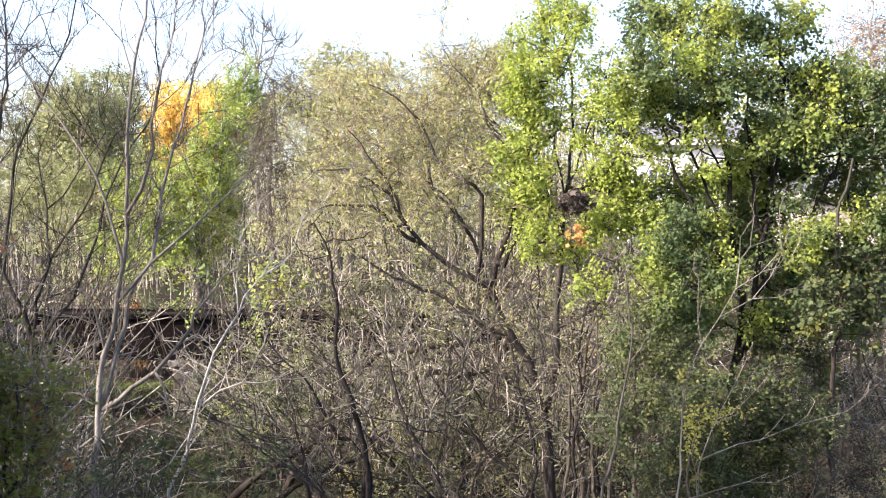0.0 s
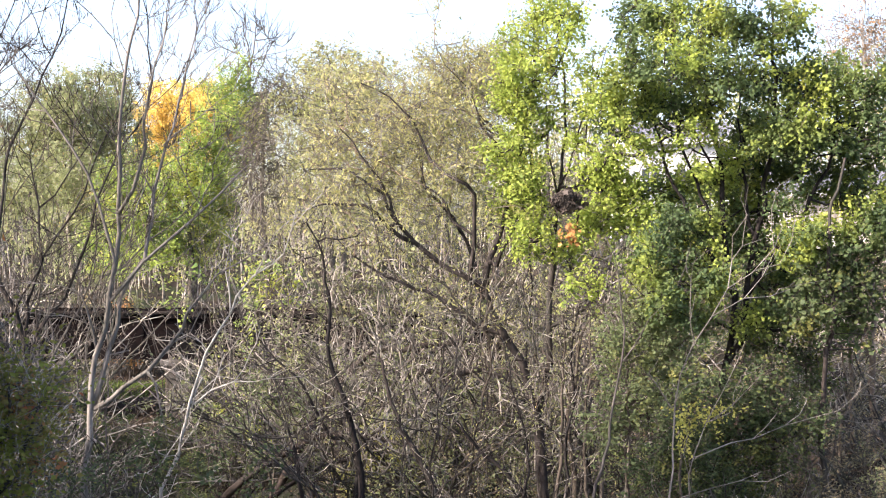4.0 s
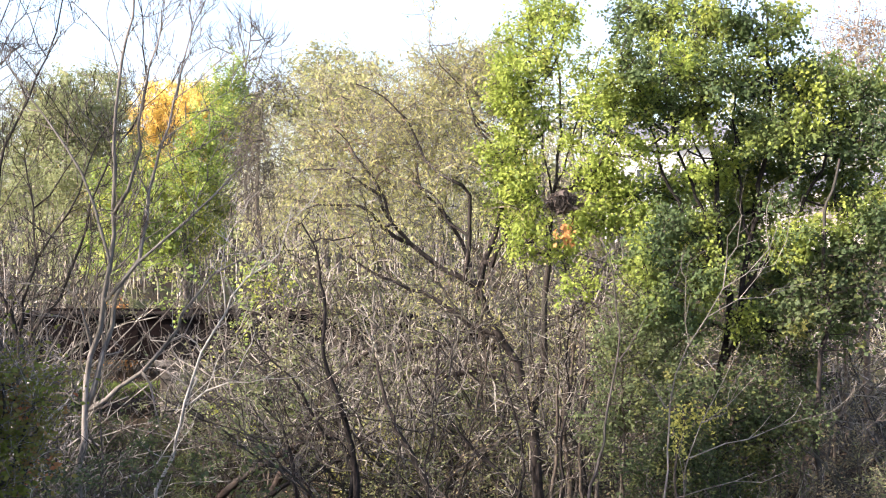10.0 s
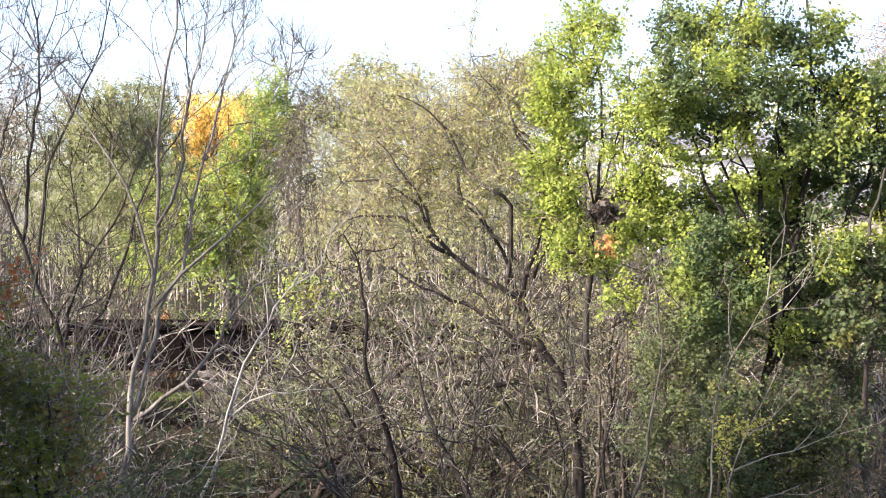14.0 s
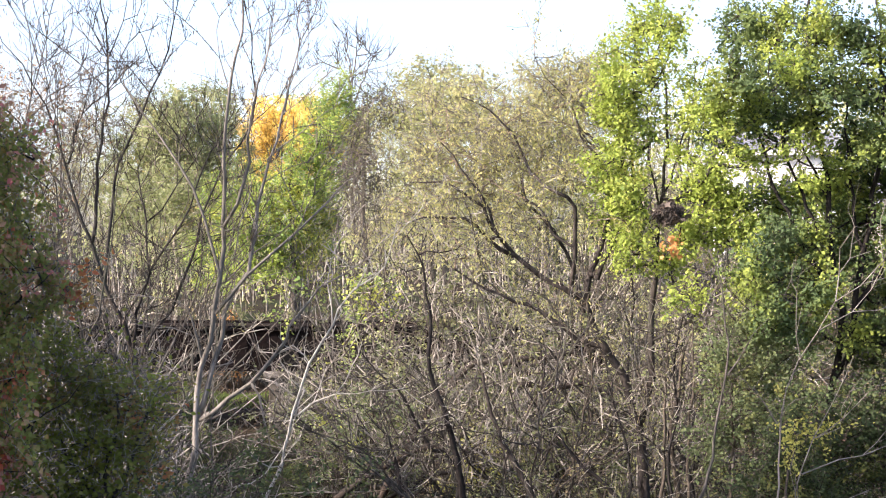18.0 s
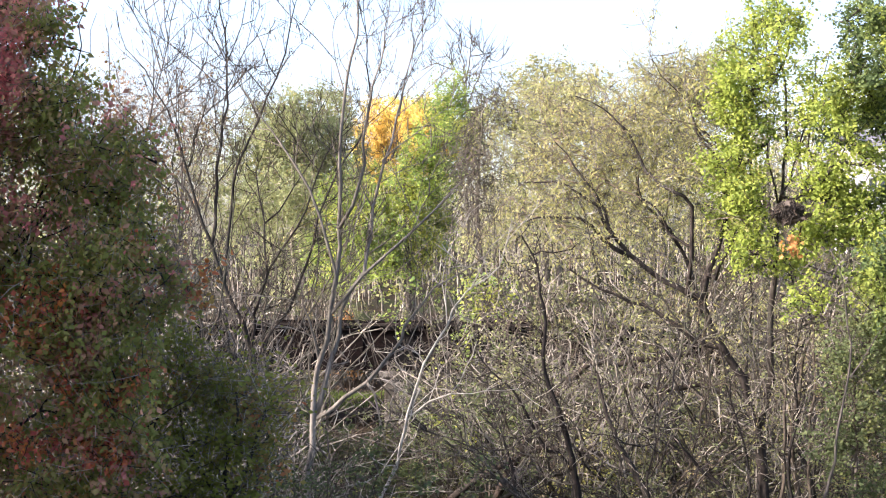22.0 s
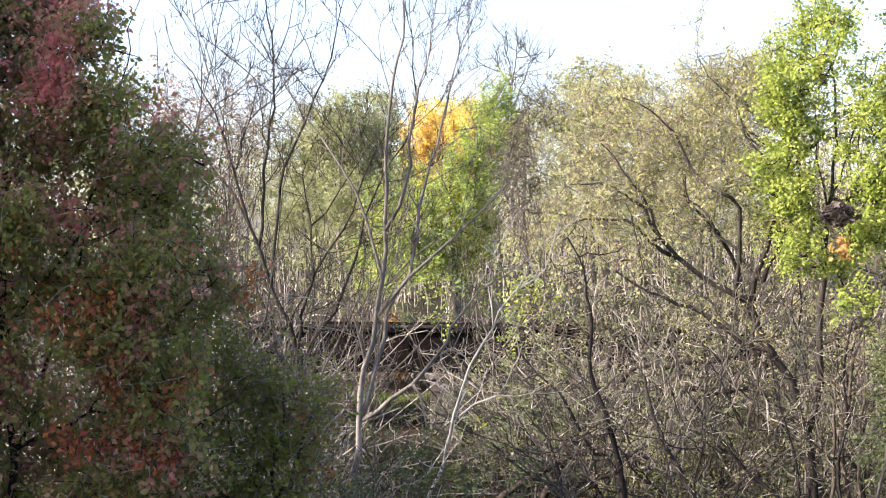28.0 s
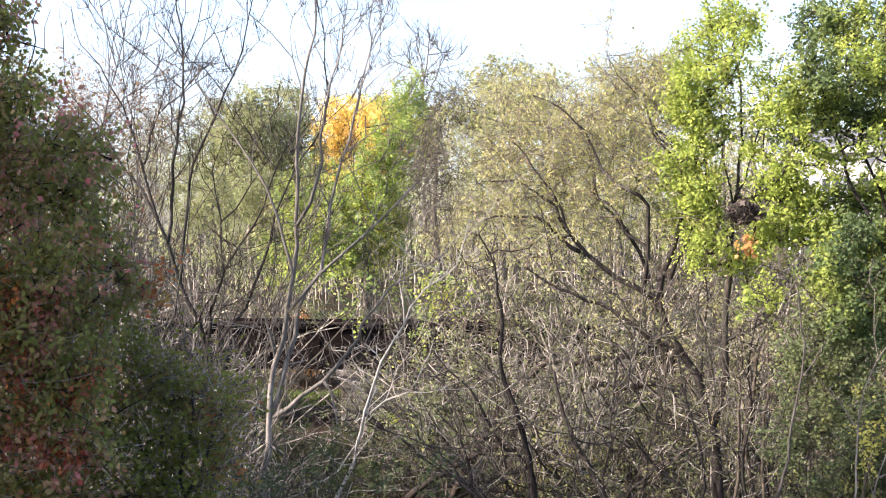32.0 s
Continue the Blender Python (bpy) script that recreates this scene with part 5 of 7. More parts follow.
make_tree("bare_tree", "many-stemmed bare tree with crossing dark stems", "tree",
          [
           ([(-7.75, 25.00, 6.37), (-7.70, 24.97, 6.87), (-7.54, 24.95, 7.44), (-7.37, 24.92, 7.77), (-7.14, 24.89, 8.07), (-6.90, 24.87, 8.52), (-6.69, 24.84, 8.83), (-6.53, 24.81, 9.29), (-6.38, 24.78, 9.84), (-6.19, 24.76, 10.25), (-5.96, 24.73, 10.71), (-5.64, 24.70, 11.28), (-5.47, 24.68, 11.71), (-5.34, 24.65, 12.20), (-5.42, 24.62, 12.74), (-5.50, 24.60, 13.39), (-5.54, 24.57, 14.04)], 0.055, 0.007),
           ([(-7.70, 24.97, 6.87), (-7.86, 24.92, 7.43), (-7.98, 24.88, 7.83), (-8.20, 24.83, 8.18), (-8.32, 24.78, 8.55), (-8.49, 24.73, 8.99), (-8.57, 24.68, 9.44), (-8.75, 24.63, 9.85), (-8.88, 24.58, 10.38), (-8.95, 24.53, 10.88), (-9.12, 24.48, 11.37), (-9.31, 24.44, 11.90), (-9.58, 24.39, 12.31), (-9.83, 24.34, 12.72), (-10.16, 24.29, 13.19)], 0.05, 0.008),
           ([(-8.57, 24.68, 9.44), (-8.91, 24.80, 9.83), (-9.20, 24.91, 10.34), (-9.54, 25.03, 10.81), (-10.00, 25.15, 11.56), (-10.45, 25.26, 12.01), (-10.88, 25.38, 12.47)], 0.03, 0.008),
           ([(-8.53, 24.68, 9.38), (-8.47, 24.70, 9.77), (-8.46, 24.73, 10.27), (-8.41, 24.75, 10.89), (-8.37, 24.77, 11.72), (-8.33, 24.80, 12.39), (-8.30, 24.82, 12.95), (-8.32, 24.85, 13.52), (-8.44, 24.87, 14.20), (-8.50, 24.89, 14.77)], 0.038, 0.01),
           ([(-8.30, 24.82, 12.98), (-8.52, 24.67, 13.47), (-8.82, 24.52, 13.86)], 0.014, 0.005),
           ([(-8.29, 24.82, 12.89), (-8.05, 24.80, 13.21), (-7.95, 24.78, 13.72), (-7.84, 24.76, 14.27)], 0.016, 0.006),
           ([(-8.32, 24.78, 8.55), (-8.30, 24.77, 9.05), (-8.23, 24.77, 9.55), (-8.12, 24.76, 10.05), (-8.03, 24.76, 10.60), (-7.93, 24.75, 10.96), (-7.79, 24.75, 11.38), (-7.61, 24.75, 11.78), (-7.38, 24.74, 12.22), (-7.22, 24.74, 12.58), (-7.09, 24.73, 13.04), (-6.99, 24.73, 13.62), (-6.95, 24.72, 14.23)], 0.036, 0.008),
           ([(-7.82, 24.97, 6.82), (-7.77, 24.90, 7.49), (-7.65, 24.83, 8.11), (-7.49, 24.75, 8.58), (-7.38, 24.68, 8.83), (-7.17, 24.60, 9.18), (-6.88, 24.53, 9.62), (-6.63, 24.46, 10.03), (-6.47, 24.38, 10.37), (-6.26, 24.31, 10.77), (-6.06, 24.24, 11.07), (-5.81, 24.16, 11.40), (-5.65, 24.09, 11.76)], 0.036, 0.008),
           ([(-7.41, 24.68, 8.81), (-7.48, 24.75, 9.27), (-7.51, 24.81, 9.71), (-7.62, 24.88, 10.29), (-7.75, 24.95, 10.70), (-7.94, 25.01, 10.86)], 0.024, 0.007),
           ([(-8.17, 24.88, 7.60), (-7.80, 24.73, 8.10), (-7.43, 24.58, 8.59)], 0.024, 0.016),
           ([(-7.50, 24.81, 9.76), (-7.22, 24.78, 10.06), (-6.87, 24.74, 10.52), (-6.52, 24.71, 10.98), (-6.35, 24.68, 11.22)], 0.018, 0.006),
           ([(-7.61, 24.75, 11.78), (-7.81, 24.75, 12.15), (-7.98, 24.75, 12.49), (-8.06, 24.76, 12.83)], 0.016, 0.005),
           ([(-7.22, 24.74, 12.58), (-7.36, 24.72, 12.91), (-7.54, 24.70, 13.36), (-7.76, 24.68, 13.72)], 0.014, 0.005),
           ([(-8.95, 24.53, 10.88), (-8.83, 24.56, 11.49), (-8.65, 24.59, 11.95), (-8.55, 24.62, 12.49), (-8.46, 24.65, 12.82)], 0.02, 0.006),
           ([(-7.38, 24.68, 8.83), (-7.11, 24.73, 8.96), (-6.88, 24.78, 9.16)], 0.014, 0.005),
           ([(-8.33, 24.80, 12.39), (-8.59, 24.89, 12.61), (-8.93, 24.98, 12.68)], 0.012, 0.005)],
          [], 22, BARK_DARK, BARK_BROWN, thin=1.05, side=4.2, side_reach=1.4, bare_below=0.25, twig=(1.6, 0.32, (0, 0, 0.35)), spread=0.42,
          twig_r=(0.0055, 0.0035), tip=0.007, wobble=0.014, rise=0.1, leaf_mat=SEED_KEYS, leaf=("key", 0.10), leaves_per_twig=2.6, droop=2.0, scatter=0.09)
make_tree("bare_tree", "slender bare tree leaning over the creek", "tree",
          [
           ([(-5.66, 27.00, 4.04), (-5.43, 26.97, 4.53), (-5.24, 26.93, 5.15), (-4.96, 26.90, 5.80), (-4.78, 26.87, 6.34), (-4.64, 26.83, 6.84), (-4.37, 26.80, 7.31), (-4.19, 26.77, 7.67), (-4.05, 26.73, 8.06), (-3.70, 26.70, 8.42), (-3.27, 26.67, 8.70), (-3.10, 26.64, 8.95), (-2.97, 26.60, 9.51), (-2.82, 26.57, 9.83)], 0.055, 0.01),
           ([(-4.94, 26.90, 5.81), (-4.55, 26.83, 6.07), (-4.08, 26.76, 6.24), (-3.70, 26.68, 6.29)], 0.024, 0.007),
           ([(-4.19, 26.77, 7.67), (-4.24, 26.86, 8.11), (-4.28, 26.95, 8.58), (-4.24, 27.04, 9.11)], 0.018, 0.007),
           ([(-4.78, 26.87, 6.34), (-4.91, 26.88, 6.08), (-4.99, 26.90, 5.73)], 0.02, 0.012),
           ([(-5.24, 26.93, 5.15), (-5.41, 26.85, 4.90), (-5.56, 26.77, 4.63)], 0.014, 0.006),
           ([(-4.64, 26.83, 6.84), (-4.78, 26.82, 7.07), (-5.02, 26.81, 7.28)], 0.014, 0.006),
           ([(-3.70, 26.70, 8.42), (-3.48, 26.70, 8.84), (-3.29, 26.69, 9.28)], 0.014, 0.006)],
          [], 23, BARK_PALE, BARK_PALE, side=3.4, side_reach=0.9, twig=(0.8, 0.4, (0.1, 0, 0.35)), spread=0.45, twig_r=(0.0065, 0.003), tip=0.008, wobble=0.014)
make_tree("bare_tree", "slim pale bare tree beside the near tree", "tree",
          [
           ([(-9.80, 23.00, 8.00), (-9.55, 22.95, 9.47), (-9.40, 22.89, 10.50), (-9.19, 22.84, 11.45), (-8.99, 22.78, 11.98), (-8.84, 22.73, 12.53), (-8.67, 22.68, 13.03), (-8.56, 22.62, 13.35), (-8.43, 22.57, 13.90)], 0.045, 0.008),
           ([(-9.22, 22.84, 11.33), (-8.78, 22.76, 11.73), (-8.34, 22.67, 12.04), (-8.12, 22.59, 12.16)], 0.016, 0.006),
           ([(-8.84, 22.73, 12.53), (-9.03, 22.83, 12.98), (-9.20, 22.93, 13.53), (-9.31, 23.04, 13.97)], 0.015, 0.006),
           ([(-8.67, 22.68, 13.03), (-8.74, 22.70, 13.37), (-8.77, 22.72, 13.78)], 0.012, 0.005),
           ([(-8.99, 22.78, 11.98), (-8.92, 22.62, 12.54), (-8.90, 22.46, 13.02)], 0.014, 0.006),
           ([(-9.55, 22.95, 9.47), (-9.28, 22.92, 10.09), (-8.72, 22.89, 9.83), (-8.47, 22.86, 10.31), (-8.22, 22.83, 10.80)], 0.02, 0.007)],
          [], 24, BARK_GREY, BARK_BROWN, side=4.2, side_reach=1.4, bare_below=0.25, twig=(1.6, 0.32, (0, 0, 0.35)), spread=0.42, twig_r=(0.0055, 0.0035), tip=0.007, wobble=0.014,
          leaf_mat=SEED_KEYS, leaf=("key", 0.10), leaves_per_twig=2.6, droop=2.0, scatter=0.09)
make_tree("dead_sapling", "pale dead sapling with forked bare branches", "tree",
          [
           ([(3.32, 19.00, 4.50), (3.35, 18.96, 5.39), (3.42, 18.91, 6.07), (3.40, 18.87, 6.71), (3.49, 18.83, 7.14), (3.72, 18.78, 7.63), (3.97, 18.74, 8.04), (4.19, 18.70, 8.49), (4.54, 18.66, 8.69), (4.81, 18.61, 9.02), (4.93, 18.57, 9.34)], 0.03, 0.006),
           ([(3.40, 18.87, 6.71), (3.20, 18.80, 7.03), (3.05, 18.73, 7.23)], 0.012, 0.005),
           ([(4.19, 18.70, 8.49), (4.18, 18.79, 8.89), (4.33, 18.89, 9.08), (4.74, 18.98, 9.15)], 0.013, 0.005),
           ([(3.97, 18.74, 8.04), (4.37, 18.77, 8.27), (4.78, 18.80, 8.33), (5.11, 18.83, 8.43)], 0.012, 0.005),
           ([(3.72, 18.78, 7.63), (3.63, 18.65, 7.97), (3.68, 18.51, 8.37)], 0.01, 0.004),
           ([(4.54, 18.66, 8.69), (4.90, 18.63, 8.79)], 0.008, 0.004)],
          [], 25, BARK_ASH, BARK_ASH, thin=0.8, side=1.6, side_reach=0.6, tip=0.006, twig=(0.6, 0.35, (0.2, 0, 0.3)), twig_r=(0.004, 0.002), wobble=0.02)
make_tree("dead_sapling", "thin dead sapling with bare side branches", "tree",
          [
           ([(3.58, 19.50, 4.38), (3.65, 19.43, 5.31), (3.85, 19.36, 5.92), (4.07, 19.28, 6.47), (4.30, 19.21, 6.92), (4.47, 19.14, 7.30), (4.52, 19.07, 7.66)], 0.024, 0.006),
           ([(4.07, 19.28, 6.47), (4.38, 19.17, 6.74), (4.72, 19.06, 7.14)], 0.012, 0.005),
           ([(3.85, 19.36, 5.92), (4.37, 19.48, 6.09), (4.82, 19.61, 6.15), (5.36, 19.74, 6.29), (5.79, 19.86, 6.46)], 0.014, 0.005),
           ([(3.65, 19.43, 5.31), (4.04, 19.46, 5.38), (4.45, 19.49, 5.56), (4.86, 19.52, 5.68)], 0.012, 0.005)],
          [], 26, BARK_ASH, BARK_ASH, thin=0.8, side=1.6, side_reach=0.6, tip=0.006, twig=(0.6, 0.35, (0.2, 0, 0.3)), twig_r=(0.004, 0.002), wobble=0.02)
make_tree("dead_sapling", "leaning bare branch in the thicket", "tree",
          [([(3.33, 28.00, 3.47), (3.51, 28.00, 4.32), (3.79, 28.00, 5.52), (4.03, 28.00, 6.61), (4.06, 28.00, 7.58), (3.88, 28.00, 8.54),
        (3.64, 28.00, 9.27)], 0.05, 0.01), ([(4.03, 28.00, 6.61), (4.54, 28.00, 7.46), (4.90, 28.00, 7.82)], 0.02, 0.006)],
          [], 27, BARK_GREY, BARK_GREY, twig=(0.8, 0.5, (0.1, 0, 0.3)), twig_r=(0.005, 0.002))
for k, (pts, r0, r1, d) in enumerate([
        ([(-1.76, 33.00, 2.06), (-1.88, 33.00, 2.77), (-2.04, 33.00, 4.32), (-2.28, 33.00, 5.26), (-2.66, 33.00, 6.28), (-2.70, 33.00, 7.45), (-2.82, 33.00, 8.55),
        (-2.98, 33.00, 9.17), (-3.26, 33.00, 9.67)], 0.11, 0.02, 0),
        ([(0.23, 33.00, 2.06), (0.00, 33.00, 2.74), (-0.31, 33.00, 3.54), (-0.94, 33.00, 4.79), (-1.20, 33.00, 5.47), (-1.34, 33.00, 6.19)], 0.14, 0.03, 0),
        ([(-2.11, 34.00, 3.75), (-2.67, 34.00, 4.11), (-3.14, 34.00, 4.93), (-3.64, 34.00, 5.63), (-4.17, 34.00, 6.10), (-4.61, 34.00, 6.69)], 0.09, 0.015, 0)]
        + [([(3.45, 32.50, 2.16), (3.45, 32.50, 3.28), (3.31, 32.50, 4.55), (3.52, 32.50, 5.67), (3.59, 32.50, 6.79), (4.08, 32.50, 7.63)], 0.10, 0.02, 0),
        ([(4.08, 32.50, 2.16), (3.87, 32.50, 3.14), (3.66, 32.50, 4.13), (3.17, 32.50, 4.97)], 0.08, 0.02, 0),
        ([(2.98, 32.00, 2.27), (3.04, 32.00, 4.06), (3.12, 32.00, 5.44), (3.20, 32.00, 6.55), (3.09, 32.00, 7.37)], 0.06, 0.02, 0), ([(3.33, 32.00, 2.27),
        (3.19, 32.00, 3.79), (3.40, 32.00, 5.44), (3.29, 32.00, 6.82), (3.53, 32.00, 7.65)], 0.05, 0.015, 0)] + [([(3.70, 32.00, 2.27), (3.62, 32.00, 4.61),
        (3.84, 32.00, 6.27), (3.78, 32.00, 7.37)], 0.06, 0.02, 0),
        ([(2.19, 32.50, 2.16), (2.30, 32.50, 3.42), (2.16, 32.50, 4.55), (1.84, 32.50, 5.53), (1.91, 32.50, 6.23)], 0.045, 0.015, 0),
        ([(-3.28, 34.00, 1.85), (-3.58, 34.00, 3.31), (-3.87, 34.00, 4.34), (-4.31, 34.00, 4.78), (-4.53, 34.00, 5.22)], 0.08, 0.015, 0),
        ([(2.51, 33.00, 2.34), (1.72, 33.00, 3.34), (0.94, 33.00, 4.05), (0.09, 33.00, 5.33), (-0.34, 33.00, 5.90)], 0.08, 0.015, 0)]):
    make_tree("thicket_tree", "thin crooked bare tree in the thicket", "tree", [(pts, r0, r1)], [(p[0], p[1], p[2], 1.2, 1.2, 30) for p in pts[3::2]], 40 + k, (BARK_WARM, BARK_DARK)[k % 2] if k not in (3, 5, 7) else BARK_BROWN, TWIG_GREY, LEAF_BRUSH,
              ("diamond", 0.08), targets=0.4, twig=(1.6, 0.5, (0, 0, 0.15)), leaves_per_twig=1.2, twig_r=(0.009, 0.005), tip=0.011, wobble=0.14, side=1.2, side_reach=0.9, group="bare trees in the thicket")

# fallen logs
for k, (pts, r) in enumerate([([(-1.94, 41.00, 5.82), (-0.98, 41.00, 5.82), (-0.49, 41.00, 5.97), (0.29, 41.00, 6.02), (1.16, 41.00, 6.21)], 0.14),
        ([(-0.69, 41.00, 5.13), (0.20, 41.00, 5.04), (0.78, 41.00, 5.08), (1.34, 41.00, 5.24), (2.05, 41.00, 5.01)], 0.13),
                              ([(-4.41, 38.00, 3.04), (-3.34, 38.00, 3.53), (-2.44, 38.00, 3.61), (-1.38, 38.00, 3.46)], 0.13), ([(-4.41, 36.00, 2.20),
        (-4.10, 36.00, 2.45), (-3.07, 36.00, 3.04), (-2.39, 36.00, 3.21)], 0.09)]):
    x, y, z = pts[0]
    foot = (x - 3.6, y + 1.2, gz(x - 3.6, y + 1.2) - 0.1)
    log = thing("leaning_log", foot, "fallen trunk leaning over through the brush", "log", "leaning logs")
    path = smooth_path([foot, (x - 1.6, y + 0.5, foot[2] + 0.66 * (z - foot[2]))] + list(pts), 0.35)
    rr = np.linspace(r, r * 0.6, len(path)) * (1 + 0.12 * np.sin(np.arange(len(path)) * 1.7))
    hang("trunk", mesh_of("trunk", *tube(path, rr, 10), LOG, True), log)
    stub = [path[len(path) // 2], path[len(path) // 2] + np.array([0.1, -0.1, 0.35]), path[len(path) // 2] + np.array([0.3, -0.1, 0.65])]
    hang("broken_branch", mesh_of("stub", *tube(stub, [r * 0.4, r * 0.3, 0.02], 6), LOG, True), log)

# ---------------------------------------------------------------- far trees
def far_tree(name, label, clumps, seed, leaf_mat, d, leaf=("diamond", 0.25), bark=BARK_GREY, targets=0.24, twig=(2.8, 0.9, (0, 0, 0.2)), per=7, tip=0.015, droop=0.3, twig_r=(0.012, 0.006), twig_mat=TWIG_GREY, flat=0.8, bend=0.25, spread=0.7):
    clumps = [(cx, cy, cz, 1.25 * rx, 1.2 * rz, n) for cx, cy, cz, rx, rz, n in clumps]
    x = sum(c[0] for c in clumps) / len(clumps)
    y = d
    lo, hi = gz(x, y) - 0.3, max(c[2] for c in clumps)
    limbs = [([(x, y, lo), (x + 0.15, y, lo + (hi - lo) * 0.35), (x - 0.1, y, lo + (hi - lo) * 0.65), (x + 0.1, y, hi - 0.4)], 0.012 * (hi - lo) + 0.06, 0.03)]
    return make_tree(name, label, "tree", limbs, clumps, seed, bark, twig_mat, leaf_mat, leaf, targets, twig, per, twig_r, tip, 0.6, 0.2, 0.1, flat, "trees behind the bridge", 0.12, split=0, droop=droop, bend=bend, spread=spread, depth=2.2)


far_tree("ash_tree", "dense rounded tree with olive-green leaves turning gold at the top", [(-23.52, 86.00, 18.54, 2.60, 1.85, 420),
        (-25.19, 86.00, 16.69, 2.41, 2.23, 420), (-21.67, 86.00, 16.69, 2.23, 2.23, 420), (-23.52, 86.00, 15.39, 2.97, 2.23, 420),
        (-26.12, 86.00, 13.54, 2.60, 2.60, 300), (-23.52, 86.00, 12.42, 2.97, 2.60, 420), (-20.92, 86.00, 13.16, 1.85, 2.60, 300),
        (-25.75, 86.00, 10.20, 2.97, 2.60, 130), (-22.41, 86.00, 9.45, 2.97, 2.97, 150),
        (-27.42, 86.00, 14.28, 1.48, 2.97, 120)], 61, LEAF_ASH, 86, twig=(2.6, 0.9, (0, 0, 0.3)), targets=0.42, per=17, flat=0.7, leaf=("diamond", 0.17), droop=0.4, bark=TWIG_GREY, twig_r=(0.010, 0.005))
far_tree("golden_tree", "golden autumn tree with dense yellow-orange leaves", [(-18.60, 96.00, 19.30, 2.0, 1.60, 460), (-19.90, 96.00, 17.60, 1.9, 2.07, 440),
        (-17.20, 96.00, 18.20, 1.9, 2.0, 420), (-18.72, 96.00, 15.72, 2.6, 1.66, 300), (-16.30, 96.00, 19.40, 1.5, 1.3, 240), (-15.60, 96.00, 17.40, 1.4, 1.6, 200)],
         62, LEAF_YELLOW, 96, per=24, leaf=("diamond", 0.19))
far_tree("green_tree", "leafy green tree covered in creeper", [(-11.91, 78.00, 18.16, 1.51, 1.51, 360), (-12.92, 78.00, 16.14, 1.35, 1.68, 300),
        (-11.24, 78.00, 16.48, 1.01, 1.35, 180), (-13.59, 78.00, 14.12, 1.68, 1.68, 320), (-15.28, 78.00, 12.78, 2.02, 1.68, 300),
        (-16.62, 78.00, 11.09, 1.68, 2.02, 300), (-14.60, 78.00, 10.42, 2.02, 2.02, 360), (-18.30, 78.00, 12.78, 1.18, 2.02, 220),
        (-18.98, 78.00, 9.41, 1.35, 2.02, 260), (-12.92, 78.00, 11.77, 1.35, 2.02, 200), (-15.28, 78.00, 8.40, 2.36, 1.35, 200)], 63, LEAF_GREEN, 78, per=24, leaf=("diamond", 0.155))
far_tree("poplar_tree", "bare grey tree with hanging twigs", [(-8.39, 64.00, 16.52, 0.69, 1.66, 160), (-8.67, 64.00, 14.31, 0.77, 1.66, 160),
        (-8.12, 64.00, 12.10, 0.88, 1.93, 160), (-9.22, 64.00, 12.38, 0.69, 1.66, 100),
        (-7.43, 64.00, 17.07, 0.61, 1.10, 100)], 64, None, 64, per=0, twig=(3.4, 1.2, (0.05, 0, -0.5)), targets=0.5, twig_mat=BARK_GREY, twig_r=(0.014, 0.008))
far_tree("willow_tree", "hazy willow with fine sparse yellow-olive leaves", [(-5.24, 66.00, 17.32, 1.42, 1.42, 300), (-6.38, 66.00, 16.18, 1.71, 1.42, 300),
        (-4.67, 66.00, 15.33, 1.99, 1.71, 300), (-6.95, 66.00, 13.90, 1.71, 1.71, 240), (-5.24, 66.00, 12.48, 2.28, 1.71, 280),
        (-7.23, 66.00, 11.06, 1.71, 1.71, 200), (-3.82, 66.00, 17.04, 1.14, 1.14, 200),
        (-2.68, 66.00, 16.75, 1.14, 1.42, 200)], 65, LEAF_WILLOW, 66, ("narrow", 0.17), twig=(4.5, 1.1, (0, 0, -0.3)), per=9, droop=0.8, twig_r=(0.014, 0.007), twig_mat=TWIG_GREY)
far_tree("willow_tree", "pale willow with sparse yellowing leaves", [(1.23, 62.00, 17.62, 1.47, 1.34, 300), (0.16, 62.00, 16.28, 1.34, 1.34, 260),
        (2.30, 62.00, 16.28, 1.07, 1.60, 240), (1.23, 62.00, 14.41, 1.87, 1.60, 300), (-0.64, 62.00, 14.41, 1.34, 1.60, 240),
        (-1.71, 62.00, 14.68, 1.34, 1.60, 220), (2.03, 62.00, 12.54, 1.34, 1.87, 240), (-0.11, 62.00, 12.00, 1.60, 1.87, 260),
        (-2.25, 62.00, 12.27, 1.60, 1.60, 220),
        (2.84, 62.00, 17.89, 0.80, 1.07, 140)], 66, LEAF_CREAM, 62, ("narrow", 0.17), twig=(4.5, 1.1, (0, 0, -0.3)), per=9, droop=0.8, twig_r=(0.014, 0.007), twig_mat=TWIG_PALE)
far_tree("oak_tree", "brown-topped tree rising behind the willows", [(-7.30, 92.00, 22.19, 1.39, 1.19, 220), (-8.89, 92.00, 21.59, 1.19, 0.99, 160),
        (-5.72, 92.00, 21.59, 1.19, 0.99, 140), (-3.73, 92.00, 21.59, 0.79, 0.79, 90), (-7.30, 92.00, 19.81, 2.38, 1.59, 260)], 67, LEAF_OLIVE, 92, per=4)
far_tree("bare_far_tree", "bare tree with fine brown twigs behind the bridge", [(-24.33, 100.00, 19.45, 1.73, 2.16, 160), (-30.80, 100.00, 18.16, 2.16, 2.59, 200),
        (-35.55, 100.00, 17.29, 2.59, 3.45, 260), (-32.53, 100.00, 13.84, 2.59, 3.02, 220)], 68, LEAF_OLIVE, 100, per=3, twig=(5, 1.3, (0, 0, 0.2)), twig_r=(0.02, 0.01))
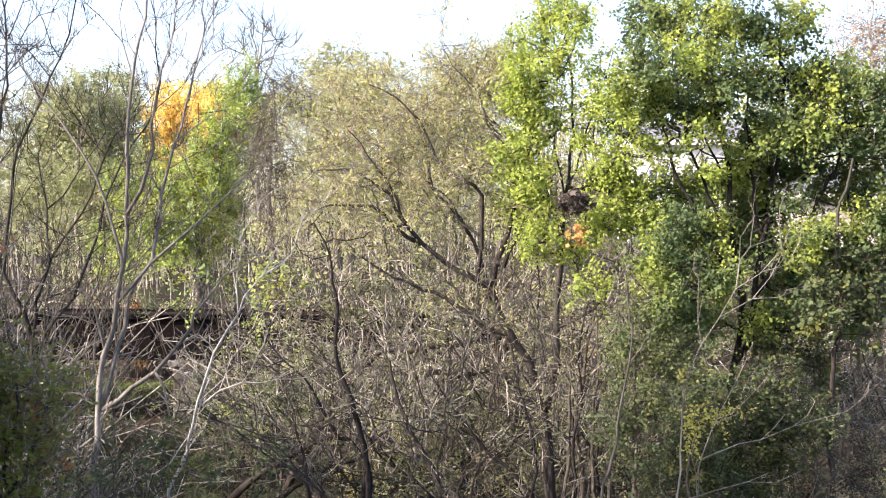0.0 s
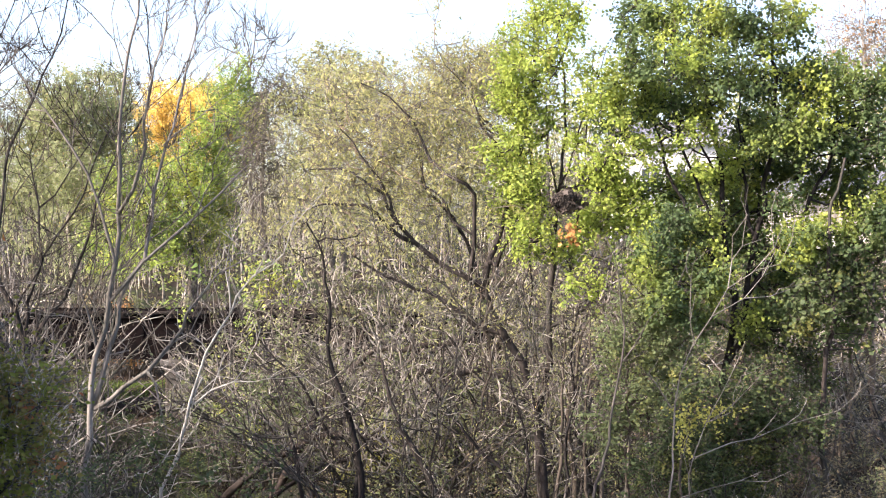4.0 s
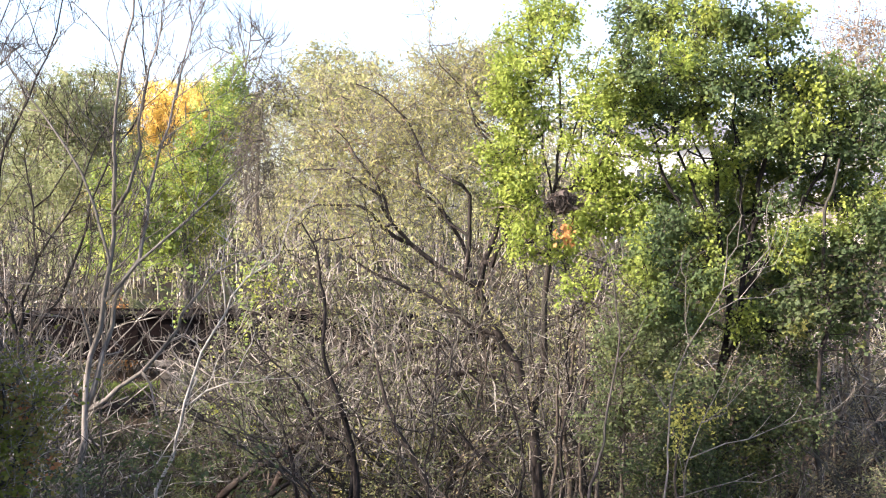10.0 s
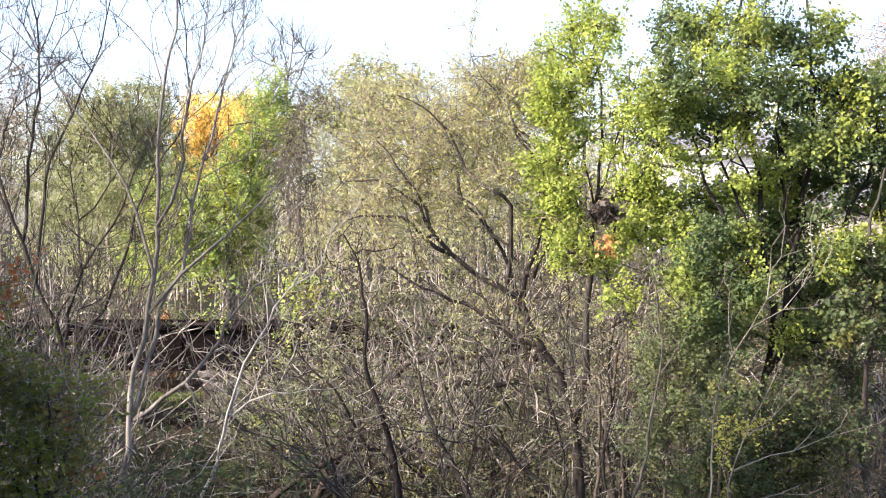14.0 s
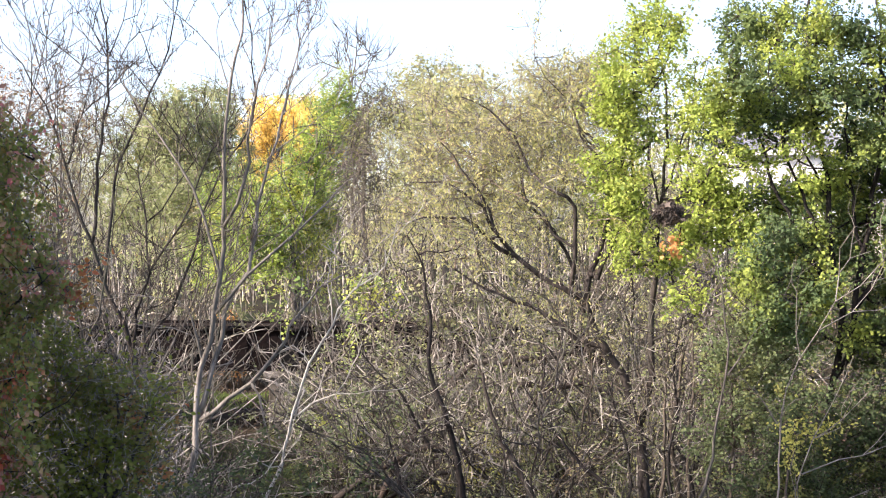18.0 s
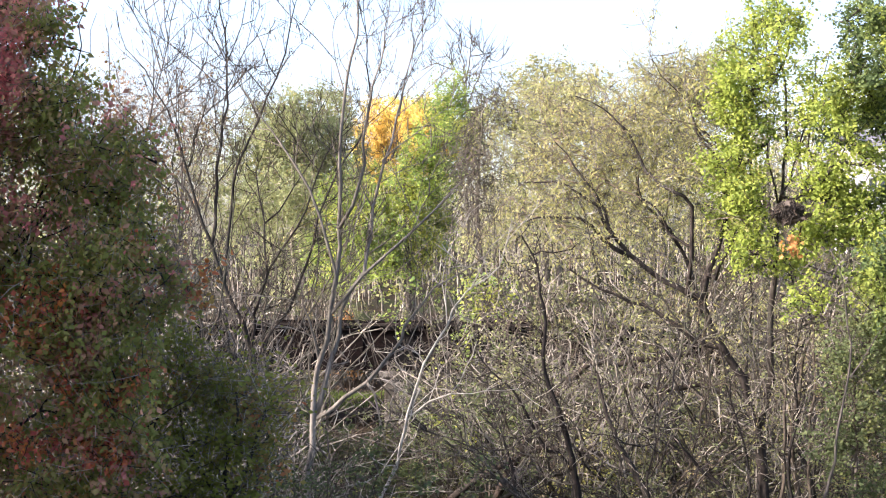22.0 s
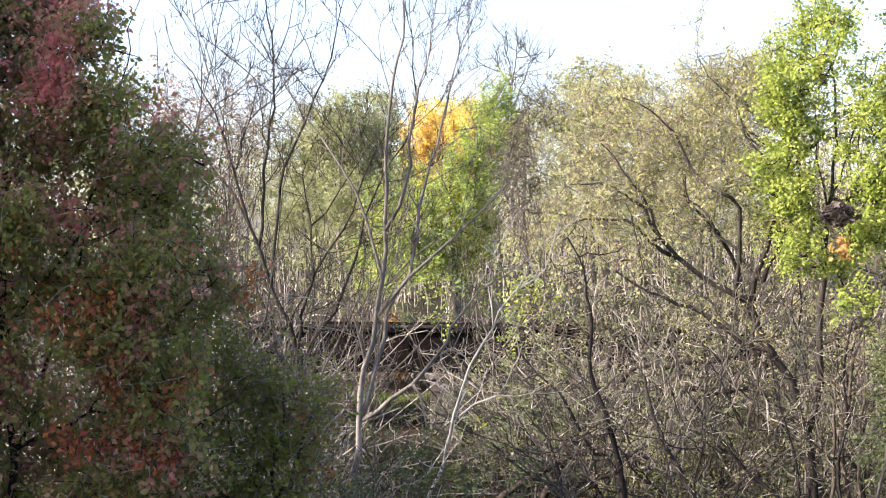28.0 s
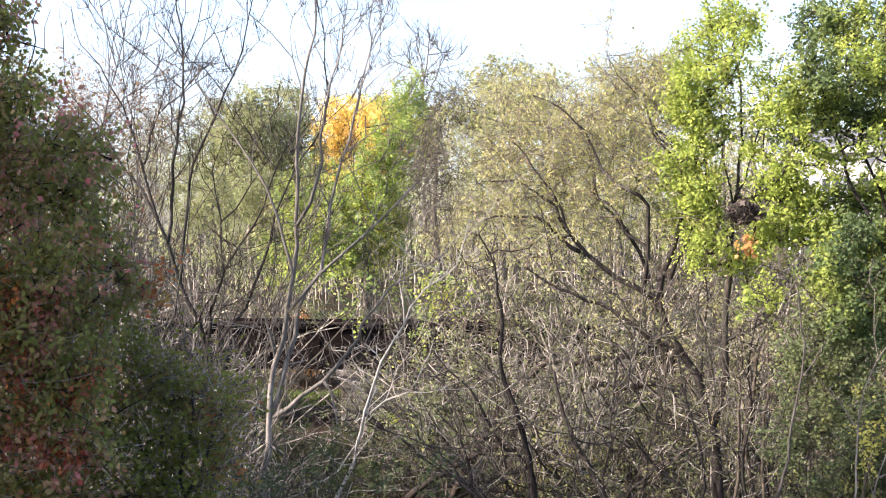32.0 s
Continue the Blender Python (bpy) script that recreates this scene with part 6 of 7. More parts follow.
far_tree("birch_clump", "pale-barked trees with dry orange tops", [(-36.36, 88.00, 20.49, 1.90, 1.90, 240), (-37.66, 88.00, 17.66, 1.90, 2.28, 240),
        (-33.76, 88.00, 18.39, 1.90, 2.28, 240), (-35.48, 88.00, 14.77, 2.28, 2.28, 220), (-31.20, 88.00, 18.73, 1.52, 2.28, 180),
        (-38.09, 88.00, 13.59, 2.28, 2.28, 200),
        (-32.04, 88.00, 14.32, 1.90, 2.28, 180)], 69, LEAF_DEAD, 88, per=1.2, twig=(5, 1.3, (0, 0, 0.3)), twig_r=(0.02, 0.01), bark=BARK_PALE, twig_mat=BARK_PALE)
far_tree("birch_clump", "pale-barked trees with thin yellow leaves", [(-43.08, 92.00, 20.73, 2.38, 2.38, 240), (-45.42, 92.00, 17.32, 2.38, 2.78, 240),
        (-42.13, 92.00, 15.11, 2.38, 2.38, 220), (-47.80, 92.00, 19.99, 2.38, 2.38, 240), (-51.64, 92.00, 18.33, 3.17, 3.17, 260),
        (-56.06, 92.00, 18.43, 3.17, 3.17, 260)], 70, LEAF_WILLOW, 92, per=3, twig=(5, 1.3, (0, 0, 0.3)), twig_r=(0.02, 0.01), bark=BARK_PALE, twig_mat=BARK_PALE)
far_tree("hillside_tree", "thin grey-green tree in the woods behind", [(5.69, 75.00, 16.84, 1.94, 2.59, 240), (6.99, 75.00, 12.96, 2.26, 2.59, 280),
        (5.05, 75.00, 10.37, 1.94, 2.26, 200), (8.28, 75.00, 9.72, 1.94, 1.94, 160)], 71, LEAF_BRUSH, 75, per=2.5, twig=(3, 1.1, (0, 0, 0.1)))


make_tree("bare_far_tree", "bare tree with fine upright twigs above the green tree", "tree",
          [([(-13.57, 97.00, 10.93), (-13.66, 97.00, 16.00), (-13.70, 97.00, 20.23), (-13.82, 97.00, 22.35)], 0.16, 0.07), ([(-13.82, 97.00, 22.35),
        (-14.51, 97.00, 23.43), (-15.28, 97.00, 24.72)], 0.06, 0.03), ([(-13.70, 97.00, 20.23), (-13.74, 97.00, 22.77), (-13.99, 97.00, 24.26),
        (-14.29, 97.00, 25.33)], 0.06, 0.03), ([(-13.82, 97.00, 22.35), (-13.40, 97.00, 24.03), (-13.27, 97.00, 25.94)], 0.06, 0.03), ([(-13.70, 97.00, 20.23),
        (-12.80, 97.00, 22.75), (-12.25, 97.00, 24.42), (-11.74, 97.00, 24.07)], 0.06, 0.03),
           ([(-14.51, 97.00, 23.43), (-15.80, 97.00, 23.89),
        (-16.66, 97.00, 24.76)], 0.05, 0.025)], [], 72, BARK_GREY, BARK_BROWN, twig=(1.2, 0.9, (0, 0, 0.5)), twig_r=(0.022, 0.012), tip=0.025, side=1.6, side_reach=1.6, spread=0.4, bare_below=0.4)

# the woods that close the valley
def far_woods():
    rng = np.random.default_rng(80)
    n = 34000
    x = rng.uniform(-95, 95, n)
    y = 118 + rng.uniform(0, 45, n) + 6 * np.sin(x * 0.12)
    top = 12.0 + 2.4 * np.sin(x * 0.33 + 1) + 1.6 * np.sin(x * 0.87) + 1.2 * np.sin(x * 1.9 + 2)
    z = ground_height(x, y) + top * rng.uniform(0.0, 1, n) ** 0.8
    v, f = leaves_at(np.stack([x, y, z], -1), 0.5, "diamond", rng, up=0.2)
    w = thing("far_woods", (0, 120, gz(0, 120)), "hazy mixed autumn woods on the far slope", "woods", kind="stuff")
    hang("foliage", mesh_of("foliage", v, f, LEAF_OLIVE), w, kind="stuff")
    m = 1500
    x = rng.uniform(-95, 95, m)
    y = 112 + rng.uniform(0, 40, m)
    z = ground_height(x, y)
    h = rng.uniform(4, 11, m)
    s = np.linspace(0, 1, 4)[None, :, None]
    path = np.stack([x, y, z], -1)[:, None] + s * np.stack([rng.normal(0, 0.9, m), rng.normal(0, 0.9, m), h], -1)[:, None] + rng.normal(0, 0.12, (m, 4, 3))
    v, f = many_tubes(path, rng.uniform(0.03, 0.14, m), np.full(m, 0.015))
    hang("trunk_mass", mesh_of("trunk_mass", v, f, TWIG_GREY), w, kind="stuff")


far_woods()

# ---------------------------------------------------------------- the thicket

def thicket(n, xs, ys, heights, widths, seed, kinds, group, label_bare, label_leafy, stems=(7, 12), twigs=(5, 8), keep=None, leaf_rate=8.0):
    r = np.random.default_rng(seed)
    made = 0
    while made < n:
        y = r.uniform(*ys)
        x = r.uniform(*xs) * y
        if keep and not keep(x, y):
            continue
        made += 1
        leafy = r.random() < kinds[0]
        lm = kinds[1][int(r.integers(len(kinds[1])))] if leafy else None
        bark = (BARK_BROWN, TWIG_GREY, BARK_GREY, BARK_DARK, TWIG_GREY)[int(r.integers(5))]
        twig = (TWIG_GREY, BARK_BROWN, TWIG_GREY, BARK_GREY)[int(r.integers(4))]
        if 0.02 < x / y < 0.13 and y < 56:                       # darker bark colours under the maples stand for the shade there
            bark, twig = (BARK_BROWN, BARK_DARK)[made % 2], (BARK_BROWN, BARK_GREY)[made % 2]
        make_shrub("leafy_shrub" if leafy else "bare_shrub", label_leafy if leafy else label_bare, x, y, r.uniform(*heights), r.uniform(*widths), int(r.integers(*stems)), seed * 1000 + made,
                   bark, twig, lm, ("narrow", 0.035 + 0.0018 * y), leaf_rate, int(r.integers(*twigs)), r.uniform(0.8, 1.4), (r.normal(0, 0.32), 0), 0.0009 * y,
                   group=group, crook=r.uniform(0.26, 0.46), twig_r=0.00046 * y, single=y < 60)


B, W = LEAF_BRUSH, LEAF_WILLOW
thicket(32, (-0.155, 0.125), (36, 56), (4.5, 9.6),
        (3.0, 5.0), 91, (0.65, [B, W, B]), "shrubs by the creek", "tangled bare shrub with grey-brown stems", "tangled shrub with small yellow-green leaves",
        keep=lambda x, y: not (x < -6.8 and y > 42) and abs(x + 8.8 - 0.10 * (y - 45)) > 2.0 and not (x / y < -0.080 and y < 52))
rs = np.random.default_rng(58)
for k in range(30):
    yy = rs.uniform(34, 57)
    xx = rs.uniform(-0.12, 0.12) * yy
    if xx / yy < -0.082:
        xx = rs.uniform(-0.08, 0.12) * yy
    make_shrub("leafy_shrub", ("low shrub with olive-green leaves among bare stems", "young shrub with yellowing leaves among bare stems")[k % 2], xx, yy, rs.uniform(1.6, 5.5), rs.uniform(1.6, 3.2), 7, 560 + k, BARK_BROWN, (BARK_BROWN, TWIG_GREY)[k % 2],
               (LEAF_PATCH, LEAF_BRUSH, LEAF_PATCH, LEAF_TAN)[k % 4], ("diamond", 0.045 + 0.0012 * yy), rs.uniform(5, 11), 7, 0.8, (rs.normal(0, 0.2), 0), 0.0008 * yy, twig_r=0.0004 * yy, crook=0.3, group="leafy shrubs among the stems")
thicket(30, (-0.13, 0.17), (56, 72), (5.0, 9.5),
        (4.0, 6.0), 92, (0.8, [B, W]), "shrubs beyond the creek", "tall bare brush beyond the creek", "tall brush with yellow-green leaves",
        keep=lambda x, y: x > -5.5 and not (54 < y < 66 and x < 1))
thicket(26, (-0.36, -0.10), (71, 84), (3.0, 6.5),
        (4.0, 6.0), 93, (0.5, [B, LEAF_TAN, W]), "shrubs behind the bridge", "bare brush behind the bridge", "brush with dry tan leaves behind the bridge")
thicket(30, (0.10, 0.38), (27, 56), (2.0, 5.0),
        (2.5, 4.5), 94, (0.6, [LEAF_TAN, B, LEAF_TAN]), "shrubs on the bank", "bare brown brush on the bank", "brush with dry tan leaves on the bank",
        keep=lambda x, y: x / y > 0.27 or y > 34)
thicket(18, (-0.38, -0.13), (25, 36), (1.8, 4.6),
        (2.0, 3.6), 95, (0.4, [LEAF_VINE, B]), "shrubs on the near slope", "low bare tangle on the shaded slope", "low green tangle on the shaded slope", leaf_rate=1.5,
        keep=lambda x, y: x / y < -0.28)
thicket(4, (-0.42, -0.15), (40, 57), (0.7, 1.5),
        (2.5, 4.0), 96, (0.3, [B, LEAF_DEAD]), "brush below the bridge", "bare grey brush below the bridge", "brush with a few dry leaves below the bridge",
        keep=lambda x, y: not (-15 < x < -9.8 and y > 46))

thicket(15, (-0.50, -0.30), (38, 54), (6.0, 10.0),
        (2.5, 4.0), 97, (0.15, [B, W]), "tall grey brush", "tall grey bare brush before the bridge", "tall grey brush with a few leaves", stems=(10, 15))
thicket(9, (-0.44, -0.30), (31, 41), (5.0, 7.5),
        (2.0, 3.4), 89, (0.1, [B, W]), "grey brush on the near slope", "tall grey bare brush on the near slope", "tall grey brush with a few leaves on the slope", twigs=(4, 6))
thicket(9, (-0.40, -0.295), (34, 47), (6.4, 8.6),
        (2.6, 4.0), 88, (0.0, [B]), "grey brush before the bridge", "tall tangled grey bare brush before the bridge", "", twigs=(5, 7), stems=(9, 13))
thicket(17, (-0.172, -0.05), (50, 58.5), (5.0, 7.4),
        (3.0, 4.5), 90, (0.5, [B, W]), "shrubs by the bridge", "tangled grey shrub beside the bridge", "tangled shrub with olive leaves beside the bridge")
# dark leafy growth in the added wall's shade, below the bare trees
for k, (at, yy, top) in enumerate([(-0.292, 20.5, 0.118), (-0.272, 22.5, 0.128), (-0.255, 20.0, 0.135), (-0.238, 23.0, 0.132), (-0.220, 21.0, 0.140), (-0.204, 23.5, 0.145), (-0.188, 21.5, 0.165),
        (-0.262, 25.0, 0.124), (-0.282, 24.5, 0.120)]):
    xx = at * yy
    make_shrub("low_shrub", "dark green leafy shrub in deep shade on the slope", xx, yy, (EYE - top * yy - gz(xx, yy)) * 0.95, 1.9, 9, 1200 + k, BARK_BROWN, BARK_BROWN, LEAF_VINE, ("diamond", 0.07), 9, 6, 0.7, (0, 0), 0.012, crook=0.2, twig_r=0.005,
               group="low shrubs in shade")
for k, (at, yy, hh) in enumerate([(-0.166, 51, 5.9), (-0.152, 48, 6.0), (-0.140, 52, 6.4), (-0.126, 49, 6.0), (-0.112, 51, 6.3), (-0.158, 54, 5.6), (-0.133, 55, 6.2)]):
    make_shrub("leafy_shrub", "olive-leaved brush hiding the bridge's end", at * yy, yy, hh, 3.2, 10, 1400 + k, BARK_BROWN, TWIG_GREY, (LEAF_BRUSH, LEAF_SHRUB)[k % 2], ("narrow", 0.14), 9, 7, 1.0, (0, 0), 0.035, crook=0.3, twig_r=0.014,
               group="shrubs by the bridge")
rs = np.random.default_rng(312)
for k in range(9):
    yy = rs.uniform(53, 58.5)
    make_shrub("bare_shrub", "tall bare grey-brown brush beside the creek", (-0.160 + 0.0115 * k) * yy, yy, rs.uniform(8.4, 10.2), 3.2, 11, 1600 + k, (BARK_GREY, BARK_DARK, BARK_BROWN)[k % 3], (TWIG_GREY, BARK_GREY, BARK_BROWN)[k % 3], None, twigs=8, twig_len=1.2,
               lean=(rs.normal(0, 0.12), 0), thick=0.04, crook=0.26, twig_r=0.014, group="tall grey brush")
rs = np.random.default_rng(311)
for k in range(10):
    yy = rs.uniform(43, 57)
    make_shrub("bare_shrub", "tall upright grey brush before the bridge", rs.uniform(-0.385, -0.305) * yy, yy, rs.uniform(7.0, 9.0), 2.8, 11, 330 + k, BARK_GREY, (TWIG_GREY, BARK_GREY)[k % 2], None, twigs=8, twig_len=0.9, lean=(rs.normal(0, 0.1), 0),
               thick=0.028, crook=0.2, twig_r=0.011, group="tall grey brush")
for k, (at, yy, hh) in enumerate([(-0.300, 38, 5.4), (-0.312, 41, 6.0), (-0.325, 37, 5.6), (-0.296, 44, 5.8), (-0.338, 40, 6.2)]):
    make_shrub("bare_shrub", "tangled grey bare brush hiding the bridge's end", at * yy, yy, hh, 2.8, 11, 880 + k, BARK_GREY, (TWIG_GREY, BARK_GREY)[k % 2], None, twigs=8, twig_len=1.2, lean=(0.1, 0), thick=0.024, crook=0.36,
               twig_r=0.011, group="grey brush before the bridge")
for k, (xx, yy, hh) in enumerate([(-7.6, 27.0, 1.3), (-6.3, 29.5, 1.1), (-8.2, 31.0, 1.6), (-5.2, 27.6, 0.9), (-7.2, 33.5, 1.4), (-9.4, 34.0, 1.8),
        (-5.6, 25.6, 0.9), (-11.5, 50, 0.8), (-10.6, 47.5, 1.0), (-3.9, 27, 1.0), (-2.6, 28.4, 1.2), (-4.6, 31, 1.4), (-3.2, 33, 1.3), (-10, 38, 1.3), (-8.4, 39, 1.2)]):
    make_shrub("low_shrub", "low dark green shrub in shade above the creek", xx, yy, hh, 2.4, 10, 960 + k, BARK_BROWN, BARK_BROWN, LEAF_VINE, ("diamond", 0.09), 5, 8, 0.6, (0, 0), 0.015, twig_r=0.007, group="low shrubs in shade")
rs = np.random.default_rng(97)
for k in range(32):
    yy = rs.uniform(27, 46) if k < 20 else rs.uniform(50, 57.5)
    xx = (rs.uniform(-0.31, -0.165) if k < 20 else rs.uniform(-0.29, -0.175)) * yy
    make_shrub("low_shrub", "leafy dark green shrub in the shade below the bridge", xx, yy, rs.uniform(1.0, 2.0), 2.6, 9, 930 + k, BARK_BROWN, BARK_BROWN, LEAF_VINE, ("diamond", 0.08), 16, 4, 0.6, (0, 0), 0.015, twig_r=0.007, group="low shrubs in shade")
thicket(12, (0.25, 0.38), (25, 33), (1.2, 3.0),
        (2.0, 3.2), 98, (0.6, [LEAF_TAN, B]), "low brush on the bank", "low brown bare brush on the bank", "low brush with dry tan leaves on the bank")
make_shrub("leafy_shrub", "shrub with dry orange leaves behind the bridge", -17.2, 72.5, 3.6, 4.0, 12, 991, BARK_BROWN, BARK_BROWN, LEAF_ORANGE, ("diamond", 0.16), 4, 9, 1.0, (0, 0), 0.04, twig_r=0.02)
for k, (xx, yy) in enumerate([(-8.3, 58.2), (-7.2, 58.8), (-6.4, 57.6)]):
    make_shrub("leafy_shrub", "low clump of dry orange-brown leaves on the creek bank", xx, yy, 1.3, 2.0, 9, 1500 + k, BARK_BROWN, BARK_BROWN, LEAF_DEAD, ("diamond", 0.12), 9, 7, 0.5, (0, 0), 0.02, twig_r=0.01, group="dry growth by the creek")
make_shrub("leafy_shrub", "bright green young shrub above the thicket", -6.6, 48.5, 8.6, 2.2, 9, 992, BARK_BROWN, BARK_BROWN, LEAF_GREEN, ("diamond", 0.14), 4.0, 9, 0.9, (0, 0), 0.04, twig_r=0.012, crook=0.07)


thicket(2, (0.0, 0.13), (28, 33), (2.0, 4.6),
        (2.0, 3.6), 99, (0.4, [B, LEAF_TAN]), "brush at the foot of the slope", "bare brown tangle at the foot of the slope", "brown tangle with a few leaves")


# bare whips of several stems on the near slope
def whip_tree(x, y, height, seed):
    r = np.random.default_rng(seed)
    foot = np.array([x, y, gz(x, y) - 0.1])
    limbs = []
    for k in range(int(r.integers(2, 4))):
        way = unit(np.array([[r.normal(0, 0.34), r.normal(0, 0.12), 1.0]]))
        line = wander(foot[None] if k == 0 else np.array([limbs[0][0][1]]), way, np.array([height * r.uniform(0.8, 1.1)]), 11, r, 0.09, (r.normal(0, 0.16), 0, 0.1))[0]
        limbs.append(([tuple(p) for p in line], 0.045 if k == 0 else 0.034, 0.010))
        for j in (4, 5, 6, 7):
            w = unit(line[j] - line[j - 1] + np.array([r.normal(0, 0.5), r.normal(0, 0.3), 0.1]) * height / 10)
            sub = wander(line[j:j + 1], w[None], np.array([height * r.uniform(0.2, 0.4)]), 7, r, 0.08, (0, 0, 0.35))[0]
            limbs.append(([tuple(p) for p in sub], 0.022, 0.009))
    make_tree("bare_tree", "slim bare tree with upswept twigs", "tree", limbs, [], seed, BARK_GREY, BARK_BROWN, SEED_KEYS, ("key", 0.15), twig=(1.15, 0.42, (0, 0, 0.5)), leaves_per_twig=1.0, spread=0.36,
              twig_r=(0.006, 0.004), tip=0.008, side=4.0, side_reach=1.0, bare_below=0.6, wobble=0.06, droop=2.6, scatter=0.12, rise=0.1, group="bare young trees", split=10)


for k, (xx, yy, hh) in enumerate([(-13.0, 28.5, 12.4), (-14.5, 31, 12.5), (-15.0, 29, 12.0), (-8.6, 26.2, 9.6), (-9.4, 28.0, 10.2), (-7.4, 28.5, 9.4)]):
    whip_tree(xx, yy, hh, 800 + k)


# crooked saplings that stand out of the thicket
def crooked_sapling(x, y, height, lean, seed, bark):
    r = np.random.default_rng(seed)
    foot = np.array([[x, y, gz(x, y) - 0.1]])
    way = unit(np.array([[lean, r.normal(0, 0.1), 1.0]]))
    main = wander(foot, way, np.array([height]), 8, r, 0.16, (lean * 0.8, 0, -0.15))[0]
    limbs = [([tuple(p) for p in main], 0.0011 * y, 0.00045 * y)]
    for k in (2, 3, 4, 5, 6):
        w = unit(np.array([[r.normal(0, 0.8), r.normal(0, 0.5), 0.6]]))
        line = wander(main[k:k + 1], w, np.array([height * r.uniform(0.2, 0.45)]), 6, r, 0.26, (0, 0, 0.2))[0]
        limbs.append(([tuple(p) for p in line], 0.0006 * y, 0.0003 * y))
    make_tree("sapling", "crooked sapling with bare sunlit branches", "tree", limbs, [], seed, bark, TWIG_GREY, LEAF_BRUSH, ("diamond", 0.09), targets=0.3, twig=(0.5, 0.5, (0, 0, 0.2)), leaves_per_twig=1.2,
              twig_r=(0.00028 * y, 0.00015 * y), tip=0.00036 * y, side=1.8, side_reach=1.1, group="saplings in the thicket", split=12, wobble=0.1)


for k in range(26):
    rs = np.random.default_rng(700 + k)
    yy = rs.uniform(30, 46)
    xx = rs.uniform(-0.088, 0.13) * yy
    crooked_sapling(xx, yy, rs.uniform(4.5, 8.5), rs.normal(0, 0.35), 720 + k, (BARK_GREY, BARK_BROWN, BARK_DARK, TWIG_GREY)[k % 4])

# leafy shoots that stand out in the thicket
for k, (c, mat, lab) in enumerate([
        ([(-5.58, 44.00, 8.28, 0.66, 0.66, 120), (-5.96, 44.00, 7.52, 0.57, 0.57, 80),
        (-5.01, 44.00, 7.71, 0.47, 0.57, 60)], LEAF_GREEN, "young shrub with bright green leaves"),
        ([(-2.86, 46.00, 7.85, 0.89, 0.69, 120), (-1.67, 46.00, 7.06, 0.89, 0.69, 120), (-4.05, 46.00, 6.96, 0.69, 0.60, 80),
        (-2.46, 46.00, 6.47, 0.99, 0.60, 100)], LEAF_BRUSH, "shrub with yellow-green leaves in the thicket"),
        ([(-0.08, 46.00, 7.46, 0.99, 0.79, 130), (1.11, 46.00, 7.85, 0.79, 0.79, 110), (0.32, 46.00, 6.27, 0.99, 0.60, 100),
        (1.71, 46.00, 6.66, 0.69, 0.79, 70)], LEAF_BRUSH, "shrub with small olive leaves in the thicket")]
        + [([(-1.79, 40.00, 3.00, 0.69, 0.60, 110), (-1.10, 40.00, 2.31, 0.69, 0.52, 90),
        (-2.31, 40.00, 2.31, 0.60, 0.60, 80)], LEAF_LEMON, "low shrub with yellow-green leaves"),
        ([(-5.25, 40.00, 4.55, 0.78, 0.60, 110), (-4.21, 40.00, 4.21, 0.69, 0.60, 90),
        (-5.76, 40.00, 3.86, 0.52, 0.52, 60)], LEAF_SHRUB, "low olive-green shrub above the creek"),
        ([(-4.06, 42.00, 5.60, 0.72, 0.63, 90), (-2.97, 42.00, 4.87, 0.72, 0.63, 90),
        (-1.52, 42.00, 5.24, 0.91, 0.54, 90)], LEAF_BRUSH, "tangle of thin stems with olive leaves"),
        ([(2.64, 42.00, 3.61, 0.82, 0.82, 90), (1.38, 42.00, 3.97, 0.82, 0.63, 90),
        (1.74, 42.00, 2.16, 0.91, 0.63, 90)], LEAF_BRUSH, "brown-green brush at the foot of the arching tree"),
        ([(3.80, 50.00, 7.75, 0.86, 1.08, 110), (5.09, 50.00, 6.46, 0.75, 1.08, 110),
        (3.15, 50.00, 6.03, 0.86, 0.86, 80)], LEAF_WILLOW, "shrub with pale yellow leaves behind the maple")]):
    x, y = c[0][0], c[0][1]
    make_tree("leafy_shrub", lab, "shrub", [([(x, y, gz(x, y) - 0.2), (x + 0.2, y, gz(x, y) + 0.8),
        (x, y, max(gz(x, y) + 1.2, c[0][2]))], 0.05, 0.02)], c, 140 + k, BARK_BROWN, TWIG_GREY, mat,
              ("diamond", 0.12), targets=0.3, twig=(2.2, 0.5, (0, 0, 0)), leaves_per_twig=5, twig_r=(0.012, 0.006), tip=0.014, group="leafy shrubs in the thicket", split=8)

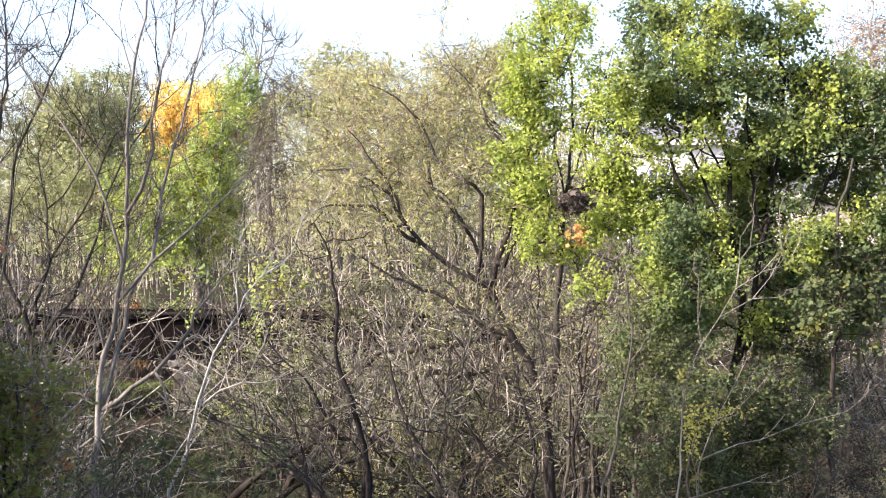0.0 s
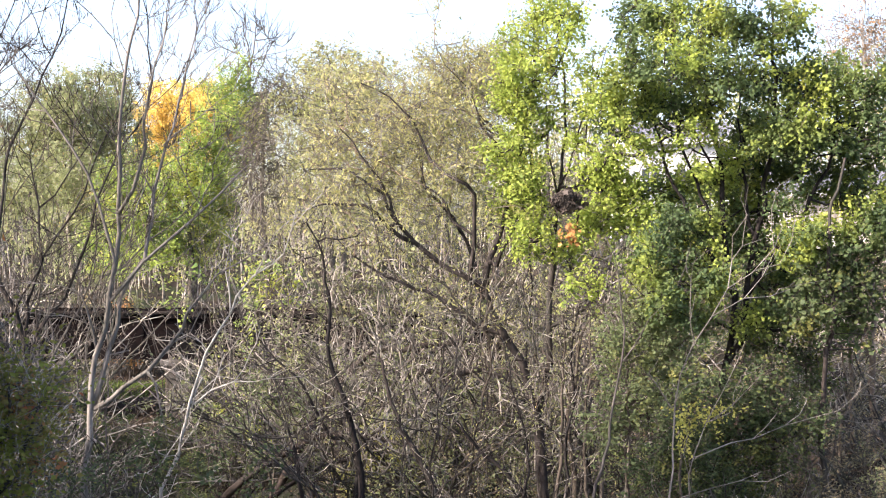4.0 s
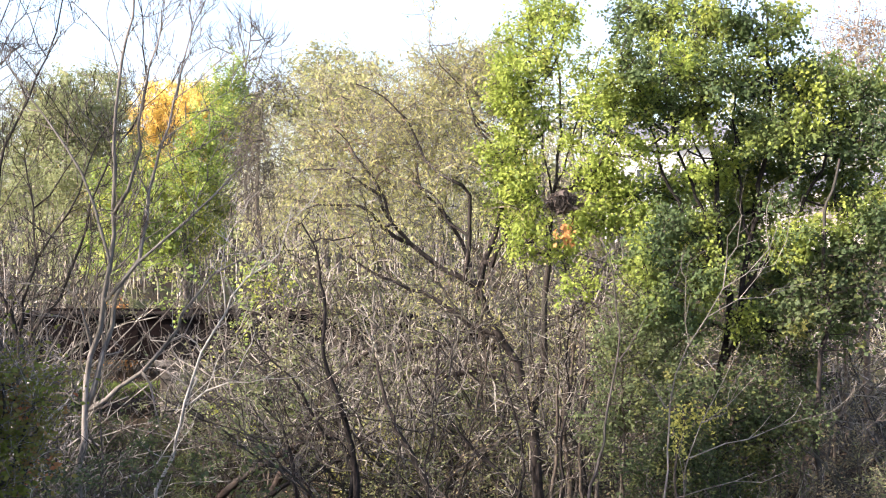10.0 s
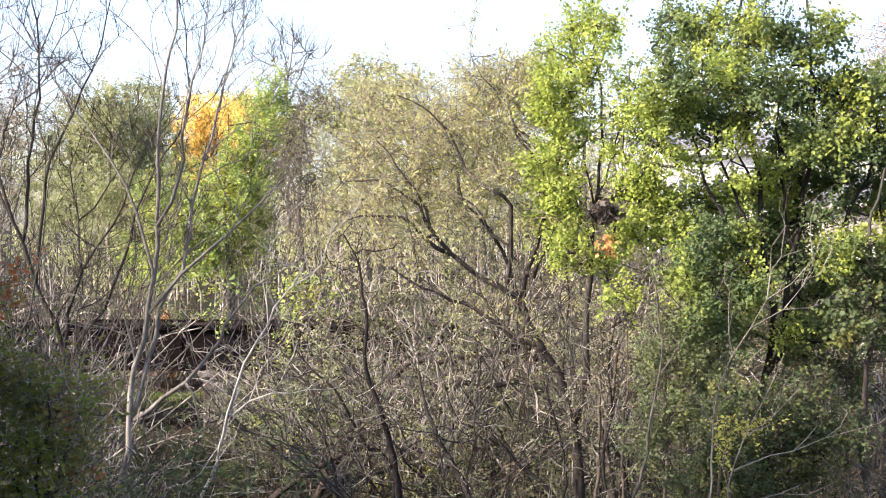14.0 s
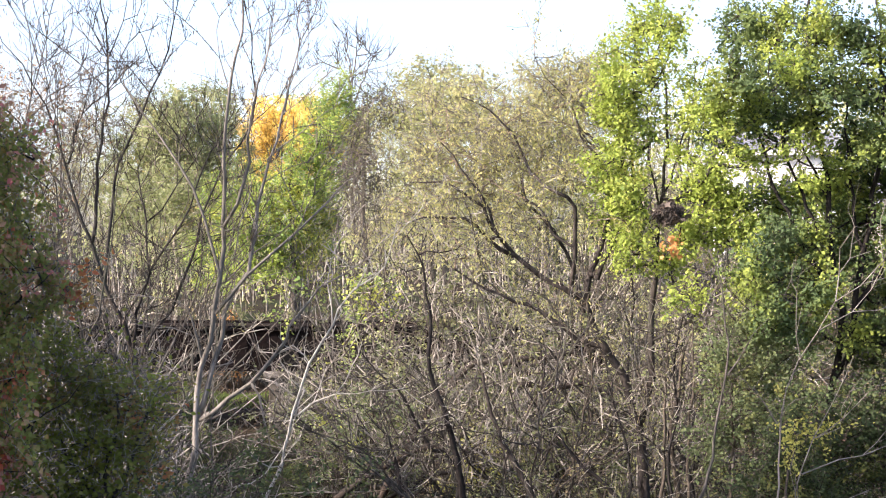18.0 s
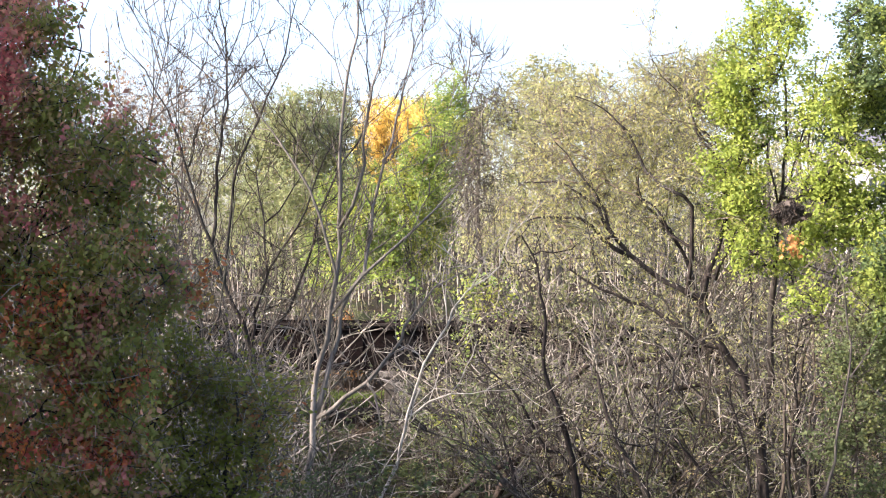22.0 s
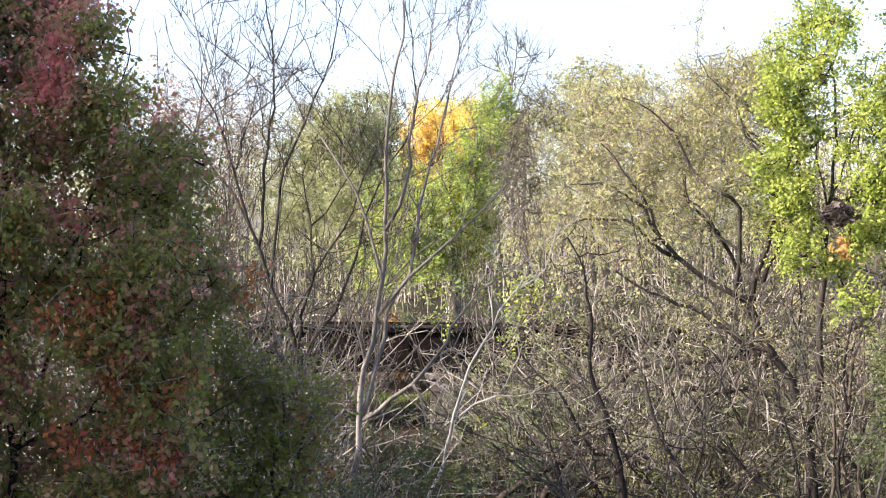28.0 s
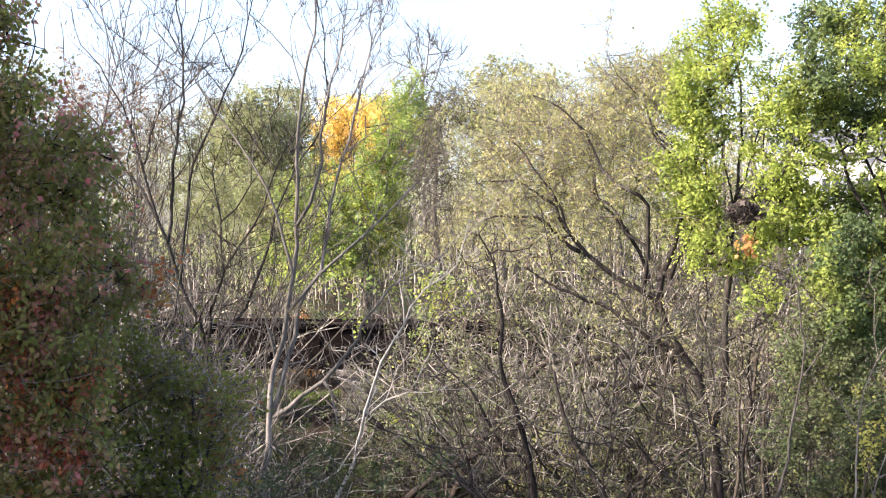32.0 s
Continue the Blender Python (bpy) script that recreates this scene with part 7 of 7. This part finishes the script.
# vine-covered shrubs in the lower part of the bank
for k, (c, mat, lab) in enumerate([
        ([(4.87, 30.00, 7.74, 0.65, 0.65, 200), (4.35, 30.00, 6.70, 0.65, 0.78, 220), (4.74, 30.00, 5.66, 0.78, 0.78, 220), (4.09, 30.00, 4.89, 0.65, 0.78, 160),
        (5.38, 30.00, 6.70, 0.65, 0.78, 180)], LEAF_SHRUB, "dull green vine-covered shrub on the bank"),
        ([(7.08, 29.00, 5.78, 0.75, 0.88, 260), (7.46, 29.00, 4.65, 0.75, 0.75, 260), (6.83, 29.00, 3.90, 0.75, 0.63, 220), (6.45, 29.00, 4.78, 0.50, 0.75, 140),
        (7.96, 29.00, 5.03, 0.63, 0.88, 180)], LEAF_VINE, "dark green vine-covered shrub on the bank")]
        + [([(5.63, 28.00, 6.01, 0.60, 0.72, 160), (5.39, 28.00, 4.92, 0.72, 0.72, 200), (4.78, 28.00, 4.20, 0.72, 0.60, 180),
        (5.87, 28.00, 3.95, 0.72, 0.48, 160)], LEAF_VINE, "green tangle of vines below the maple"),
        ([(8.24, 31.00, 7.43, 0.80, 0.67, 180), (8.77, 31.00, 6.36, 0.67, 0.80, 180),
        (7.70, 31.00, 6.89, 0.53, 0.53, 120)], LEAF_VINE, "vines climbing round the maple trunks"),
        ([(5.18, 26.80, 5.50, 0.10, 0.30, 26), (5.06, 26.80, 5.04, 0.09, 0.21, 14),
        (5.87, 26.80, 5.56, 0.08, 0.14, 8)], LEAF_LEMON, "small shrub with clear yellow leaves")]):
    x, y = c[1][0], c[1][1]
    make_tree("vine_shrub", lab, "shrub", [([(x, y, gz(x, y) - 0.2), (x + 0.1, y, gz(x, y) + 0.8),
        (x, y, max(gz(x, y) + 1.2, c[1][2]))], 0.05, 0.02)], c, 100 + k, BARK_BROWN, BARK_BROWN, mat,
              ("diamond", 0.08), targets=0.30, twig=(2.2, 0.5, (0, 0, 0)), leaves_per_twig=16, group="vine-covered shrubs")

# ---------------------------------------------------------------- the near tree in shade, turning red
make_tree("pear_tree", "large near tree with dark green leaves turning red and orange", "tree",
          [([(-7.63, 13.50, 4.97), (-7.56, 13.50, 5.93), (-7.56, 13.50, 6.89), (-7.64, 13.50, 8.18), (-7.72, 13.50, 9.47), (-7.79, 13.50, 10.76),
        (-7.87, 13.50, 12.06), (-7.95, 13.50, 13.37)], 0.11, 0.03),
           ([(-7.56, 13.50, 6.89), (-6.94, 13.50, 8.44), (-6.59, 13.50, 9.71), (-6.32, 13.50, 10.72), (-6.19, 13.50, 11.60)], 0.05, 0.012), ([(-7.64, 13.50, 8.18),
        (-6.80, 13.50, 9.33), (-5.98, 13.50, 10.08), (-5.38, 13.50, 10.32)], 0.04, 0.01), ([(-7.56, 13.50, 6.89), (-6.52, 13.50, 7.56), (-5.71, 13.50, 8.20),
        (-5.05, 13.50, 8.95)], 0.045, 0.01)]
           + [([(-7.64, 13.50, 8.18), (-8.37, 13.50, 9.08), (-9.11, 13.50, 10.14), (-9.88, 13.50, 11.16)], 0.05, 0.012), ([(-7.72, 13.50, 9.47),
        (-7.22, 13.50, 10.62), (-6.81, 13.50, 11.63), (-6.53, 13.50, 12.51)], 0.045, 0.012), ([(-7.56, 13.50, 5.93), (-8.95, 13.50, 7.11),
        (-10.16, 13.50, 8.14)], 0.05, 0.012),
           ([(-7.56, 13.50, 5.93), (-6.31, 13.50, 6.75), (-5.37, 13.50, 7.22), (-4.78, 13.50, 7.72)], 0.045, 0.01), ([(-6.19, 13.50, 11.60), (-6.02, 13.50, 11.97),
        (-5.88, 13.50, 12.34)], 0.012, 0.005), ([(-6.32, 13.50, 10.72), (-6.05, 13.50, 11.22), (-5.98, 13.50, 11.72)], 0.012, 0.005)],
          [(-8.23, 13.50, 11.95, 0.64, 0.52, 560), (-7.30, 13.50, 11.78, 0.58, 0.47, 560), (-7.80, 13.50, 12.45, 0.70, 0.35, 400),
        (-8.53, 13.50, 11.57, 0.52, 0.41, 300), (-7.65, 13.50, 11.41, 0.52, 0.35, 260), (-8.37, 13.50, 10.58, 0.52, 0.35, 240),
        (-8.51, 13.50, 8.04, 0.58, 0.47, 200), (-8.00, 13.50, 8.95, 0.52, 0.35, 200), (-8.96, 13.50, 9.48, 0.47, 0.47, 160), (-8.22, 13.50, 9.67, 0.52, 0.29, 160),
        (-8.35, 13.50, 6.48, 0.52, 0.29, 160), (-8.01, 13.50, 10.67, 0.29, 0.23, 160), (-6.88, 13.50, 11.89, 0.35, 0.41, 260)]
        + [(-6.63, 13.50, 11.62, 0.23, 0.35, 120), (-6.80, 13.50, 11.43, 0.35, 0.47, 200), (-8.45, 13.50, 11.11, 0.64, 0.52, 420),
        (-7.58, 13.50, 11.02, 0.58, 0.47, 360), (-6.87, 13.50, 10.80, 0.47, 0.41, 280), (-6.36, 13.50, 10.72, 0.41, 0.29, 220),
        (-5.83, 13.50, 10.20, 0.47, 0.29, 240), (-6.32, 13.50, 10.15, 0.52, 0.41, 340), (-7.22, 13.50, 10.23, 0.64, 0.47, 420),
        (-8.30, 13.50, 10.12, 0.70, 0.52, 460), (-5.43, 13.50, 10.19, 0.17, 0.23, 60)]
          + [(-5.74, 13.50, 9.76, 0.41, 0.35, 240), (-6.32, 13.50, 9.52, 0.64, 0.41, 420), (-7.36, 13.50, 9.46, 0.70, 0.52, 500),
        (-8.44, 13.50, 9.28, 0.70, 0.52, 460), (-5.61, 13.50, 9.20, 0.47, 0.35, 240), (-5.29, 13.50, 8.89, 0.23, 0.23, 70), (-5.98, 13.50, 8.89, 0.64, 0.41, 420),
        (-7.08, 13.50, 8.70, 0.76, 0.47, 500), (-8.29, 13.50, 8.43, 0.70, 0.52, 460), (-5.46, 13.50, 8.58, 0.35, 0.29, 160)]
          + [(-5.99, 13.50, 8.27, 0.52, 0.35, 300), (-6.52, 13.50, 8.00, 0.70, 0.47, 460), (-7.71, 13.50, 7.73, 0.76, 0.52, 500),
        (-8.80, 13.50, 7.57, 0.58, 0.52, 320), (-5.79, 13.50, 7.71, 0.52, 0.41, 300), (-6.18, 13.50, 7.26, 0.70, 0.41, 420), (-7.35, 13.50, 6.97, 0.76, 0.47, 460),
        (-7.56, 13.50, 6.25, 0.76, 0.35, 300), (-6.51, 13.50, 6.11, 0.70, 0.29, 200), (-8.64, 13.50, 6.07, 0.70, 0.35, 240), (-8.50, 13.50, 6.73, 0.70, 0.47, 380),
        (-5.78, 13.50, 7.03, 0.52, 0.41, 280), (-6.31, 13.50, 6.62, 0.70, 0.35, 360), (-9.57, 13.50, 10.81, 0.70, 0.93, 300), (-9.56, 13.50, 8.82, 0.70, 0.93, 300)],
          31, BARK_WARM, TWIG_GREY, LEAF_FRONT, ("diamond", 0.068), targets=0.17, twig=(2.8, 0.38, (0, 0, 0.1)), leaves_per_twig=12, droop=0.8, twig_r=(0.004, 0.002), tip=0.005, step=0.22, scatter=0.05, thin=0.5, single_leaves=250, flat=0.9, depth=0.8)
make_tree("near_shrub", "dark green shrub in shade on the near slope", "shrub",
          [([(-5.02, 15.00, 4.75), (-5.03, 15.00, 6.10), (-4.95, 15.00, 6.91), (-4.88, 15.00, 7.46)], 0.05, 0.015), ([(-5.03, 15.00, 6.10), (-5.46, 15.00, 6.76),
        (-5.60, 15.00, 7.44)], 0.03, 0.01), ([(-5.03, 15.00, 6.10), (-4.60, 15.00, 6.79), (-4.46, 15.00, 7.33)], 0.03, 0.01)],
          [(-4.89, 15.00, 7.33, 0.39, 0.26, 203), (-5.32, 15.00, 7.52, 0.39, 0.32, 223), (-5.68, 15.00, 7.79, 0.32, 0.32, 181),
        (-4.68, 15.00, 6.86, 0.32, 0.39, 203), (-5.25, 15.00, 6.84, 0.52, 0.39, 304), (-5.75, 15.00, 7.10, 0.39, 0.45, 243), (-4.82, 15.00, 6.25, 0.39, 0.39, 223),
        (-5.46, 15.00, 6.23, 0.52, 0.39, 284), (-4.54, 15.00, 7.27, 0.16, 0.19, 50), (-6.04, 15.00, 6.20, 0.39, 0.39, 203)],
          32, BARK_DARK, TWIG_GREY, LEAF_FRONT_LOW, ("diamond", 0.066), targets=0.16, twig=(2.8, 0.50, (0.1, 0, 0.15)), leaves_per_twig=9, twig_r=(0.004, 0.002), tip=0.005, step=0.22, scatter=0.09, depth=0.5)


make_tree("red_sprig", "small sprig of red and orange leaves at the near tree's edge", "branch",
          [([(-6.52, 13.50, 7.56), (-5.97, 13.80, 8.06), (-5.65, 14.20, 8.43), (-5.38, 14.20, 8.59), (-5.13, 14.20, 8.72)], 0.016, 0.005), ([(-5.38, 14.20, 8.59),
        (-5.17, 14.20, 8.56), (-5.09, 14.20, 8.47)], 0.008, 0.004)],
          [(-5.20, 14.20, 8.72, 0.17, 0.11, 26), (-5.11, 14.20, 8.53, 0.09, 0.10, 14),
        (-4.93, 14.20, 8.95, 0.05, 0.05, 10)], 33, BARK_DARK, BARK_DARK, LEAF_RED, ("oval", 0.08), targets=0.3, twig=(2.2, 0.2, (0, 0, 0)), leaves_per_twig=4, twig_r=(0.004, 0.002), tip=0.004, step=0.12, rooted=False)


# shoots of the near tree that have turned fully red
for k, (cx, cz, reach) in enumerate([(-6.18, 8.69, 0.26), (-5.75, 7.60, 0.24), (-6.37, 7.18, 0.22), (-5.59, 7.12, 0.20), (-6.09, 8.10, 0.14), (-6.55, 8.44, 0.20)]):
    make_tree("red_sprig", "shoot of red and orange leaves on the near tree", "branch",
              [([(cx - 0.10, 13.40, cz - 0.30), (cx - 0.05, 13.05, cz - 0.12), (cx, 12.75, cz)], 0.010, 0.004)],
              [(cx, 12.75, cz, reach, reach * 0.6, 26), (cx + reach, 12.85, cz - 0.08, reach * 0.7, reach * 0.5, 16)], 340 + k, BARK_DARK, BARK_DARK, LEAF_SPRIG, ("diamond", 0.075), targets=0.5,
              twig=(2.2, 0.2, (0, 0, 0)), leaves_per_twig=5, twig_r=(0.004, 0.002), tip=0.004, step=0.12, rooted=False, group="red shoots", droop=0.8, scatter=0.06)


# ---------------------------------------------------------------- the squirrel's nest
def make_nest(x, y, z):
    rng = np.random.default_rng(55)
    nest = thing("squirrel_nest", (x, y, z), "round squirrel nest of dry twigs in the maple's fork", "nest")
    n = 420
    d = rng.normal(0, 1, (n, 3))
    d /= np.linalg.norm(d, axis=1)[:, None]
    c = np.array([x, y, z]) + d * np.array([0.38, 0.36, 0.26]) * rng.uniform(0.3, 1, (n, 1))
    tang = np.cross(d, rng.normal(0, 1, (n, 3)))
    tang /= np.linalg.norm(tang, axis=1)[:, None]
    s = np.linspace(-1, 1, 4)[None, :, None]
    ln = rng.uniform(0.14, 0.34, n)[:, None, None]
    path = c[:, None] + tang[:, None] * s * ln - d[:, None] * s * s * ln * 0.35
    v, f = many_tubes(path, np.full(n, 0.007), np.full(n, 0.004))
    hang("twig_ball", mesh_of("twig_ball", v, f, NEST), nest, kind="stuff")
    pts = np.array([x, y, z]) + rng.normal(0, 1, (160, 3)) * np.array([0.17, 0.17, 0.12])
    v, f = leaves_at(pts, 0.16, "maple", rng)
    hang("leaf_lining", mesh_of("lining", v, f, LEAF_NEST), nest, kind="stuff")
    spray = thing("dead_leaf_spray", (x + 0.05, y - 0.15, z - 0.75), "hanging bunch of dry orange leaves", "leaves")
    pts = np.array([x + 0.05, y - 0.15, z - 0.75]) + rng.normal(0, 1, (40, 3)) * np.array([0.11, 0.08, 0.13])
    v, f = leaves_at(pts, 0.13, "maple", rng, droop=0.9)
    hang("foliage", mesh_of("foliage", v, f, LEAF_ORANGE), spray, kind="stuff")


make_nest(3.11, 30.90, 10.12)


# ---------------------------------------------------------------- low growth
def low_growth():
    rng = np.random.default_rng(77)
    n = 16000
    y = rng.uniform(20, 80, n)
    x = rng.uniform(-0.62, 0.42, n) * y
    z = ground_height(x, y)
    ok = z > WATER_LEVEL + 0.05
    pts = np.stack([x, y, z + rng.uniform(0, 0.25, n) ** 1.5], -1)[ok]
    v, f = leaves_at(pts, 0.16, "diamond", rng, up=1.0)
    litter = thing("leaf_litter", (0, 30, gz(0, 30)), "scattered dry brown leaves on the ground", "leaves", kind="stuff")
    hang("litter_layer", mesh_of("litter_layer", v, f, LEAF_LITTER), litter, kind="stuff")
    n = 2600
    y = rng.uniform(65.5, 70, n)
    x = rng.uniform(-24, -13, n)
    path = np.stack([x, y, ground_height(x, y)], -1)[:, None] + np.linspace(0, 1, 3)[None, :, None] * np.stack([rng.normal(0, 0.06, n), rng.normal(0, 0.06, n), rng.uniform(0.10, 0.28, n)], -1)[:, None]
    v, f = many_tubes(path, np.full(n, 0.022), np.full(n, 0.005))
    g = thing("grass", (-16, 68, gz(-16, 68)), "strip of sunlit green grass under the bridge", "grass", kind="stuff")
    hang("turf", mesh_of("turf", v, f, GRASS), g, kind="stuff")


low_growth()
